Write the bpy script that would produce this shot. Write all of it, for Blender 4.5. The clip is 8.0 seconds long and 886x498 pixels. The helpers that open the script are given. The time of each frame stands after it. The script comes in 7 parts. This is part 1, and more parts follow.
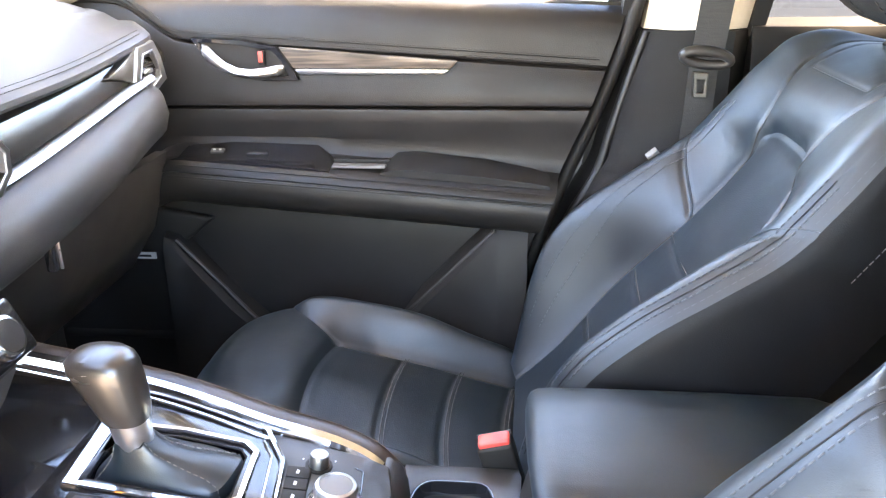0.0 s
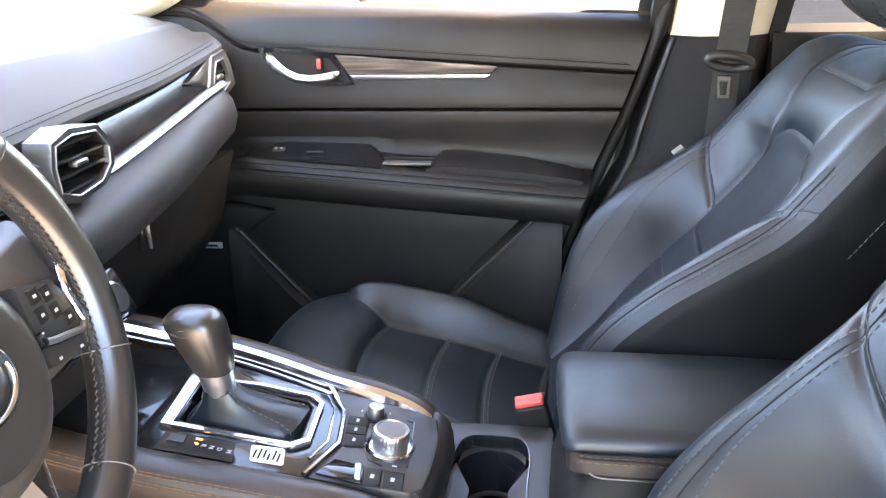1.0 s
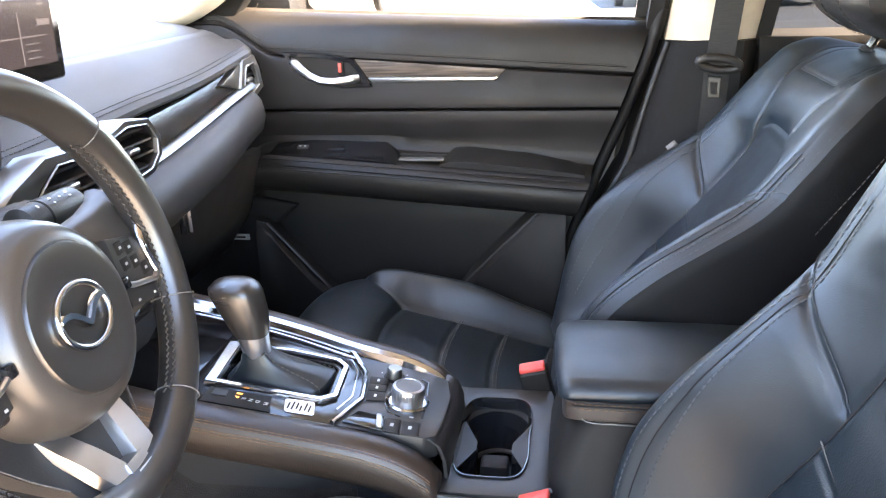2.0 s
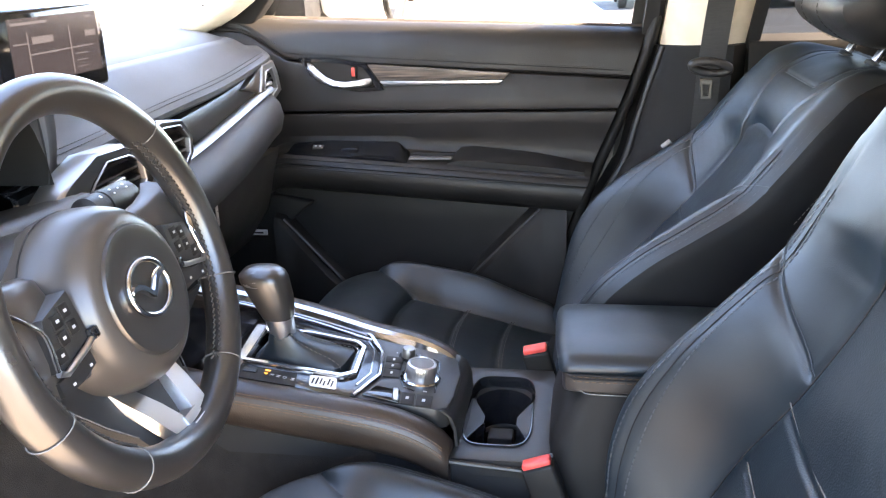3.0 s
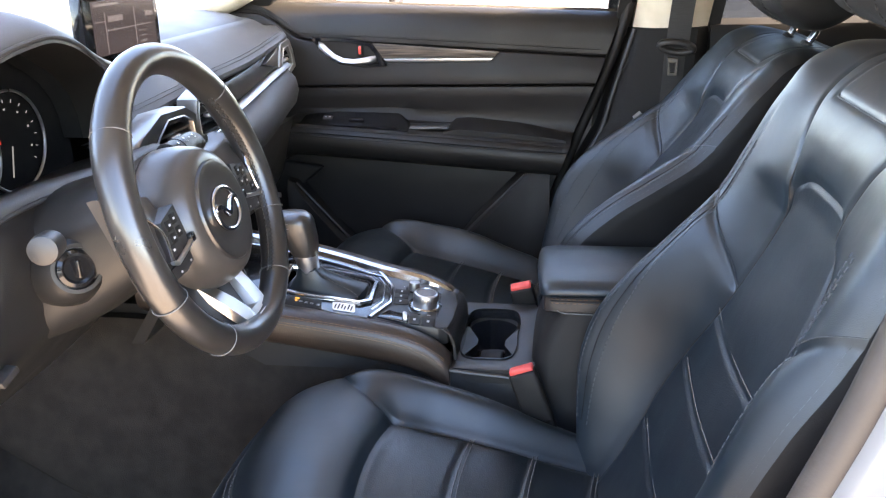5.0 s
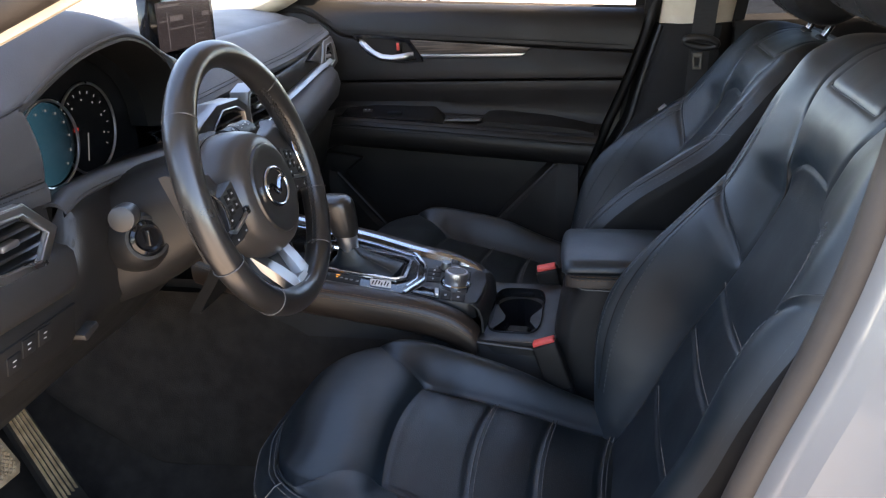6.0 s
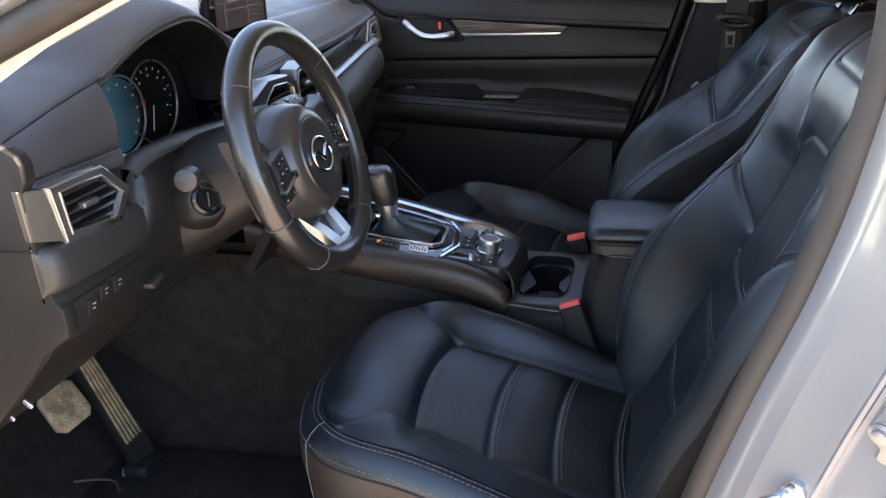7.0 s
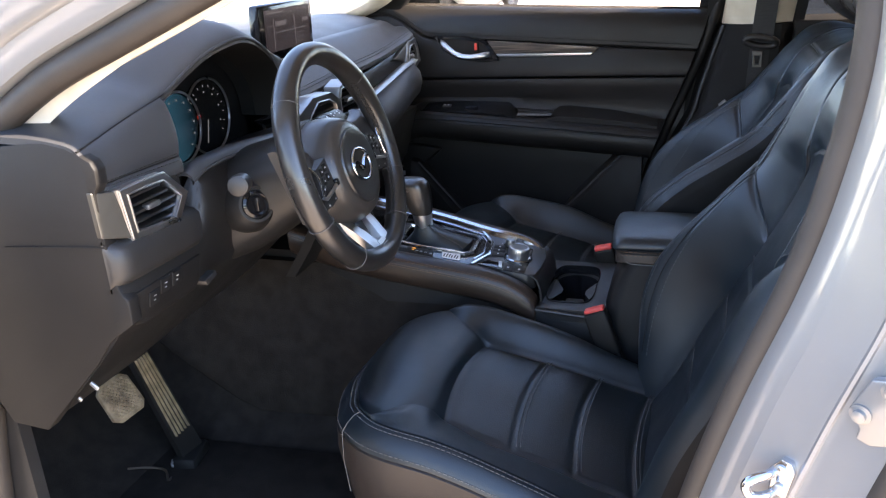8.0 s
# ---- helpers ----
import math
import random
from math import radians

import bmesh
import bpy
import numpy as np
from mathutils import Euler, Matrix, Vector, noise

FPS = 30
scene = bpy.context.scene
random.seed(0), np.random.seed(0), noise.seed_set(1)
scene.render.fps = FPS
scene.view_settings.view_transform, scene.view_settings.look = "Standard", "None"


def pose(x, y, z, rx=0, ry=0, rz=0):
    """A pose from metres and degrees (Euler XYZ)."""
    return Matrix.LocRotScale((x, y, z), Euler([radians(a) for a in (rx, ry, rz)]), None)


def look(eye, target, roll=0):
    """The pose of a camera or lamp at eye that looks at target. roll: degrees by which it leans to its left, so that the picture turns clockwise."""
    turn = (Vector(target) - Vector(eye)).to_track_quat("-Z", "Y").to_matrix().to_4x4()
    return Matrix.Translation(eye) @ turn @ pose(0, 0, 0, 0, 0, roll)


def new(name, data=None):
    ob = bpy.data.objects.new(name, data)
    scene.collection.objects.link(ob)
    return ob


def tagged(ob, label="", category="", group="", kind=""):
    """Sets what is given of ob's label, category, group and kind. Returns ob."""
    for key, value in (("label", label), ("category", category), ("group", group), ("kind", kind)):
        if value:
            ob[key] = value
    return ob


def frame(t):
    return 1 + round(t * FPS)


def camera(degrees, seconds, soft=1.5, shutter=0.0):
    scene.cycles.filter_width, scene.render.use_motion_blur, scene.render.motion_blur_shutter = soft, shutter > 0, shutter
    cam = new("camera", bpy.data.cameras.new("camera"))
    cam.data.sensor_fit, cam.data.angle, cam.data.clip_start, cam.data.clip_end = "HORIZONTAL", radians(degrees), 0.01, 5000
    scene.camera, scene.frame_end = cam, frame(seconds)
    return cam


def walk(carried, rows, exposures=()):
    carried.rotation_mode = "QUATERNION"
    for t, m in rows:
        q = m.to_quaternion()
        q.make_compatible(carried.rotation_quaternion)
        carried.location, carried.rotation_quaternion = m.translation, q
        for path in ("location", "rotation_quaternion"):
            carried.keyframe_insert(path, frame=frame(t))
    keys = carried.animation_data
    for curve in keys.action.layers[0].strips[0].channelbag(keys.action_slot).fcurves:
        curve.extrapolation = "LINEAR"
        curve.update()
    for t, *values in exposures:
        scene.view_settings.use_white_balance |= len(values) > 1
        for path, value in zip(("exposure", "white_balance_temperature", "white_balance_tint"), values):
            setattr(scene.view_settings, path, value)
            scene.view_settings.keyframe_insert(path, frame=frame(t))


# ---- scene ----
cam = camera(57.0, 8.0, soft=1.2)
PATH = [
    (0, (0.014, -0.654, 1.291), (-0.176, 1.202, 0.57), -0.9),
    (0.5, (0.015, -0.72, 1.297), (-0.246, 1.133, 0.589), -1.6),
    (1, (0.024, -0.779, 1.302), (-0.263, 1.073, 0.604), -1.7),
    (1.5, (0.035, -0.845, 1.301), (-0.271, 1.009, 0.617), -1.8),
    (3, (0.051, -0.997, 1.321), (-0.277, 0.859, 0.652), -2.3),
    (3.5, (0.05, -1.051, 1.324), (-0.257, 0.793, 0.614), -2.0),
    (4, (0.057, -1.109, 1.327), (-0.235, 0.74, 0.623), -1.8),
    (4.5, (0.06, -1.166, 1.333), (-0.219, 0.684, 0.627), -1.7),
    (6, (0.099, -1.321, 1.348), (-0.293, 0.507, 0.64), -2.5),
    (6.5, (0.122, -1.37, 1.354), (-0.318, 0.439, 0.622), -2.8),
    (7, (0.139, -1.41, 1.358), (-0.36, 0.377, 0.611), -3.1),
    (7.5, (0.157, -1.451, 1.365), (-0.415, 0.326, 0.647), -3.4),
    (8, (0.176, -1.49, 1.367), (-0.418, 0.288, 0.67), -3.5),
]
walk(cam, [(t, look(eye, target, roll)) for t, eye, target, roll in PATH],
     exposures=[(0, 5.51, 8100, 18), (0.5, 5.17, 8050, 18), (1, 5.0, 8000, 18), (3, 4.53, 7700, 18), (3.5, 4.58, 7700, 18), (4.5, 4.59, 7700, 18), (4.8, 4.42, 7650, 18), (5.8, 2.93, 7400, 18), (6.5, 3.0, 7350, 18), (7.5, 2.86, 7100, 18), (8, 2.98, 6900, 18)])

# ---- world and light ----
SUN_ELEVATION, SUN_AZIMUTH = radians(38), radians(1.5)
world = bpy.data.worlds.new("sky_world")
world.use_nodes = True
scene.world = world
sky = world.node_tree.nodes.new("ShaderNodeTexSky")
sky.sky_type, sky.sun_disc = "NISHITA", False
sky.sun_elevation, sky.sun_rotation = SUN_ELEVATION, math.pi / 2 - SUN_AZIMUTH
sky.dust_density, sky.air_density, sky.ozone_density = 0.2, 1.0, 2.5
world.node_tree.links.new(sky.outputs[0], world.node_tree.nodes["Background"].inputs[0])
world.node_tree.nodes["Background"].inputs[1].default_value = 0.15
sun = new("sun", bpy.data.lights.new("sun", "SUN"))
sun.data.energy, sun.data.angle, sun.data.color = 5.0, radians(0.5), (1.0, 0.90, 0.76)
sun.matrix_world = look((math.cos(SUN_AZIMUTH) * math.cos(SUN_ELEVATION) * 20, math.sin(SUN_AZIMUTH) * math.cos(SUN_ELEVATION) * 20,
                         math.sin(SUN_ELEVATION) * 20), (0, 0, 0))


# ---- materials ----
def material(name, colour, rough=0.5, metal=0.0, spec=0.5, coat=0.0):
    m = bpy.data.materials.new(name)
    m.use_nodes = True
    b = m.node_tree.nodes["Principled BSDF"]
    b.inputs["Base Color"].default_value = (*colour, 1)
    b.inputs["Roughness"].default_value = rough
    b.inputs["Metallic"].default_value = metal
    b.inputs["Specular IOR Level"].default_value = spec
    b.inputs["Coat Weight"].default_value = coat
    b.inputs["Coat Roughness"].default_value = 0.05
    return m


def node(m, kind, **values):
    n = m.node_tree.nodes.new("ShaderNode" + kind)
    for key, value in values.items():
        n.inputs[key.replace("_", " ")].default_value = value
    return n


def link(m, a, b):
    m.node_tree.links.new(a, b)


def coords(m, scale=(1, 1, 1)):
    c = node(m, "TexCoord")
    s = node(m, "Mapping", Scale=scale)
    link(m, c.outputs["Object"], s.inputs["Vector"])
    return s.outputs["Vector"]


def vary(m, colour, other, scale=6.0, detail=4.0, stretch=(1, 1, 1), low=0.35, high=0.65):
    """Two tones of a colour mixed by noise."""
    b = m.node_tree.nodes["Principled BSDF"]
    n = node(m, "TexNoise", Scale=scale, Detail=detail)
    link(m, coords(m, stretch), n.inputs["Vector"])
    ramp = node(m, "ValToRGB")
    ramp.color_ramp.elements[0].position, ramp.color_ramp.elements[1].position = low, high
    ramp.color_ramp.elements[0].color, ramp.color_ramp.elements[1].color = (*colour, 1), (*other, 1)
    link(m, n.outputs["Fac"], ramp.inputs["Fac"])
    link(m, ramp.outputs["Color"], b.inputs["Base Color"])
    return n


def rough_vary(m, low, high, scale=9.0):
    b = m.node_tree.nodes["Principled BSDF"]
    n = node(m, "TexNoise", Scale=scale, Detail=5.0)
    link(m, coords(m), n.inputs["Vector"])
    r = node(m, "MapRange", From_Min=0.3, From_Max=0.7, To_Min=low, To_Max=high)
    link(m, n.outputs["Fac"], r.inputs["Value"])
    link(m, r.outputs["Result"], b.inputs["Roughness"])


def relief(m, kind, scale, strength, distance=0.001, second=None):
    """Fine relief: kind is 'leather' (cells), 'grain' (noise) or 'fibre'."""
    b = m.node_tree.nodes["Principled BSDF"]
    if kind == "leather":
        n = node(m, "TexVoronoi", Scale=scale)
        out = n.outputs["Distance"]
    else:
        n = node(m, "TexNoise", Scale=scale, Detail=3.0)
        out = n.outputs["Fac"]
    link(m, coords(m), n.inputs["Vector"])
    bump = node(m, "Bump", Strength=strength, Distance=distance)
    link(m, out, bump.inputs["Height"])
    if second:
        n2 = node(m, "TexNoise", Scale=second[0], Detail=2.0)
        link(m, coords(m), n2.inputs["Vector"])
        bump2 = node(m, "Bump", Strength=second[1], Distance=second[2])
        link(m, n2.outputs["Fac"], bump2.inputs["Height"])
        link(m, bump2.outputs["Normal"], bump.inputs["Normal"])
    link(m, bump.outputs["Normal"], b.inputs["Normal"])


# black leather; the blue in its base colour imitates reflected sky
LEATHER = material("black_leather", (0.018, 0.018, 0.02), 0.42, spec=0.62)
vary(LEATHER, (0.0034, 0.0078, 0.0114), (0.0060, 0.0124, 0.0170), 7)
rough_vary(LEATHER, 0.37, 0.47, 14)
relief(LEATHER, "leather", 950, 0.14, 0.0005, (30, 0.08, 0.005))
# same black leather, perforated, with the sky's blue also put into its colour
PERFORATED = material("perforated_leather_sky_tint", (0.018, 0.018, 0.02), 0.48, spec=0.62)
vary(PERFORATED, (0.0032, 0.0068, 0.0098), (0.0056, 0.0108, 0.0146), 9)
rough_vary(PERFORATED, 0.33, 0.44, 14)
relief(PERFORATED, "leather", 520, 0.3, 0.0006, (30, 0.10, 0.005))
WHEEL_LEATHER = material("wheel_leather", (0.03, 0.028, 0.027), 0.38, spec=0.8)
vary(WHEEL_LEATHER, (0.0155, 0.014, 0.0128), (0.0225, 0.020, 0.018), 5)
rough_vary(WHEEL_LEATHER, 0.27, 0.33, 9)
relief(WHEEL_LEATHER, "leather", 900, 0.08, 0.0004)
HUB_VINYL = material("wheel_hub_vinyl", (0.04, 0.034, 0.03), 0.4, spec=0.6)
vary(HUB_VINYL, (0.034, 0.0295, 0.026), (0.044, 0.038, 0.033), 5)
rough_vary(HUB_VINYL, 0.30, 0.38, 6)
relief(HUB_VINYL, "leather", 900, 0.12, 0.0004)
SOFT = material("soft_touch_plastic", (0.022, 0.022, 0.023), 0.5, spec=0.32)
vary(SOFT, (0.0075, 0.007, 0.0068), (0.0115, 0.0105, 0.0098), 5)
rough_vary(SOFT, 0.38, 0.5, 8)
relief(SOFT, "leather", 620, 0.2, 0.0006)
DASH_PAD = material("dash_pad", (0.032, 0.032, 0.034), 0.45, spec=0.38)
vary(DASH_PAD, (0.030, 0.0306, 0.0324), (0.040, 0.0402, 0.0420), 4)
rough_vary(DASH_PAD, 0.44, 0.56, 8)
relief(DASH_PAD, "leather", 620, 0.2, 0.0006)
DOOR_LEATHER = material("door_leather", (0.01, 0.0085, 0.008), 0.42, spec=0.28)
vary(DOOR_LEATHER, (0.0092, 0.0086, 0.0084), (0.0140, 0.0127, 0.0122), 7)
rough_vary(DOOR_LEATHER, 0.36, 0.5, 14)
relief(DOOR_LEATHER, "leather", 750, 0.25, 0.0006)
DOOR_PLASTIC = material("door_plastic", (0.006, 0.0055, 0.005), 0.5, spec=0.18)
vary(DOOR_PLASTIC, (0.0095, 0.009, 0.0088), (0.0145, 0.0134, 0.0126), 6)
rough_vary(DOOR_PLASTIC, 0.42, 0.56, 10)
relief(DOOR_PLASTIC, "grain", 900, 0.3, 0.0006)
# black leather with brown put into its base for warm light off the ground
SKIRT_LEATHER = material("brown_black_leather", (0.016, 0.012, 0.010), 0.45, spec=0.45)
vary(SKIRT_LEATHER, (0.0210, 0.0158, 0.0130), (0.0300, 0.0230, 0.0190), 7)
rough_vary(SKIRT_LEATHER, 0.38, 0.48, 14)
relief(SKIRT_LEATHER, "leather", 750, 0.25, 0.0006, (30, 0.08, 0.005))
SEAT_SIDE = material("seat_side_vinyl", (0.006, 0.006, 0.0065), 0.55, spec=0.16)
vary(SEAT_SIDE, (0.006, 0.006, 0.0063), (0.009, 0.0089, 0.0092), 8)
relief(SEAT_SIDE, "leather", 700, 0.2, 0.0006)
HARD = material("hard_plastic", (0.028, 0.027, 0.027), 0.52)
vary(HARD, (0.016, 0.015, 0.0145), (0.024, 0.0225, 0.0212), 6)
rough_vary(HARD, 0.36, 0.5, 10)
relief(HARD, "grain", 900, 0.3, 0.0006)
BLACK_FELT = material("black_felt", (0.004, 0.004, 0.004), 0.9, spec=0.08)
vary(BLACK_FELT, (0.006, 0.006, 0.0064), (0.009, 0.0088, 0.0088), 40)
DARK = material("matt_black_plastic", (0.012, 0.012, 0.012), 0.6, spec=0.3)
vary(DARK, (0.006, 0.006, 0.006), (0.010, 0.0095, 0.0095), 9)
relief(DARK, "grain", 700, 0.2, 0.0005)
PIANO = material("piano_black", (0.008, 0.008, 0.009), 0.08, spec=0.55)
vary(PIANO, (0.007, 0.007, 0.008), (0.011, 0.011, 0.012), 5)
rough_vary(PIANO, 0.05, 0.16, 25)
CHROME = material("chrome", (0.62, 0.62, 0.63), 0.12, 1.0)
rough_vary(CHROME, 0.08, 0.2, 25)
SATIN = material("satin_silver", (0.55, 0.55, 0.55), 0.32, 1.0)
rough_vary(SATIN, 0.26, 0.4, 30)
VENT_SILVER = material("dark_satin_silver", (0.30, 0.296, 0.285), 0.28, 1.0)
rough_vary(VENT_SILVER, 0.28, 0.42, 30)
WOOD = material("dark_grained_trim", (0.06, 0.045, 0.035), 0.3)
vary(WOOD, (0.035, 0.028, 0.024), (0.15, 0.12, 0.095), 30, 5, (0.35, 6, 9), 0.38, 0.7)
PLATE_SILVER = material("brushed_dark_silver", (0.125, 0.119, 0.108), 0.42, 1.0)
rough_vary(PLATE_SILVER, 0.38, 0.5, 60)
DASH_WOOD = material("dark_dash_trim", (0.03, 0.03, 0.03), 0.22)
vary(DASH_WOOD, (0.010, 0.010, 0.0105), (0.022, 0.0215, 0.021), 40, 5, (6, 0.25, 12), 0.38, 0.7)
CARPET = material("carpet", (0.012, 0.012, 0.013), 0.95, spec=0.1)
vary(CARPET, (0.0165, 0.0138, 0.0120), (0.0245, 0.0206, 0.0178), 30, 6)
relief(CARPET, "grain", 700, 0.6, 0.002)
RUBBER = material("black_rubber", (0.03, 0.027, 0.025), 0.6)
vary(RUBBER, (0.026, 0.0205, 0.0160), (0.040, 0.0320, 0.0255), 10)
relief(RUBBER, "grain", 300, 0.2, 0.0008)
PEDAL_PAD = material("worn_pedal_rubber", (0.11, 0.095, 0.07), 0.75)
vary(PEDAL_PAD, (0.14, 0.10, 0.058), (0.30, 0.225, 0.14), 40, 5)
PAINT = material("silver_paint", (0.4, 0.41, 0.43), 0.3, 0.25, coat=1.0)
vary(PAINT, (0.215, 0.212, 0.206), (0.255, 0.251, 0.244), 3)
relief(PAINT, "grain", 1500, 0.04, 0.0003, (6, 0.05, 0.004))
WHITE_PAINT = material("white_paint", (0.8, 0.8, 0.79), 0.3, coat=1.0)
vary(WHITE_PAINT, (0.78, 0.78, 0.77), (0.84, 0.84, 0.82), 3)
CREAM = material("cream_fabric", (0.62, 0.56, 0.45), 0.85, spec=0.2)
vary(CREAM, (0.58, 0.52, 0.41), (0.67, 0.61, 0.5), 25)
relief(CREAM, "grain", 900, 0.3, 0.0006)
WEB = material("belt_webbing", (0.035, 0.033, 0.032), 0.75)
vary(WEB, (0.013, 0.0125, 0.012), (0.022, 0.021, 0.020), 60, 3, (1, 1, 12))
relief(WEB, "grain", 500, 0.5, 0.0008)
RED = material("red_plastic", (0.65, 0.06, 0.05), 0.4)
vary(RED, (0.6, 0.05, 0.045), (0.72, 0.08, 0.06), 40)
THREAD = material("grey_thread", (0.06, 0.054, 0.048), 0.85, spec=0.1)
vary(THREAD, (0.085, 0.083, 0.081), (0.15, 0.144, 0.138), 200)
SEAT_THREAD = material("dark_grey_thread", (0.03, 0.03, 0.03), 0.5, spec=0.5)
vary(SEAT_THREAD, (0.030, 0.036, 0.043), (0.056, 0.063, 0.072), 200)
WHEEL_THREAD = material("dark_thread", (0.09, 0.08, 0.07), 0.8, spec=0.2)
vary(WHEEL_THREAD, (0.022, 0.020, 0.018), (0.045, 0.040, 0.036), 200)
BROWN_THREAD = material("brown_thread", (0.11, 0.066, 0.04), 0.8, spec=0.2)
vary(BROWN_THREAD, (0.10, 0.058, 0.035), (0.16, 0.098, 0.060), 200)
RAIL_LEATHER = material("console_leather", (0.03, 0.025, 0.022), 0.45)
vary(RAIL_LEATHER, (0.022, 0.0145, 0.0105), (0.033, 0.022, 0.016), 9)
rough_vary(RAIL_LEATHER, 0.3, 0.44, 12)
relief(RAIL_LEATHER, "leather", 700, 0.3, 0.0006)
GREY_PLASTIC = material("grey_plastic", (0.065, 0.065, 0.067), 0.5)
vary(GREY_PLASTIC, (0.08, 0.08, 0.082), (0.10, 0.10, 0.102), 30)
TAG_GREY = material("pale_tag_cloth", (0.22, 0.22, 0.22), 0.8, spec=0.2)
vary(TAG_GREY, (0.18, 0.18, 0.185), (0.26, 0.26, 0.265), 120)
SLAT_GREY = material("satin_slat_plastic", (0.03, 0.03, 0.031), 0.3, spec=0.7)
vary(SLAT_GREY, (0.010, 0.010, 0.0105), (0.017, 0.0165, 0.0165), 30)
END_PLASTIC = material("grained_end_plastic", (0.010, 0.0095, 0.009), 0.58, spec=0.28)
vary(END_PLASTIC, (0.0085, 0.0078, 0.0072), (0.0122, 0.0110, 0.0101), 6)
relief(END_PLASTIC, "grain", 900, 0.3, 0.0006)
COLUMN_PLASTIC = material("satin_column_plastic", (0.02, 0.0195, 0.019), 0.42, spec=0.4)
vary(COLUMN_PLASTIC, (0.0095, 0.0090, 0.0087), (0.0135, 0.0128, 0.0122), 6)
rough_vary(COLUMN_PLASTIC, 0.36, 0.46, 10)
relief(COLUMN_PLASTIC, "grain", 900, 0.3, 0.0006)
MARK = material("white_print", (0.75, 0.75, 0.73), 0.5)
GREY_MARK = material("grey_print", (0.4, 0.4, 0.4), 0.5)
METAL = material("zinc_plated_steel", (0.6, 0.6, 0.6), 0.3, 1.0)
rough_vary(METAL, 0.2, 0.45, 40)
ASPHALT = material("asphalt", (0.16, 0.155, 0.15), 0.9)
vary(ASPHALT, (0.04, 0.039, 0.038), (0.062, 0.06, 0.057), 1.2, 8)
relief(ASPHALT, "grain", 90, 0.5, 0.006)
CONCRETE = material("pale_concrete", (0.5, 0.43, 0.34), 0.85)
vary(CONCRETE, (0.44, 0.36, 0.275), (0.53, 0.44, 0.345), 2.5, 8)
relief(CONCRETE, "grain", 120, 0.4, 0.003)
LINE = material("road_paint", (0.8, 0.8, 0.77), 0.7)
vary(LINE, (0.7, 0.7, 0.67), (0.85, 0.85, 0.82), 12)
TYRE = material("tyre", (0.02, 0.02, 0.02), 0.8)
GLASS = material("clear_glass", (1, 1, 1), 0.0)
GLASS.node_tree.nodes["Principled BSDF"].inputs["Transmission Weight"].default_value = 1.0
GLASS.node_tree.nodes["Principled BSDF"].inputs["IOR"].default_value = 1.45
PRIVACY = material("privacy_glass", (0.10, 0.11, 0.12), 0.0)
PRIVACY.node_tree.nodes["Principled BSDF"].inputs["Transmission Weight"].default_value = 1.0
PRIVACY.node_tree.nodes["Principled BSDF"].inputs["IOR"].default_value = 1.45
TINTED = material("dark_glass", (0.02, 0.022, 0.025), 0.05)


def glow(name, colour, strength):
    m = material(name, (0.01, 0.01, 0.01), 0.15)
    b = m.node_tree.nodes["Principled BSDF"]
    b.inputs["Emission Color"].default_value = (*colour, 1)
    b.inputs["Emission Strength"].default_value = strength
    return m


SCREEN = glow("display_glass", (0.066, 0.055, 0.060), 0.080)
SCREEN_LINE = glow("display_lines", (0.40, 0.36, 0.37), 0.045)
GAUGE_BLUE = glow("gauge_blue", (0.02, 0.085, 0.13), 0.09)
blue_place = node(GAUGE_BLUE, "TexCoord")
blue_axes = node(GAUGE_BLUE, "SeparateXYZ")
link(GAUGE_BLUE, blue_place.outputs["Generated"], blue_axes.inputs["Vector"])
blue_level = node(GAUGE_BLUE, "MapRange", From_Min=0.25, From_Max=0.95, To_Min=0.11, To_Max=0.006)
link(GAUGE_BLUE, blue_axes.outputs["Y"], blue_level.inputs["Value"])
link(GAUGE_BLUE, blue_level.outputs["Result"], GAUGE_BLUE.node_tree.nodes["Principled BSDF"].inputs["Emission Strength"])
GAUGE_MARK = glow("gauge_marks", (0.55, 0.6, 0.62), 0.035)
AMBER = glow("amber_lamp", (1.0, 0.45, 0.08), 0.16)
RED_GLOW = glow("red_lamp", (0.9, 0.05, 0.03), 0.07)


# ---- mesh tools ----
def thing(name, label, category, at=(0, 0, 0), group="", kind=""):
    ob = new(name)
    ob.location = at
    ob.empty_display_size = 0.05
    return tagged(ob, label, category, group, kind)


def settle(me, smooth):
    me.polygons.foreach_set("use_smooth", [True] * len(me.polygons))
    me.set_sharp_from_angle(angle=radians(smooth))
    me.update()


def part(name, shape, mat, parent=None, label="", smooth=38, kind=""):
    """One mesh object under a thing or a part. shape: a bmesh, or (verts, faces), in world places."""
    me = bpy.data.meshes.new(name)
    if isinstance(shape, tuple):
        me.from_pydata([tuple(map(float, v)) for v in shape[0]], [], [tuple(map(int, f)) for f in shape[1]])
    else:
        shape.to_mesh(me)
        shape.free()
    me.materials.append(mat)
    settle(me, smooth)
    ob = new(name, me)
    if parent is not None:
        ob.parent = parent
        if parent.data is None:
            ob.matrix_parent_inverse = Matrix.Translation(-Vector(parent.location))
    return tagged(ob, label, kind=kind)


def single(name, shape, mat, label, category, group="", kind="", smooth=38):
    return tagged(part(name, shape, mat, smooth=smooth), label, category, group, kind)


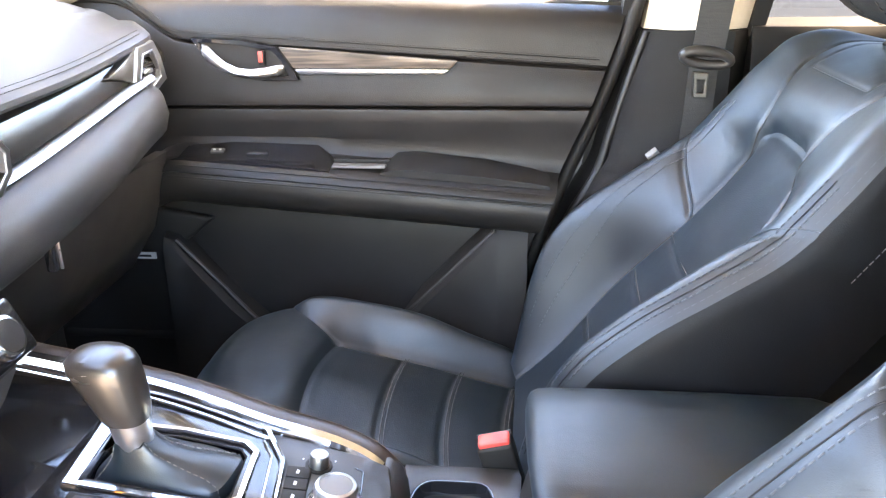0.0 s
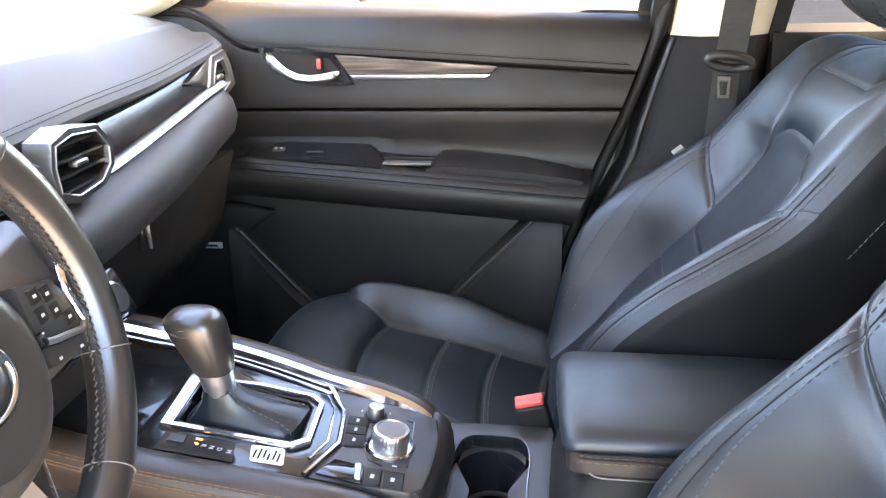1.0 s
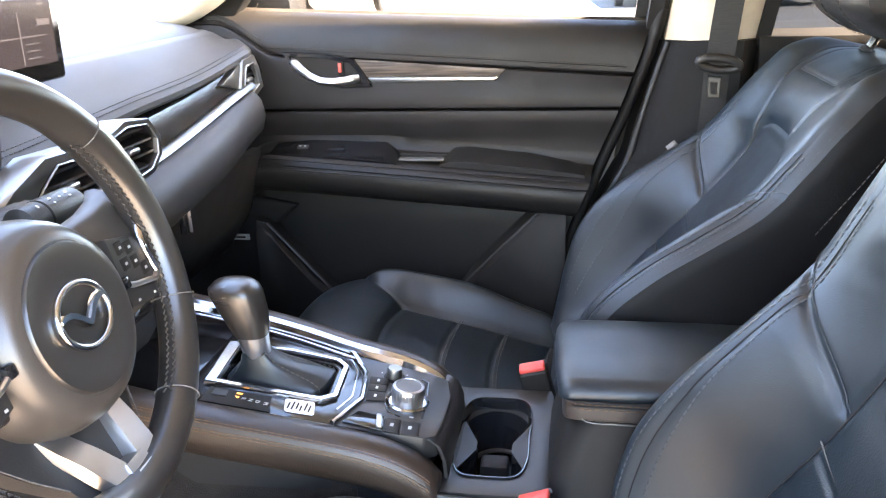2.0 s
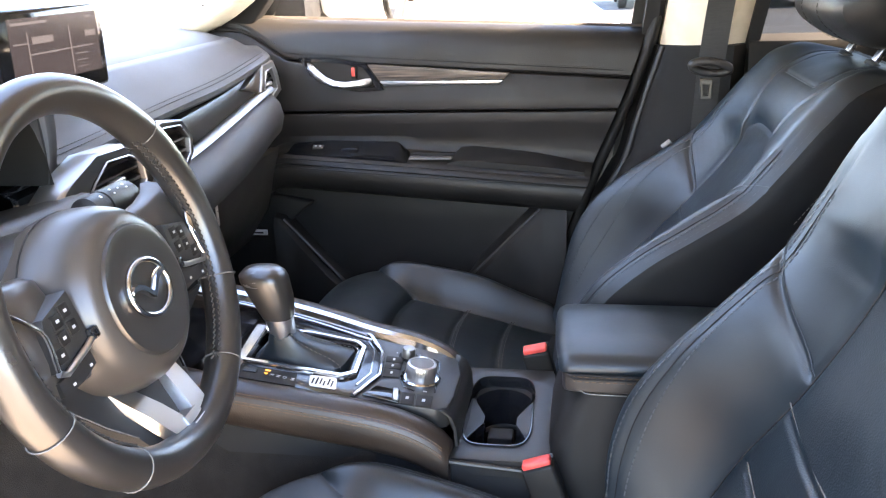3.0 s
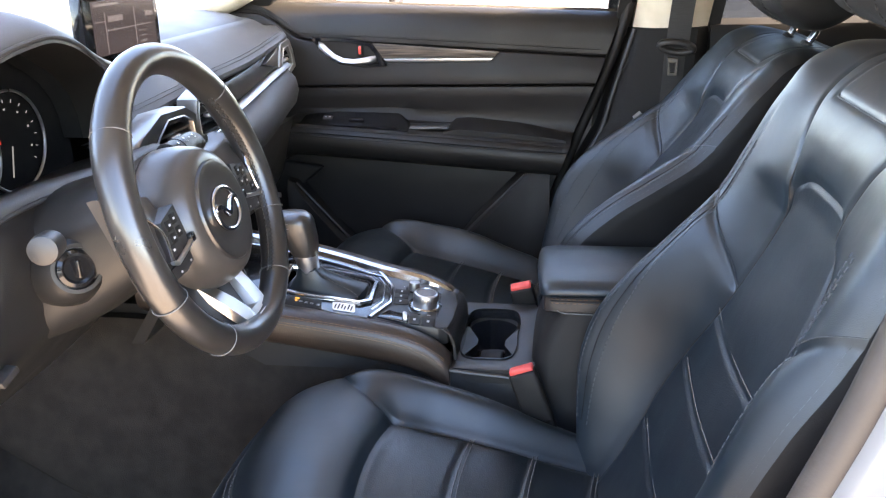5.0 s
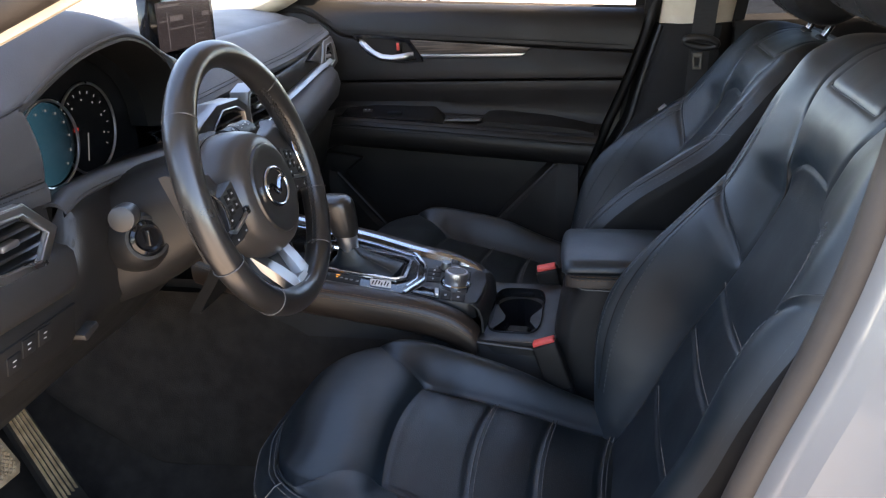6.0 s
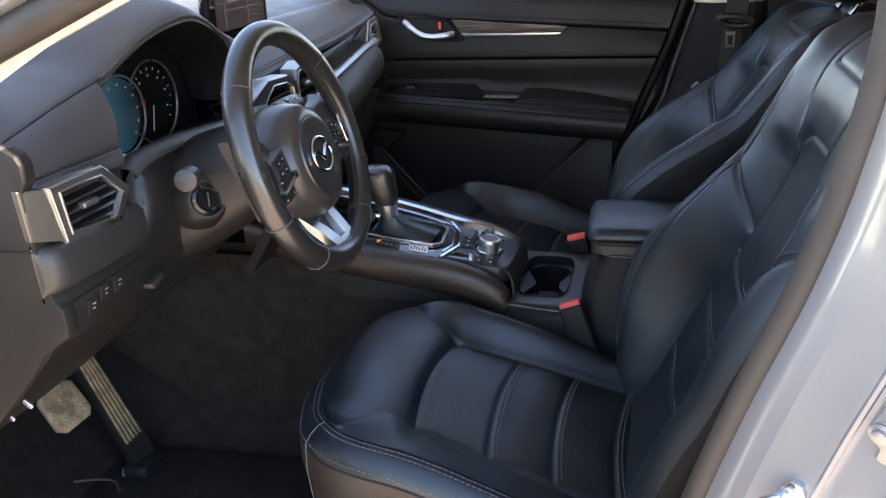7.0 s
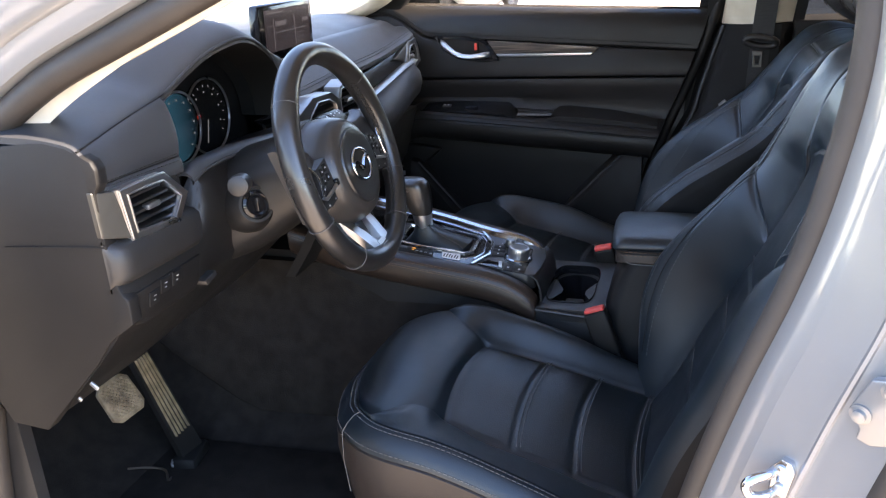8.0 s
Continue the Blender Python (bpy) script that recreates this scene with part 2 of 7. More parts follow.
def spline(pts, n=60, closed=False):
    """A smooth curve of n points through pts."""
    p = np.array(pts, float)
    k = len(p)
    t = np.linspace(0, k if closed else k - 1, n, endpoint=not closed)
    i = np.minimum(t.astype(int), k - 1 if closed else k - 2)
    f = (t - i)[:, None]
    pick = (lambda j: p[j % k]) if closed else (lambda j: p[np.clip(j, 0, k - 1)])
    a, b, c, d = pick(i - 1), pick(i), pick(i + 1), pick(i + 2)
    return 0.5 * (2 * b + (c - a) * f + (2 * a - 5 * b + 4 * c - d) * f**2 + (3 * b - a - 3 * c + d) * f**3)


def curve(xs, ys):
    """A smooth function through (xs, ys)."""
    xs, ys = np.array(xs, float), np.array(ys, float)
    m = np.gradient(ys, xs)

    def value(x):
        x = np.clip(x, xs[0], xs[-1])
        i = np.clip(np.searchsorted(xs, x, side="right") - 1, 0, len(xs) - 2)
        h = xs[i + 1] - xs[i]
        t = (x - xs[i]) / h
        return ((2 * t**3 - 3 * t**2 + 1) * ys[i] + (t**3 - 2 * t**2 + t) * h * m[i]
                + (3 * t**2 - 2 * t**3) * ys[i + 1] + (t**3 - t**2) * h * m[i + 1])
    return value


def loft(rings, closed=True, caps=False, wrap=False):
    """A skin over rings of equally many points."""
    rings = [np.array(r, float) for r in rings]
    n, k = len(rings[0]), len(rings)
    verts = np.concatenate(rings)
    faces = []
    for i in range(k if wrap else k - 1):
        a, b = i * n, ((i + 1) % k) * n
        for j in range(n if closed else n - 1):
            q = (j + 1) % n
            faces.append((a + j, a + q, b + q, b + j))
    if caps:
        faces.append(tuple(range(n))[::-1])
        faces.append(tuple((k - 1) * n + j for j in range(n)))
    return verts, faces


def tube(path, r, n=8, closed=False, squash=1.0):
    """A round bar along a path."""
    p = np.array(path, float)
    t = np.roll(p, -1, 0) - np.roll(p, 1, 0)
    if not closed:
        t[0], t[-1] = p[1] - p[0], p[-1] - p[-2]
    t /= np.linalg.norm(t, axis=1)[:, None] + 1e-12
    up = np.array([0, 0, 1.0]) if abs(t[0][2]) < 0.9 else np.array([1.0, 0, 0])
    rings = []
    for i in range(len(p)):
        a = np.cross(t[i], up)
        a /= np.linalg.norm(a) + 1e-12
        b = np.cross(a, t[i])
        up = b
        rad = r[i] if hasattr(r, "__len__") else r
        w = np.linspace(0, 2 * np.pi, n, endpoint=False)[:, None]
        rings.append(p[i] + rad * (np.cos(w) * a + squash * np.sin(w) * b))
    return loft(rings, True, not closed, closed)


def dashes(path, length=0.006, gap=0.003, r=0.0007, side=0.0):
    """Stitches along a path, as short bars in one mesh."""
    p = np.array(path, float)
    d = np.r_[0, np.cumsum(np.linalg.norm(np.diff(p, axis=0), axis=1))]
    verts, faces = [], []
    s = 0.0
    while s + length < d[-1]:
        ends = [np.array([np.interp(q, d, p[:, i]) for i in range(3)]) for q in (s, s + length)]
        v, f = tube(ends, r, 5)
        faces += [tuple(len(verts) + i for i in g) for g in f]
        verts += list(v)
        s += length + gap
    return np.array(verts), faces


def bevelled(bm, bevel, seg=2):
    if bevel:
        bmesh.ops.bevel(bm, geom=list(bm.edges), offset=bevel, segments=seg, affect="EDGES", profile=0.5, clamp_overlap=True)
    bmesh.ops.recalc_face_normals(bm, faces=bm.faces)
    return bm


def box(centre, size, bevel=0.003, seg=2, turn=None):
    bm = bmesh.new()
    bmesh.ops.create_cube(bm, size=1.0)
    for v in bm.verts:
        v.co = Vector([v.co[i] * size[i] for i in range(3)])
    bevelled(bm, bevel, seg)
    m = Matrix.Translation(centre)
    if turn:
        m = m @ pose(0, 0, 0, *turn)
    bm.transform(m)
    return bm


def prism(poly, axis, lo, hi, bevel=0.002, seg=2):
    """A polygon in the plane across an axis, made thick from lo to hi along it."""
    bm = bmesh.new()
    order = {"x": (2, 0, 1), "y": (0, 2, 1), "z": (0, 1, 2)}[axis]

    def at(a, b, c):
        return Vector([(a, b, c)[i] for i in order])
    low = [bm.verts.new(at(a, b, lo)) for a, b in poly]
    high = [bm.verts.new(at(a, b, hi)) for a, b in poly]
    bm.faces.new(low)
    bm.faces.new(high)
    k = len(poly)
    for i in range(k):
        bm.faces.new((low[i], low[(i + 1) % k], high[(i + 1) % k], high[i]))
    bmesh.ops.recalc_face_normals(bm, faces=bm.faces)
    return bevelled(bm, bevel, seg)


def lathe(profile, centre, axis, n=40, start=(0, 0, 1), caps=True):
    """A turned body: profile of (radius, height along the axis)."""
    axis = Vector(axis).normalized()
    a = axis.cross(Vector(start))
    a = (a if a.length > 1e-3 else axis.cross(Vector((0, 1, 0)))).normalized()
    b = axis.cross(a)
    w = np.linspace(0, 2 * np.pi, n, endpoint=False)
    rings = [[Vector(centre) + axis * h + (a * math.cos(q) + b * math.sin(q)) * max(r, 1e-4) for q in w] for r, h in profile]
    return loft(rings, True, caps)


def frame_ring(outer, inner, axis, lo, hi, chamfer=0.002):
    """A flat frame between two polygons of equally many corners, thick along an axis; hi is the face towards the viewer."""
    order = {"x": (2, 0, 1), "y": (0, 2, 1), "z": (0, 1, 2)}[axis]

    def ring(poly, h):
        return [[(a, b, h)[i] for i in order] for a, b in poly]
    o, i = np.array(outer, float), np.array(inner, float)
    mid = 0.5 * (o + i)
    s = 1 if hi > lo else -1
    return loft([ring(o, lo), ring(o, hi - s * chamfer), ring(o + (mid - o) * 0.25, hi), ring(i + (mid - i) * 0.25, hi),
                 ring(i, hi - s * chamfer), ring(i, lo)], True, False, True)


def sheet(rows, thick=0.0, direction=(0, 0, -1)):
    """An open sheet over rows of points, made thick in one direction."""
    if not thick:
        return loft(rows, False)
    d = np.array(direction, float) * thick
    rows = [np.array(r, float) for r in rows]
    rings = [np.concatenate([r, (r + d)[::-1]]) for r in rows]
    return loft(rings, True, True)


def smoothstep(t):
    t = np.clip(t, 0, 1)
    return t * t * (3 - 2 * t)


# ---- outside ----
ground = single("ground", box((0, 0, -0.05), (400, 400, 0.1), 0), ASPHALT, "sunlit grey asphalt of a car park", "ground", kind="structure")
# out of view: pale slab added so that warm light bounces into the cabin
pavement = single("pavement", box((1.0, -3.5, 0.006), (17.0, 13.0, 0.02), 0.004, 2), CONCRETE, "sunlit pale beige concrete on which the car stands", "pavement", kind="structure")
single("pavement", prism([(-45.0, 9.8), (0.985, 9.8), (-1.23, 45.0), (-45.0, 45.0)], "z", -0.02, 0.0045, 0.0), CONCRETE, "sunlit pale concrete lane of the car park", "pavement", kind="structure")
parking_line = single("parking_line", box((0.33, 21.8, 0.004), (0.16, 14.0, 0.006), 0.001, 1, (0, 0, 3.6)), LINE,
                      "white painted line on the asphalt", "road marking", kind="structure")

# ---- car body round the cabin ----
floor = single("floor", prism([(-1.25, -0.72), (1.6, -0.72), (1.6, 0.72), (-1.25, 0.72)], "z", 0.36, 0.4, 0.0),
               CARPET, "black carpet of the cabin floor", "floor", kind="structure")
firewall = single("firewall", sheet([[(-0.84, y, 0.401), (-0.98, y, 0.46), (-1.1, y, 0.62), (-1.2, y, 0.95), (-1.22, y, 1.15)]
                                     for y in np.linspace(-0.72, 0.72, 12)], 0.02, (-1, 0, -0.3)),
                  CARPET, "black carpet on the sloping toe board", "wall", kind="structure")
tunnel = single("tunnel", loft([[(x, -0.20 + a, 0.40), (x, -0.15 + a, 0.425), (x, -0.085, 0.60), (x, 0.085, 0.60), (x, 0.15 - a, 0.425), (x, 0.20 - a, 0.40)]
                                for x, a in ((-1.2, -0.06), (-0.9, -0.04), (-0.6, -0.01), (-0.2, 0.0), (0.3, 0.0))], False),
                CARPET, "black carpeted centre tunnel", "floor", kind="structure")

# roof, headliner and glass
ROOF = [(-0.34, 1.60), (-0.1, 1.655), (0.4, 1.68), (1.1, 1.67), (1.9, 1.58)]
roof_rows = [[(x, y, z - 0.10 * (abs(y) / 0.66) ** 3) for y in np.linspace(-0.66, 0.66, 15)] for x, z in ROOF]
roof = single("roof", sheet([[(x, y, z + 0.035) for x, y, z in r] for r in roof_rows], 0.012), PAINT,
              "silver painted steel roof of the car", "roof", kind="structure")
headliner = single("ceiling", sheet(roof_rows, 0.012), CREAM, "cream cloth headliner", "ceiling", kind="structure")


def pane(name, rows, label, mat=GLASS):
    ob = single(name, sheet(rows, 0.004, (0, 1, 0) if "side" in label else (-0.7, 0, 0.7)), mat, label, "window", kind="structure")
    ob.visible_shadow = False
    return ob


pane("window_1", [[(-1.2 + 0.86 * k, y * (1 - 0.12 * k), 1.175 + 0.42 * k + 0.03 * math.sin(math.pi * k)) for y in np.linspace(-0.7, 0.7, 9)]
                  for k in np.linspace(0, 1, 8)], "clear raked windscreen glass")
pane("window_2", [[(-0.66 + (0.30 * k), 0.775 - 0.13 * k, 1.15 + 0.42 * k), (0.2, 0.775 - 0.13 * k, 1.15 + 0.42 * k)] for k in (0, 0.5, 1)],
     "clear side glass of the front passenger door")
pane("window_3", [[(0.36, 0.775 - 0.13 * k, 1.13 + 0.42 * k), (1.15 - 0.2 * k, 0.775 - 0.13 * k, 1.13 + 0.42 * k)] for k in (0, 0.5, 1)],
     "dark tinted side glass of the rear passenger door", PRIVACY)
pane("window_4", [[(0.36, -0.775 + 0.13 * k, 1.13 + 0.42 * k), (1.15 - 0.2 * k, -0.775 + 0.13 * k, 1.13 + 0.42 * k)] for k in (0, 0.5, 1)],
     "dark tinted side glass of the rear driver-side door", PRIVACY)
pane("window_5", [[(2.02 - 0.14 * k, y, 1.15 + 0.42 * k) for y in (-0.68, 0.0, 0.68)] for k in (0, 0.5, 1)], "dark tinted tailgate glass", PRIVACY)
for s in (-1, 1):
    single("wall_rear_quarter", prism([(1.02, 0.4), (1.95, 0.4), (2.02, 1.15), (1.88, 1.56), (1.0, 1.56), (1.16, 1.1)], "y", s * 0.74, s * 0.70, 0.004), HARD, "dark trim of the load bay side", "wall", kind="structure")
single("rear_wall", box((1.97, 0, 0.78), (0.06, 1.44, 0.78), 0.01), HARD, "dark plastic load bay wall behind the rear seat", "wall", kind="structure")
single("wall_rear_quarter", box((0.98, -0.75, 0.78), (1.3, 0.1, 0.78), 0.01), HARD,
                   "dark inner wall of the closed rear door", "wall", kind="structure")


def pillar(name, pts, r, mat, label, squash=0.5):
    return single(name, tube(spline(pts, 24), r, 14, squash=squash), mat, label, "pillar", kind="structure")


single("wall_passenger_side", loft([[(x, 0.80, 0.25), (x, 0.80, 1.05), (x, 0.785, 1.128), (x, 0.80, 1.135), (x, 0.86, 1.10), (x, 0.88, 0.9), (x, 0.88, 0.3)] for x in (-1.25, -0.6, 0.0, 0.6, 1.3)], True, True),
                   PAINT, "silver painted outer skin of the passenger doors", "car door", kind="structure")
for s, side_name in ((1, "passenger"), (-1, "driver")):
    single("roof_rail_" + side_name, loft([[(x, s * (0.56 - w), z + 0.02), (x, s * (0.62 - w), z - 0.055), (x, s * (0.68 - w), z - 0.09), (x, s * (0.755 - w), z - 0.06), (x, s * (0.74 - w), z + 0.03), (x, s * (0.62 - w), z + 0.06)]
                                           for x, z, w in ((-0.42, 1.49, 0.03), (-0.2, 1.545, 0.02), (0.2, 1.565, 0.01), (0.8, 1.55, 0.01), (1.3, 1.5, 0.03))], True, True), CREAM, "cream trimmed roof rail above the doors", "roof rail", kind="structure")
# passenger side pillars
pillar("pillar_a_passenger", [(-1.12, 0.72, 1.15), (-0.74, 0.705, 1.22), (-0.5, 0.68, 1.40), (-0.3, 0.62, 1.58)], 0.05, CREAM, "cream trim of the windscreen pillar")
pillar("pillar_c_passenger", [(1.22, 0.74, 1.1), (1.15, 0.7, 1.35), (1.0, 0.62, 1.56)], 0.06, CREAM, "cream trim of the rear pillar")
pillar("pillar_c_driver", [(1.22, -0.74, 1.1), (1.15, -0.7, 1.35), (1.0, -0.62, 1.56)], 0.06, CREAM, "cream trim of the rear pillar")
# driver side windscreen pillar: cream inside, seal, silver outside
A_LINE = [(-0.712, -0.72, 1.125), (-0.662, -0.72, 1.176), (-0.61, -0.718, 1.211), (-0.54, -0.715, 1.251), (-0.452, -0.712, 1.288), (-0.372, -0.708, 1.321), (-0.2, -0.69, 1.395), (0.0, -0.66, 1.48)]
windscreen_pillar = thing("windscreen_pillar", "windscreen pillar with cream trim, brown rubber seal and silver paint", "pillar", (-0.5, -0.7, 1.25), kind="structure")
line = spline(A_LINE, 40)
part("inner_trim", loft([[p + (-0.17, 0.05, -0.015), p + (-0.10, 0.045, 0.02), p + (-0.03, 0.035, 0.005), p + (0.004, 0.006, -0.010), p + (0.0, 0.012, -0.024 - k), p + (-0.05, 0.04, -0.04 - k)] for p, k in zip(line, np.interp(line[:, 0], [-0.70, -0.6, -0.45, 0.0], [0.035, 0.018, 0.0, 0.0]))], True, True),
     CREAM, windscreen_pillar, "cream cloth trim")
part("door_seal", tube(line + np.array((0.0, -0.004, 0.0)), 0.0185, 14), RUBBER, windscreen_pillar, "brown-black rubber door seal")
part("outer_panel", loft([[p + (-0.008, -0.008, 0.014), p + (-0.008, -0.024, 0.020), p + (-0.012, -0.027, 0.024), p + (-0.02, -0.029, 0.046), p + (-0.021, -0.036, 0.050), p + (-0.023, -0.040, 0.058), p + (-0.05, -0.045, 0.10), p + (-0.08, -0.03, 0.125), p + (-0.1, 0.02, 0.05), p + (-0.05, 0.012, 0.02)] for p in line], True, True),
     PAINT, windscreen_pillar, "silver painted steel")
# front edge of the driver's door opening, below the windscreen pillar
hinge_pillar = thing("hinge_pillar", "front door pillar with grey seal and silver paint", "pillar", (-0.75, -0.74, 0.8), kind="structure")
F_LINE = spline([(-0.70, -0.725, 1.16), (-0.682, -0.735, 1.08), (-0.69, -0.74, 1.0), (-0.735, -0.745, 0.85), (-0.775, -0.75, 0.62), (-0.76, -0.755, 0.45)], 36)
part("door_seal", tube(F_LINE, 0.017, 12), RUBBER, hinge_pillar, "brown-black rubber door seal")
part("jamb", loft([[p + (-0.005, -0.012, 0), p + (-0.012, -0.05, 0), p + (-0.02, -0.09, 0), p + (-0.09, -0.1, 0), p + (-0.09, 0.01, 0)] for p in F_LINE], True, True),
     PAINT, hinge_pillar, "silver painted steel door jamb")
# rear edge of the driver's door opening
door_pillar = thing("door_pillar", "silver painted centre door pillar with a brown rubber seal", "pillar", (0.27, -0.78, 0.9), kind="structure")
B_LINE = spline([(0.30, -0.70, 1.40), (0.306, -0.715, 1.27), (0.289, -0.72, 1.15), (0.263, -0.725, 1.05), (0.224, -0.728, 0.936), (0.185, -0.73, 0.80), (0.155, -0.735, 0.66), (0.13, -0.74, 0.52)], 60)
part("door_seal", tube(B_LINE, 0.0140, 12), RUBBER, door_pillar, "brown rubber door seal")
part("inner_trim", loft([[p + (0.004, 0.012, 0), p + (0.05, 0.05, 0), p + (0.14, 0.055, 0), p + (0.14, 0.015, 0), p + (0.05, 0.012, 0)] for p in B_LINE], True, True),
     HARD, door_pillar, "dark plastic inner trim")
JAMB = [(0.002, -0.008), (0.006, -0.020), (0.014, -0.032), (0.024, -0.041), (0.026, -0.043), (0.044, -0.053), (0.060, -0.064), (0.0635, -0.0665), (0.069, -0.0695), (0.075, -0.072), (0.078, -0.074), (0.095, -0.085), (0.110, -0.096), (0.118, -0.104), (0.118, -0.01)]
part("jamb", loft([[p + (dx, dy, 0) for dx, dy in JAMB] for p in B_LINE], True, True), PAINT, door_pillar, "glossy silver painted steel jamb", smooth=16)
part("bead", tube(B_LINE + np.array((0.0695, -0.0672, 0)), 0.0042, 8), PAINT, door_pillar, "rounded bead pressed into the jamb")
gap = B_LINE + np.array((0.132, -0.095, 0))
part("rear_gap_seal", tube(gap, 0.018, 10), RUBBER, door_pillar, "dark rubber in the gap to the rear door")
single("rear_door_skin", loft([[p + (0.145, -0.130, 0), p + (0.3, -0.145, 0), p + (1.0, -0.145, 0), p + (1.0, -0.085, 0), p + (0.155, -0.095, 0)] for p in B_LINE], True, True),
                        PAINT, "silver painted outer skin of the rear door", "car door", kind="structure")
# sill under the door opening
door_sill = single("door_sill", loft([[(x, -0.70, 0.40), (x, -0.705, 0.44), (x, -0.73, 0.455), (x, -0.78, 0.45), (x, -0.84, 0.43), (x, -0.86, 0.36), (x, -0.82, 0.3), (x, -0.70, 0.3)]
                                      for x in np.linspace(-0.85, 0.3, 8)], True, True), PAINT, "silver painted door sill", "sill", kind="structure")
# striker and hinge plate on the pillar
striker = part("striker", tube(spline([(0.260, -0.784, 0.889), (0.252, -0.796, 0.888), (0.238, -0.803, 0.885), (0.231, -0.805, 0.879), (0.234, -0.805, 0.869), (0.242, -0.803, 0.8655), (0.254, -0.796, 0.866), (0.262, -0.784, 0.867)], 40), 0.0048, 10), CHROME, door_pillar, "shiny steel door striker")
bm = prism([(-0.009, -0.018), (0.009, -0.018), (0.011, 0.014), (0.006, 0.023), (-0.004, 0.023), (-0.010, 0.012)], "y", -0.006, 0.004, 0.002)
bm.transform(pose(0.264, -0.789, 0.880, 0, 8, -30))
part("base_plate", bm, CHROME, striker)
for dz in (-0.009, 0.012):
    part("bolt", lathe([(0.006, 0), (0.006, 0.004), (0.0035, 0.0055)], (0.262, -0.793, 0.880 + dz), (-0.5, -0.86, 0), 12), METAL, striker)
bm = prism([(-0.021, -0.003), (-0.014, 0.034), (0.0, 0.042), (0.018, 0.040), (0.022, -0.015), (0.006, -0.026), (-0.006, -0.026), (-0.007, -0.015)], "y", -0.005, 0.006, 0.002)
bm.transform(pose(0.328, -0.8145, 0.970, 0, 14, -31))
hinge = part("hinge_plate", bm, PAINT, door_pillar, "silver painted hinge plate")
for x, y, z in ((0.3175, -0.812, 0.9715), (0.337, -0.823, 1.001)):
    part("bolt", lathe([(0.0095, 0), (0.0095, 0.003), (0.0060, 0.004), (0.0060, 0.008), (0.0035, 0.009)], (x, y, z), (-0.5, -0.86, -0.1), 16), PAINT, hinge)


# driver's door, wide open beside the camera's way
driver_door = thing("driver_door", "white driver door standing wide open, black inside", "car door", (-0.80, -0.86, 0.4))


def on_door(u, n, z):
    """A place on the open door: along it from the hinge, towards its inner side, up."""
    return (-0.80 + 0.20 * u + 0.98 * n, -0.86 - 0.98 * u + 0.20 * n, z)


part("outer_skin", loft([[on_door(u, -0.05, 0.36), on_door(u, -0.10, 0.55), on_door(u, -0.11, 0.85), on_door(u, -0.075, 1.12), on_door(u, -0.05, 1.12), on_door(u, -0.06, 0.8), on_door(u, -0.02, 0.36)] for u in (0.03, 0.2, 0.5, 0.8, 1.0, 1.06)], True, True), PAINT, driver_door, "painted outer skin")
part("inner_panel", loft([[on_door(u, -0.02, 0.37), on_door(u, 0.02, 0.40), on_door(u, 0.022, 0.8), on_door(u, 0.0, 1.05), on_door(u, -0.02, 1.125), on_door(u, -0.045, 1.118), on_door(u, -0.05, 0.8), on_door(u, -0.03, 0.37)] for u in (0.05, 0.2, 0.5, 0.8, 0.98, 1.02)], True, True), DOOR_PLASTIC, driver_door, "black inner panel")
part("door_armrest", loft([[on_door(u, 0.02, z - 0.07), on_door(u, 0.07 * k, z - 0.06), on_door(u, 0.075 * k, z - 0.01), on_door(u, 0.06 * k, z), on_door(u, 0.015, z + 0.012)] for u, z, k in ((0.18, 0.87, 0.6), (0.26, 0.885, 1.0), (0.6, 0.90, 1.0), (0.86, 0.91, 0.9), (0.92, 0.915, 0.6))], True, True), DOOR_LEATHER, driver_door, "padded armrest")
part("window_frame", tube(spline([on_door(0.06, -0.04, 1.12), on_door(0.30, -0.01, 1.30), on_door(0.52, 0.03, 1.44), on_door(0.80, 0.06, 1.52), on_door(1.0, 0.05, 1.49), on_door(1.04, -0.02, 1.13)], 40), 0.02, 8), DARK, driver_door, "black window frame")
part("door_glass", sheet([[on_door(0.12, -0.04, 1.11), on_door(0.34, -0.01, 1.30)], [on_door(0.35, -0.035, 1.11), on_door(0.55, 0.03, 1.44)], [on_door(0.7, -0.03, 1.11), on_door(0.8, 0.055, 1.51)], [on_door(1.02, -0.03, 1.11), on_door(0.99, 0.045, 1.48)]], 0.004), GLASS, driver_door, "clear side glass").visible_shadow = False


# ---- passenger door ----
passenger_door = thing("passenger_door", "closed black passenger door with padded armrest and wood-look trim", "car door", (-0.25, 0.74, 0.45))
rear_x = curve([0.42, 0.668, 0.851, 1.014, 1.16, 1.22], [-0.05, -0.003, 0.056, 0.122, 0.172, 0.186])


def belt(x):
    return 1.178 - 0.050 * x


def stitch(x):
    return 1.0895 - 0.068 * x + 0.058 * smoothstep((-0.57 - x) / 0.12)


def arm(x):
    return 0.8905 - 0.0706 * x - 0.075 * smoothstep((-0.57 - x) / 0.16)


def door_strip(name, section, mat, x0, parent=passenger_door, n=40, label="", back=0.035):
    """A strip of the door card: section(x) gives (y, z) points at a length x."""
    rings = []
    for k in np.linspace(0, 1, n):
        ring = []
        for y, z in section(x0 + k * (0.12 - x0)):
            ring.append((x0 + k * (rear_x(z) - x0), y, z))
        first, last = ring[0], ring[-1]
        rings.append(ring + [(last[0], max(last[1], first[1]) + back, last[2]), (first[0], max(last[1], first[1]) + back, first[2])])
    return part(name, loft(rings, True, True), mat, parent, label)


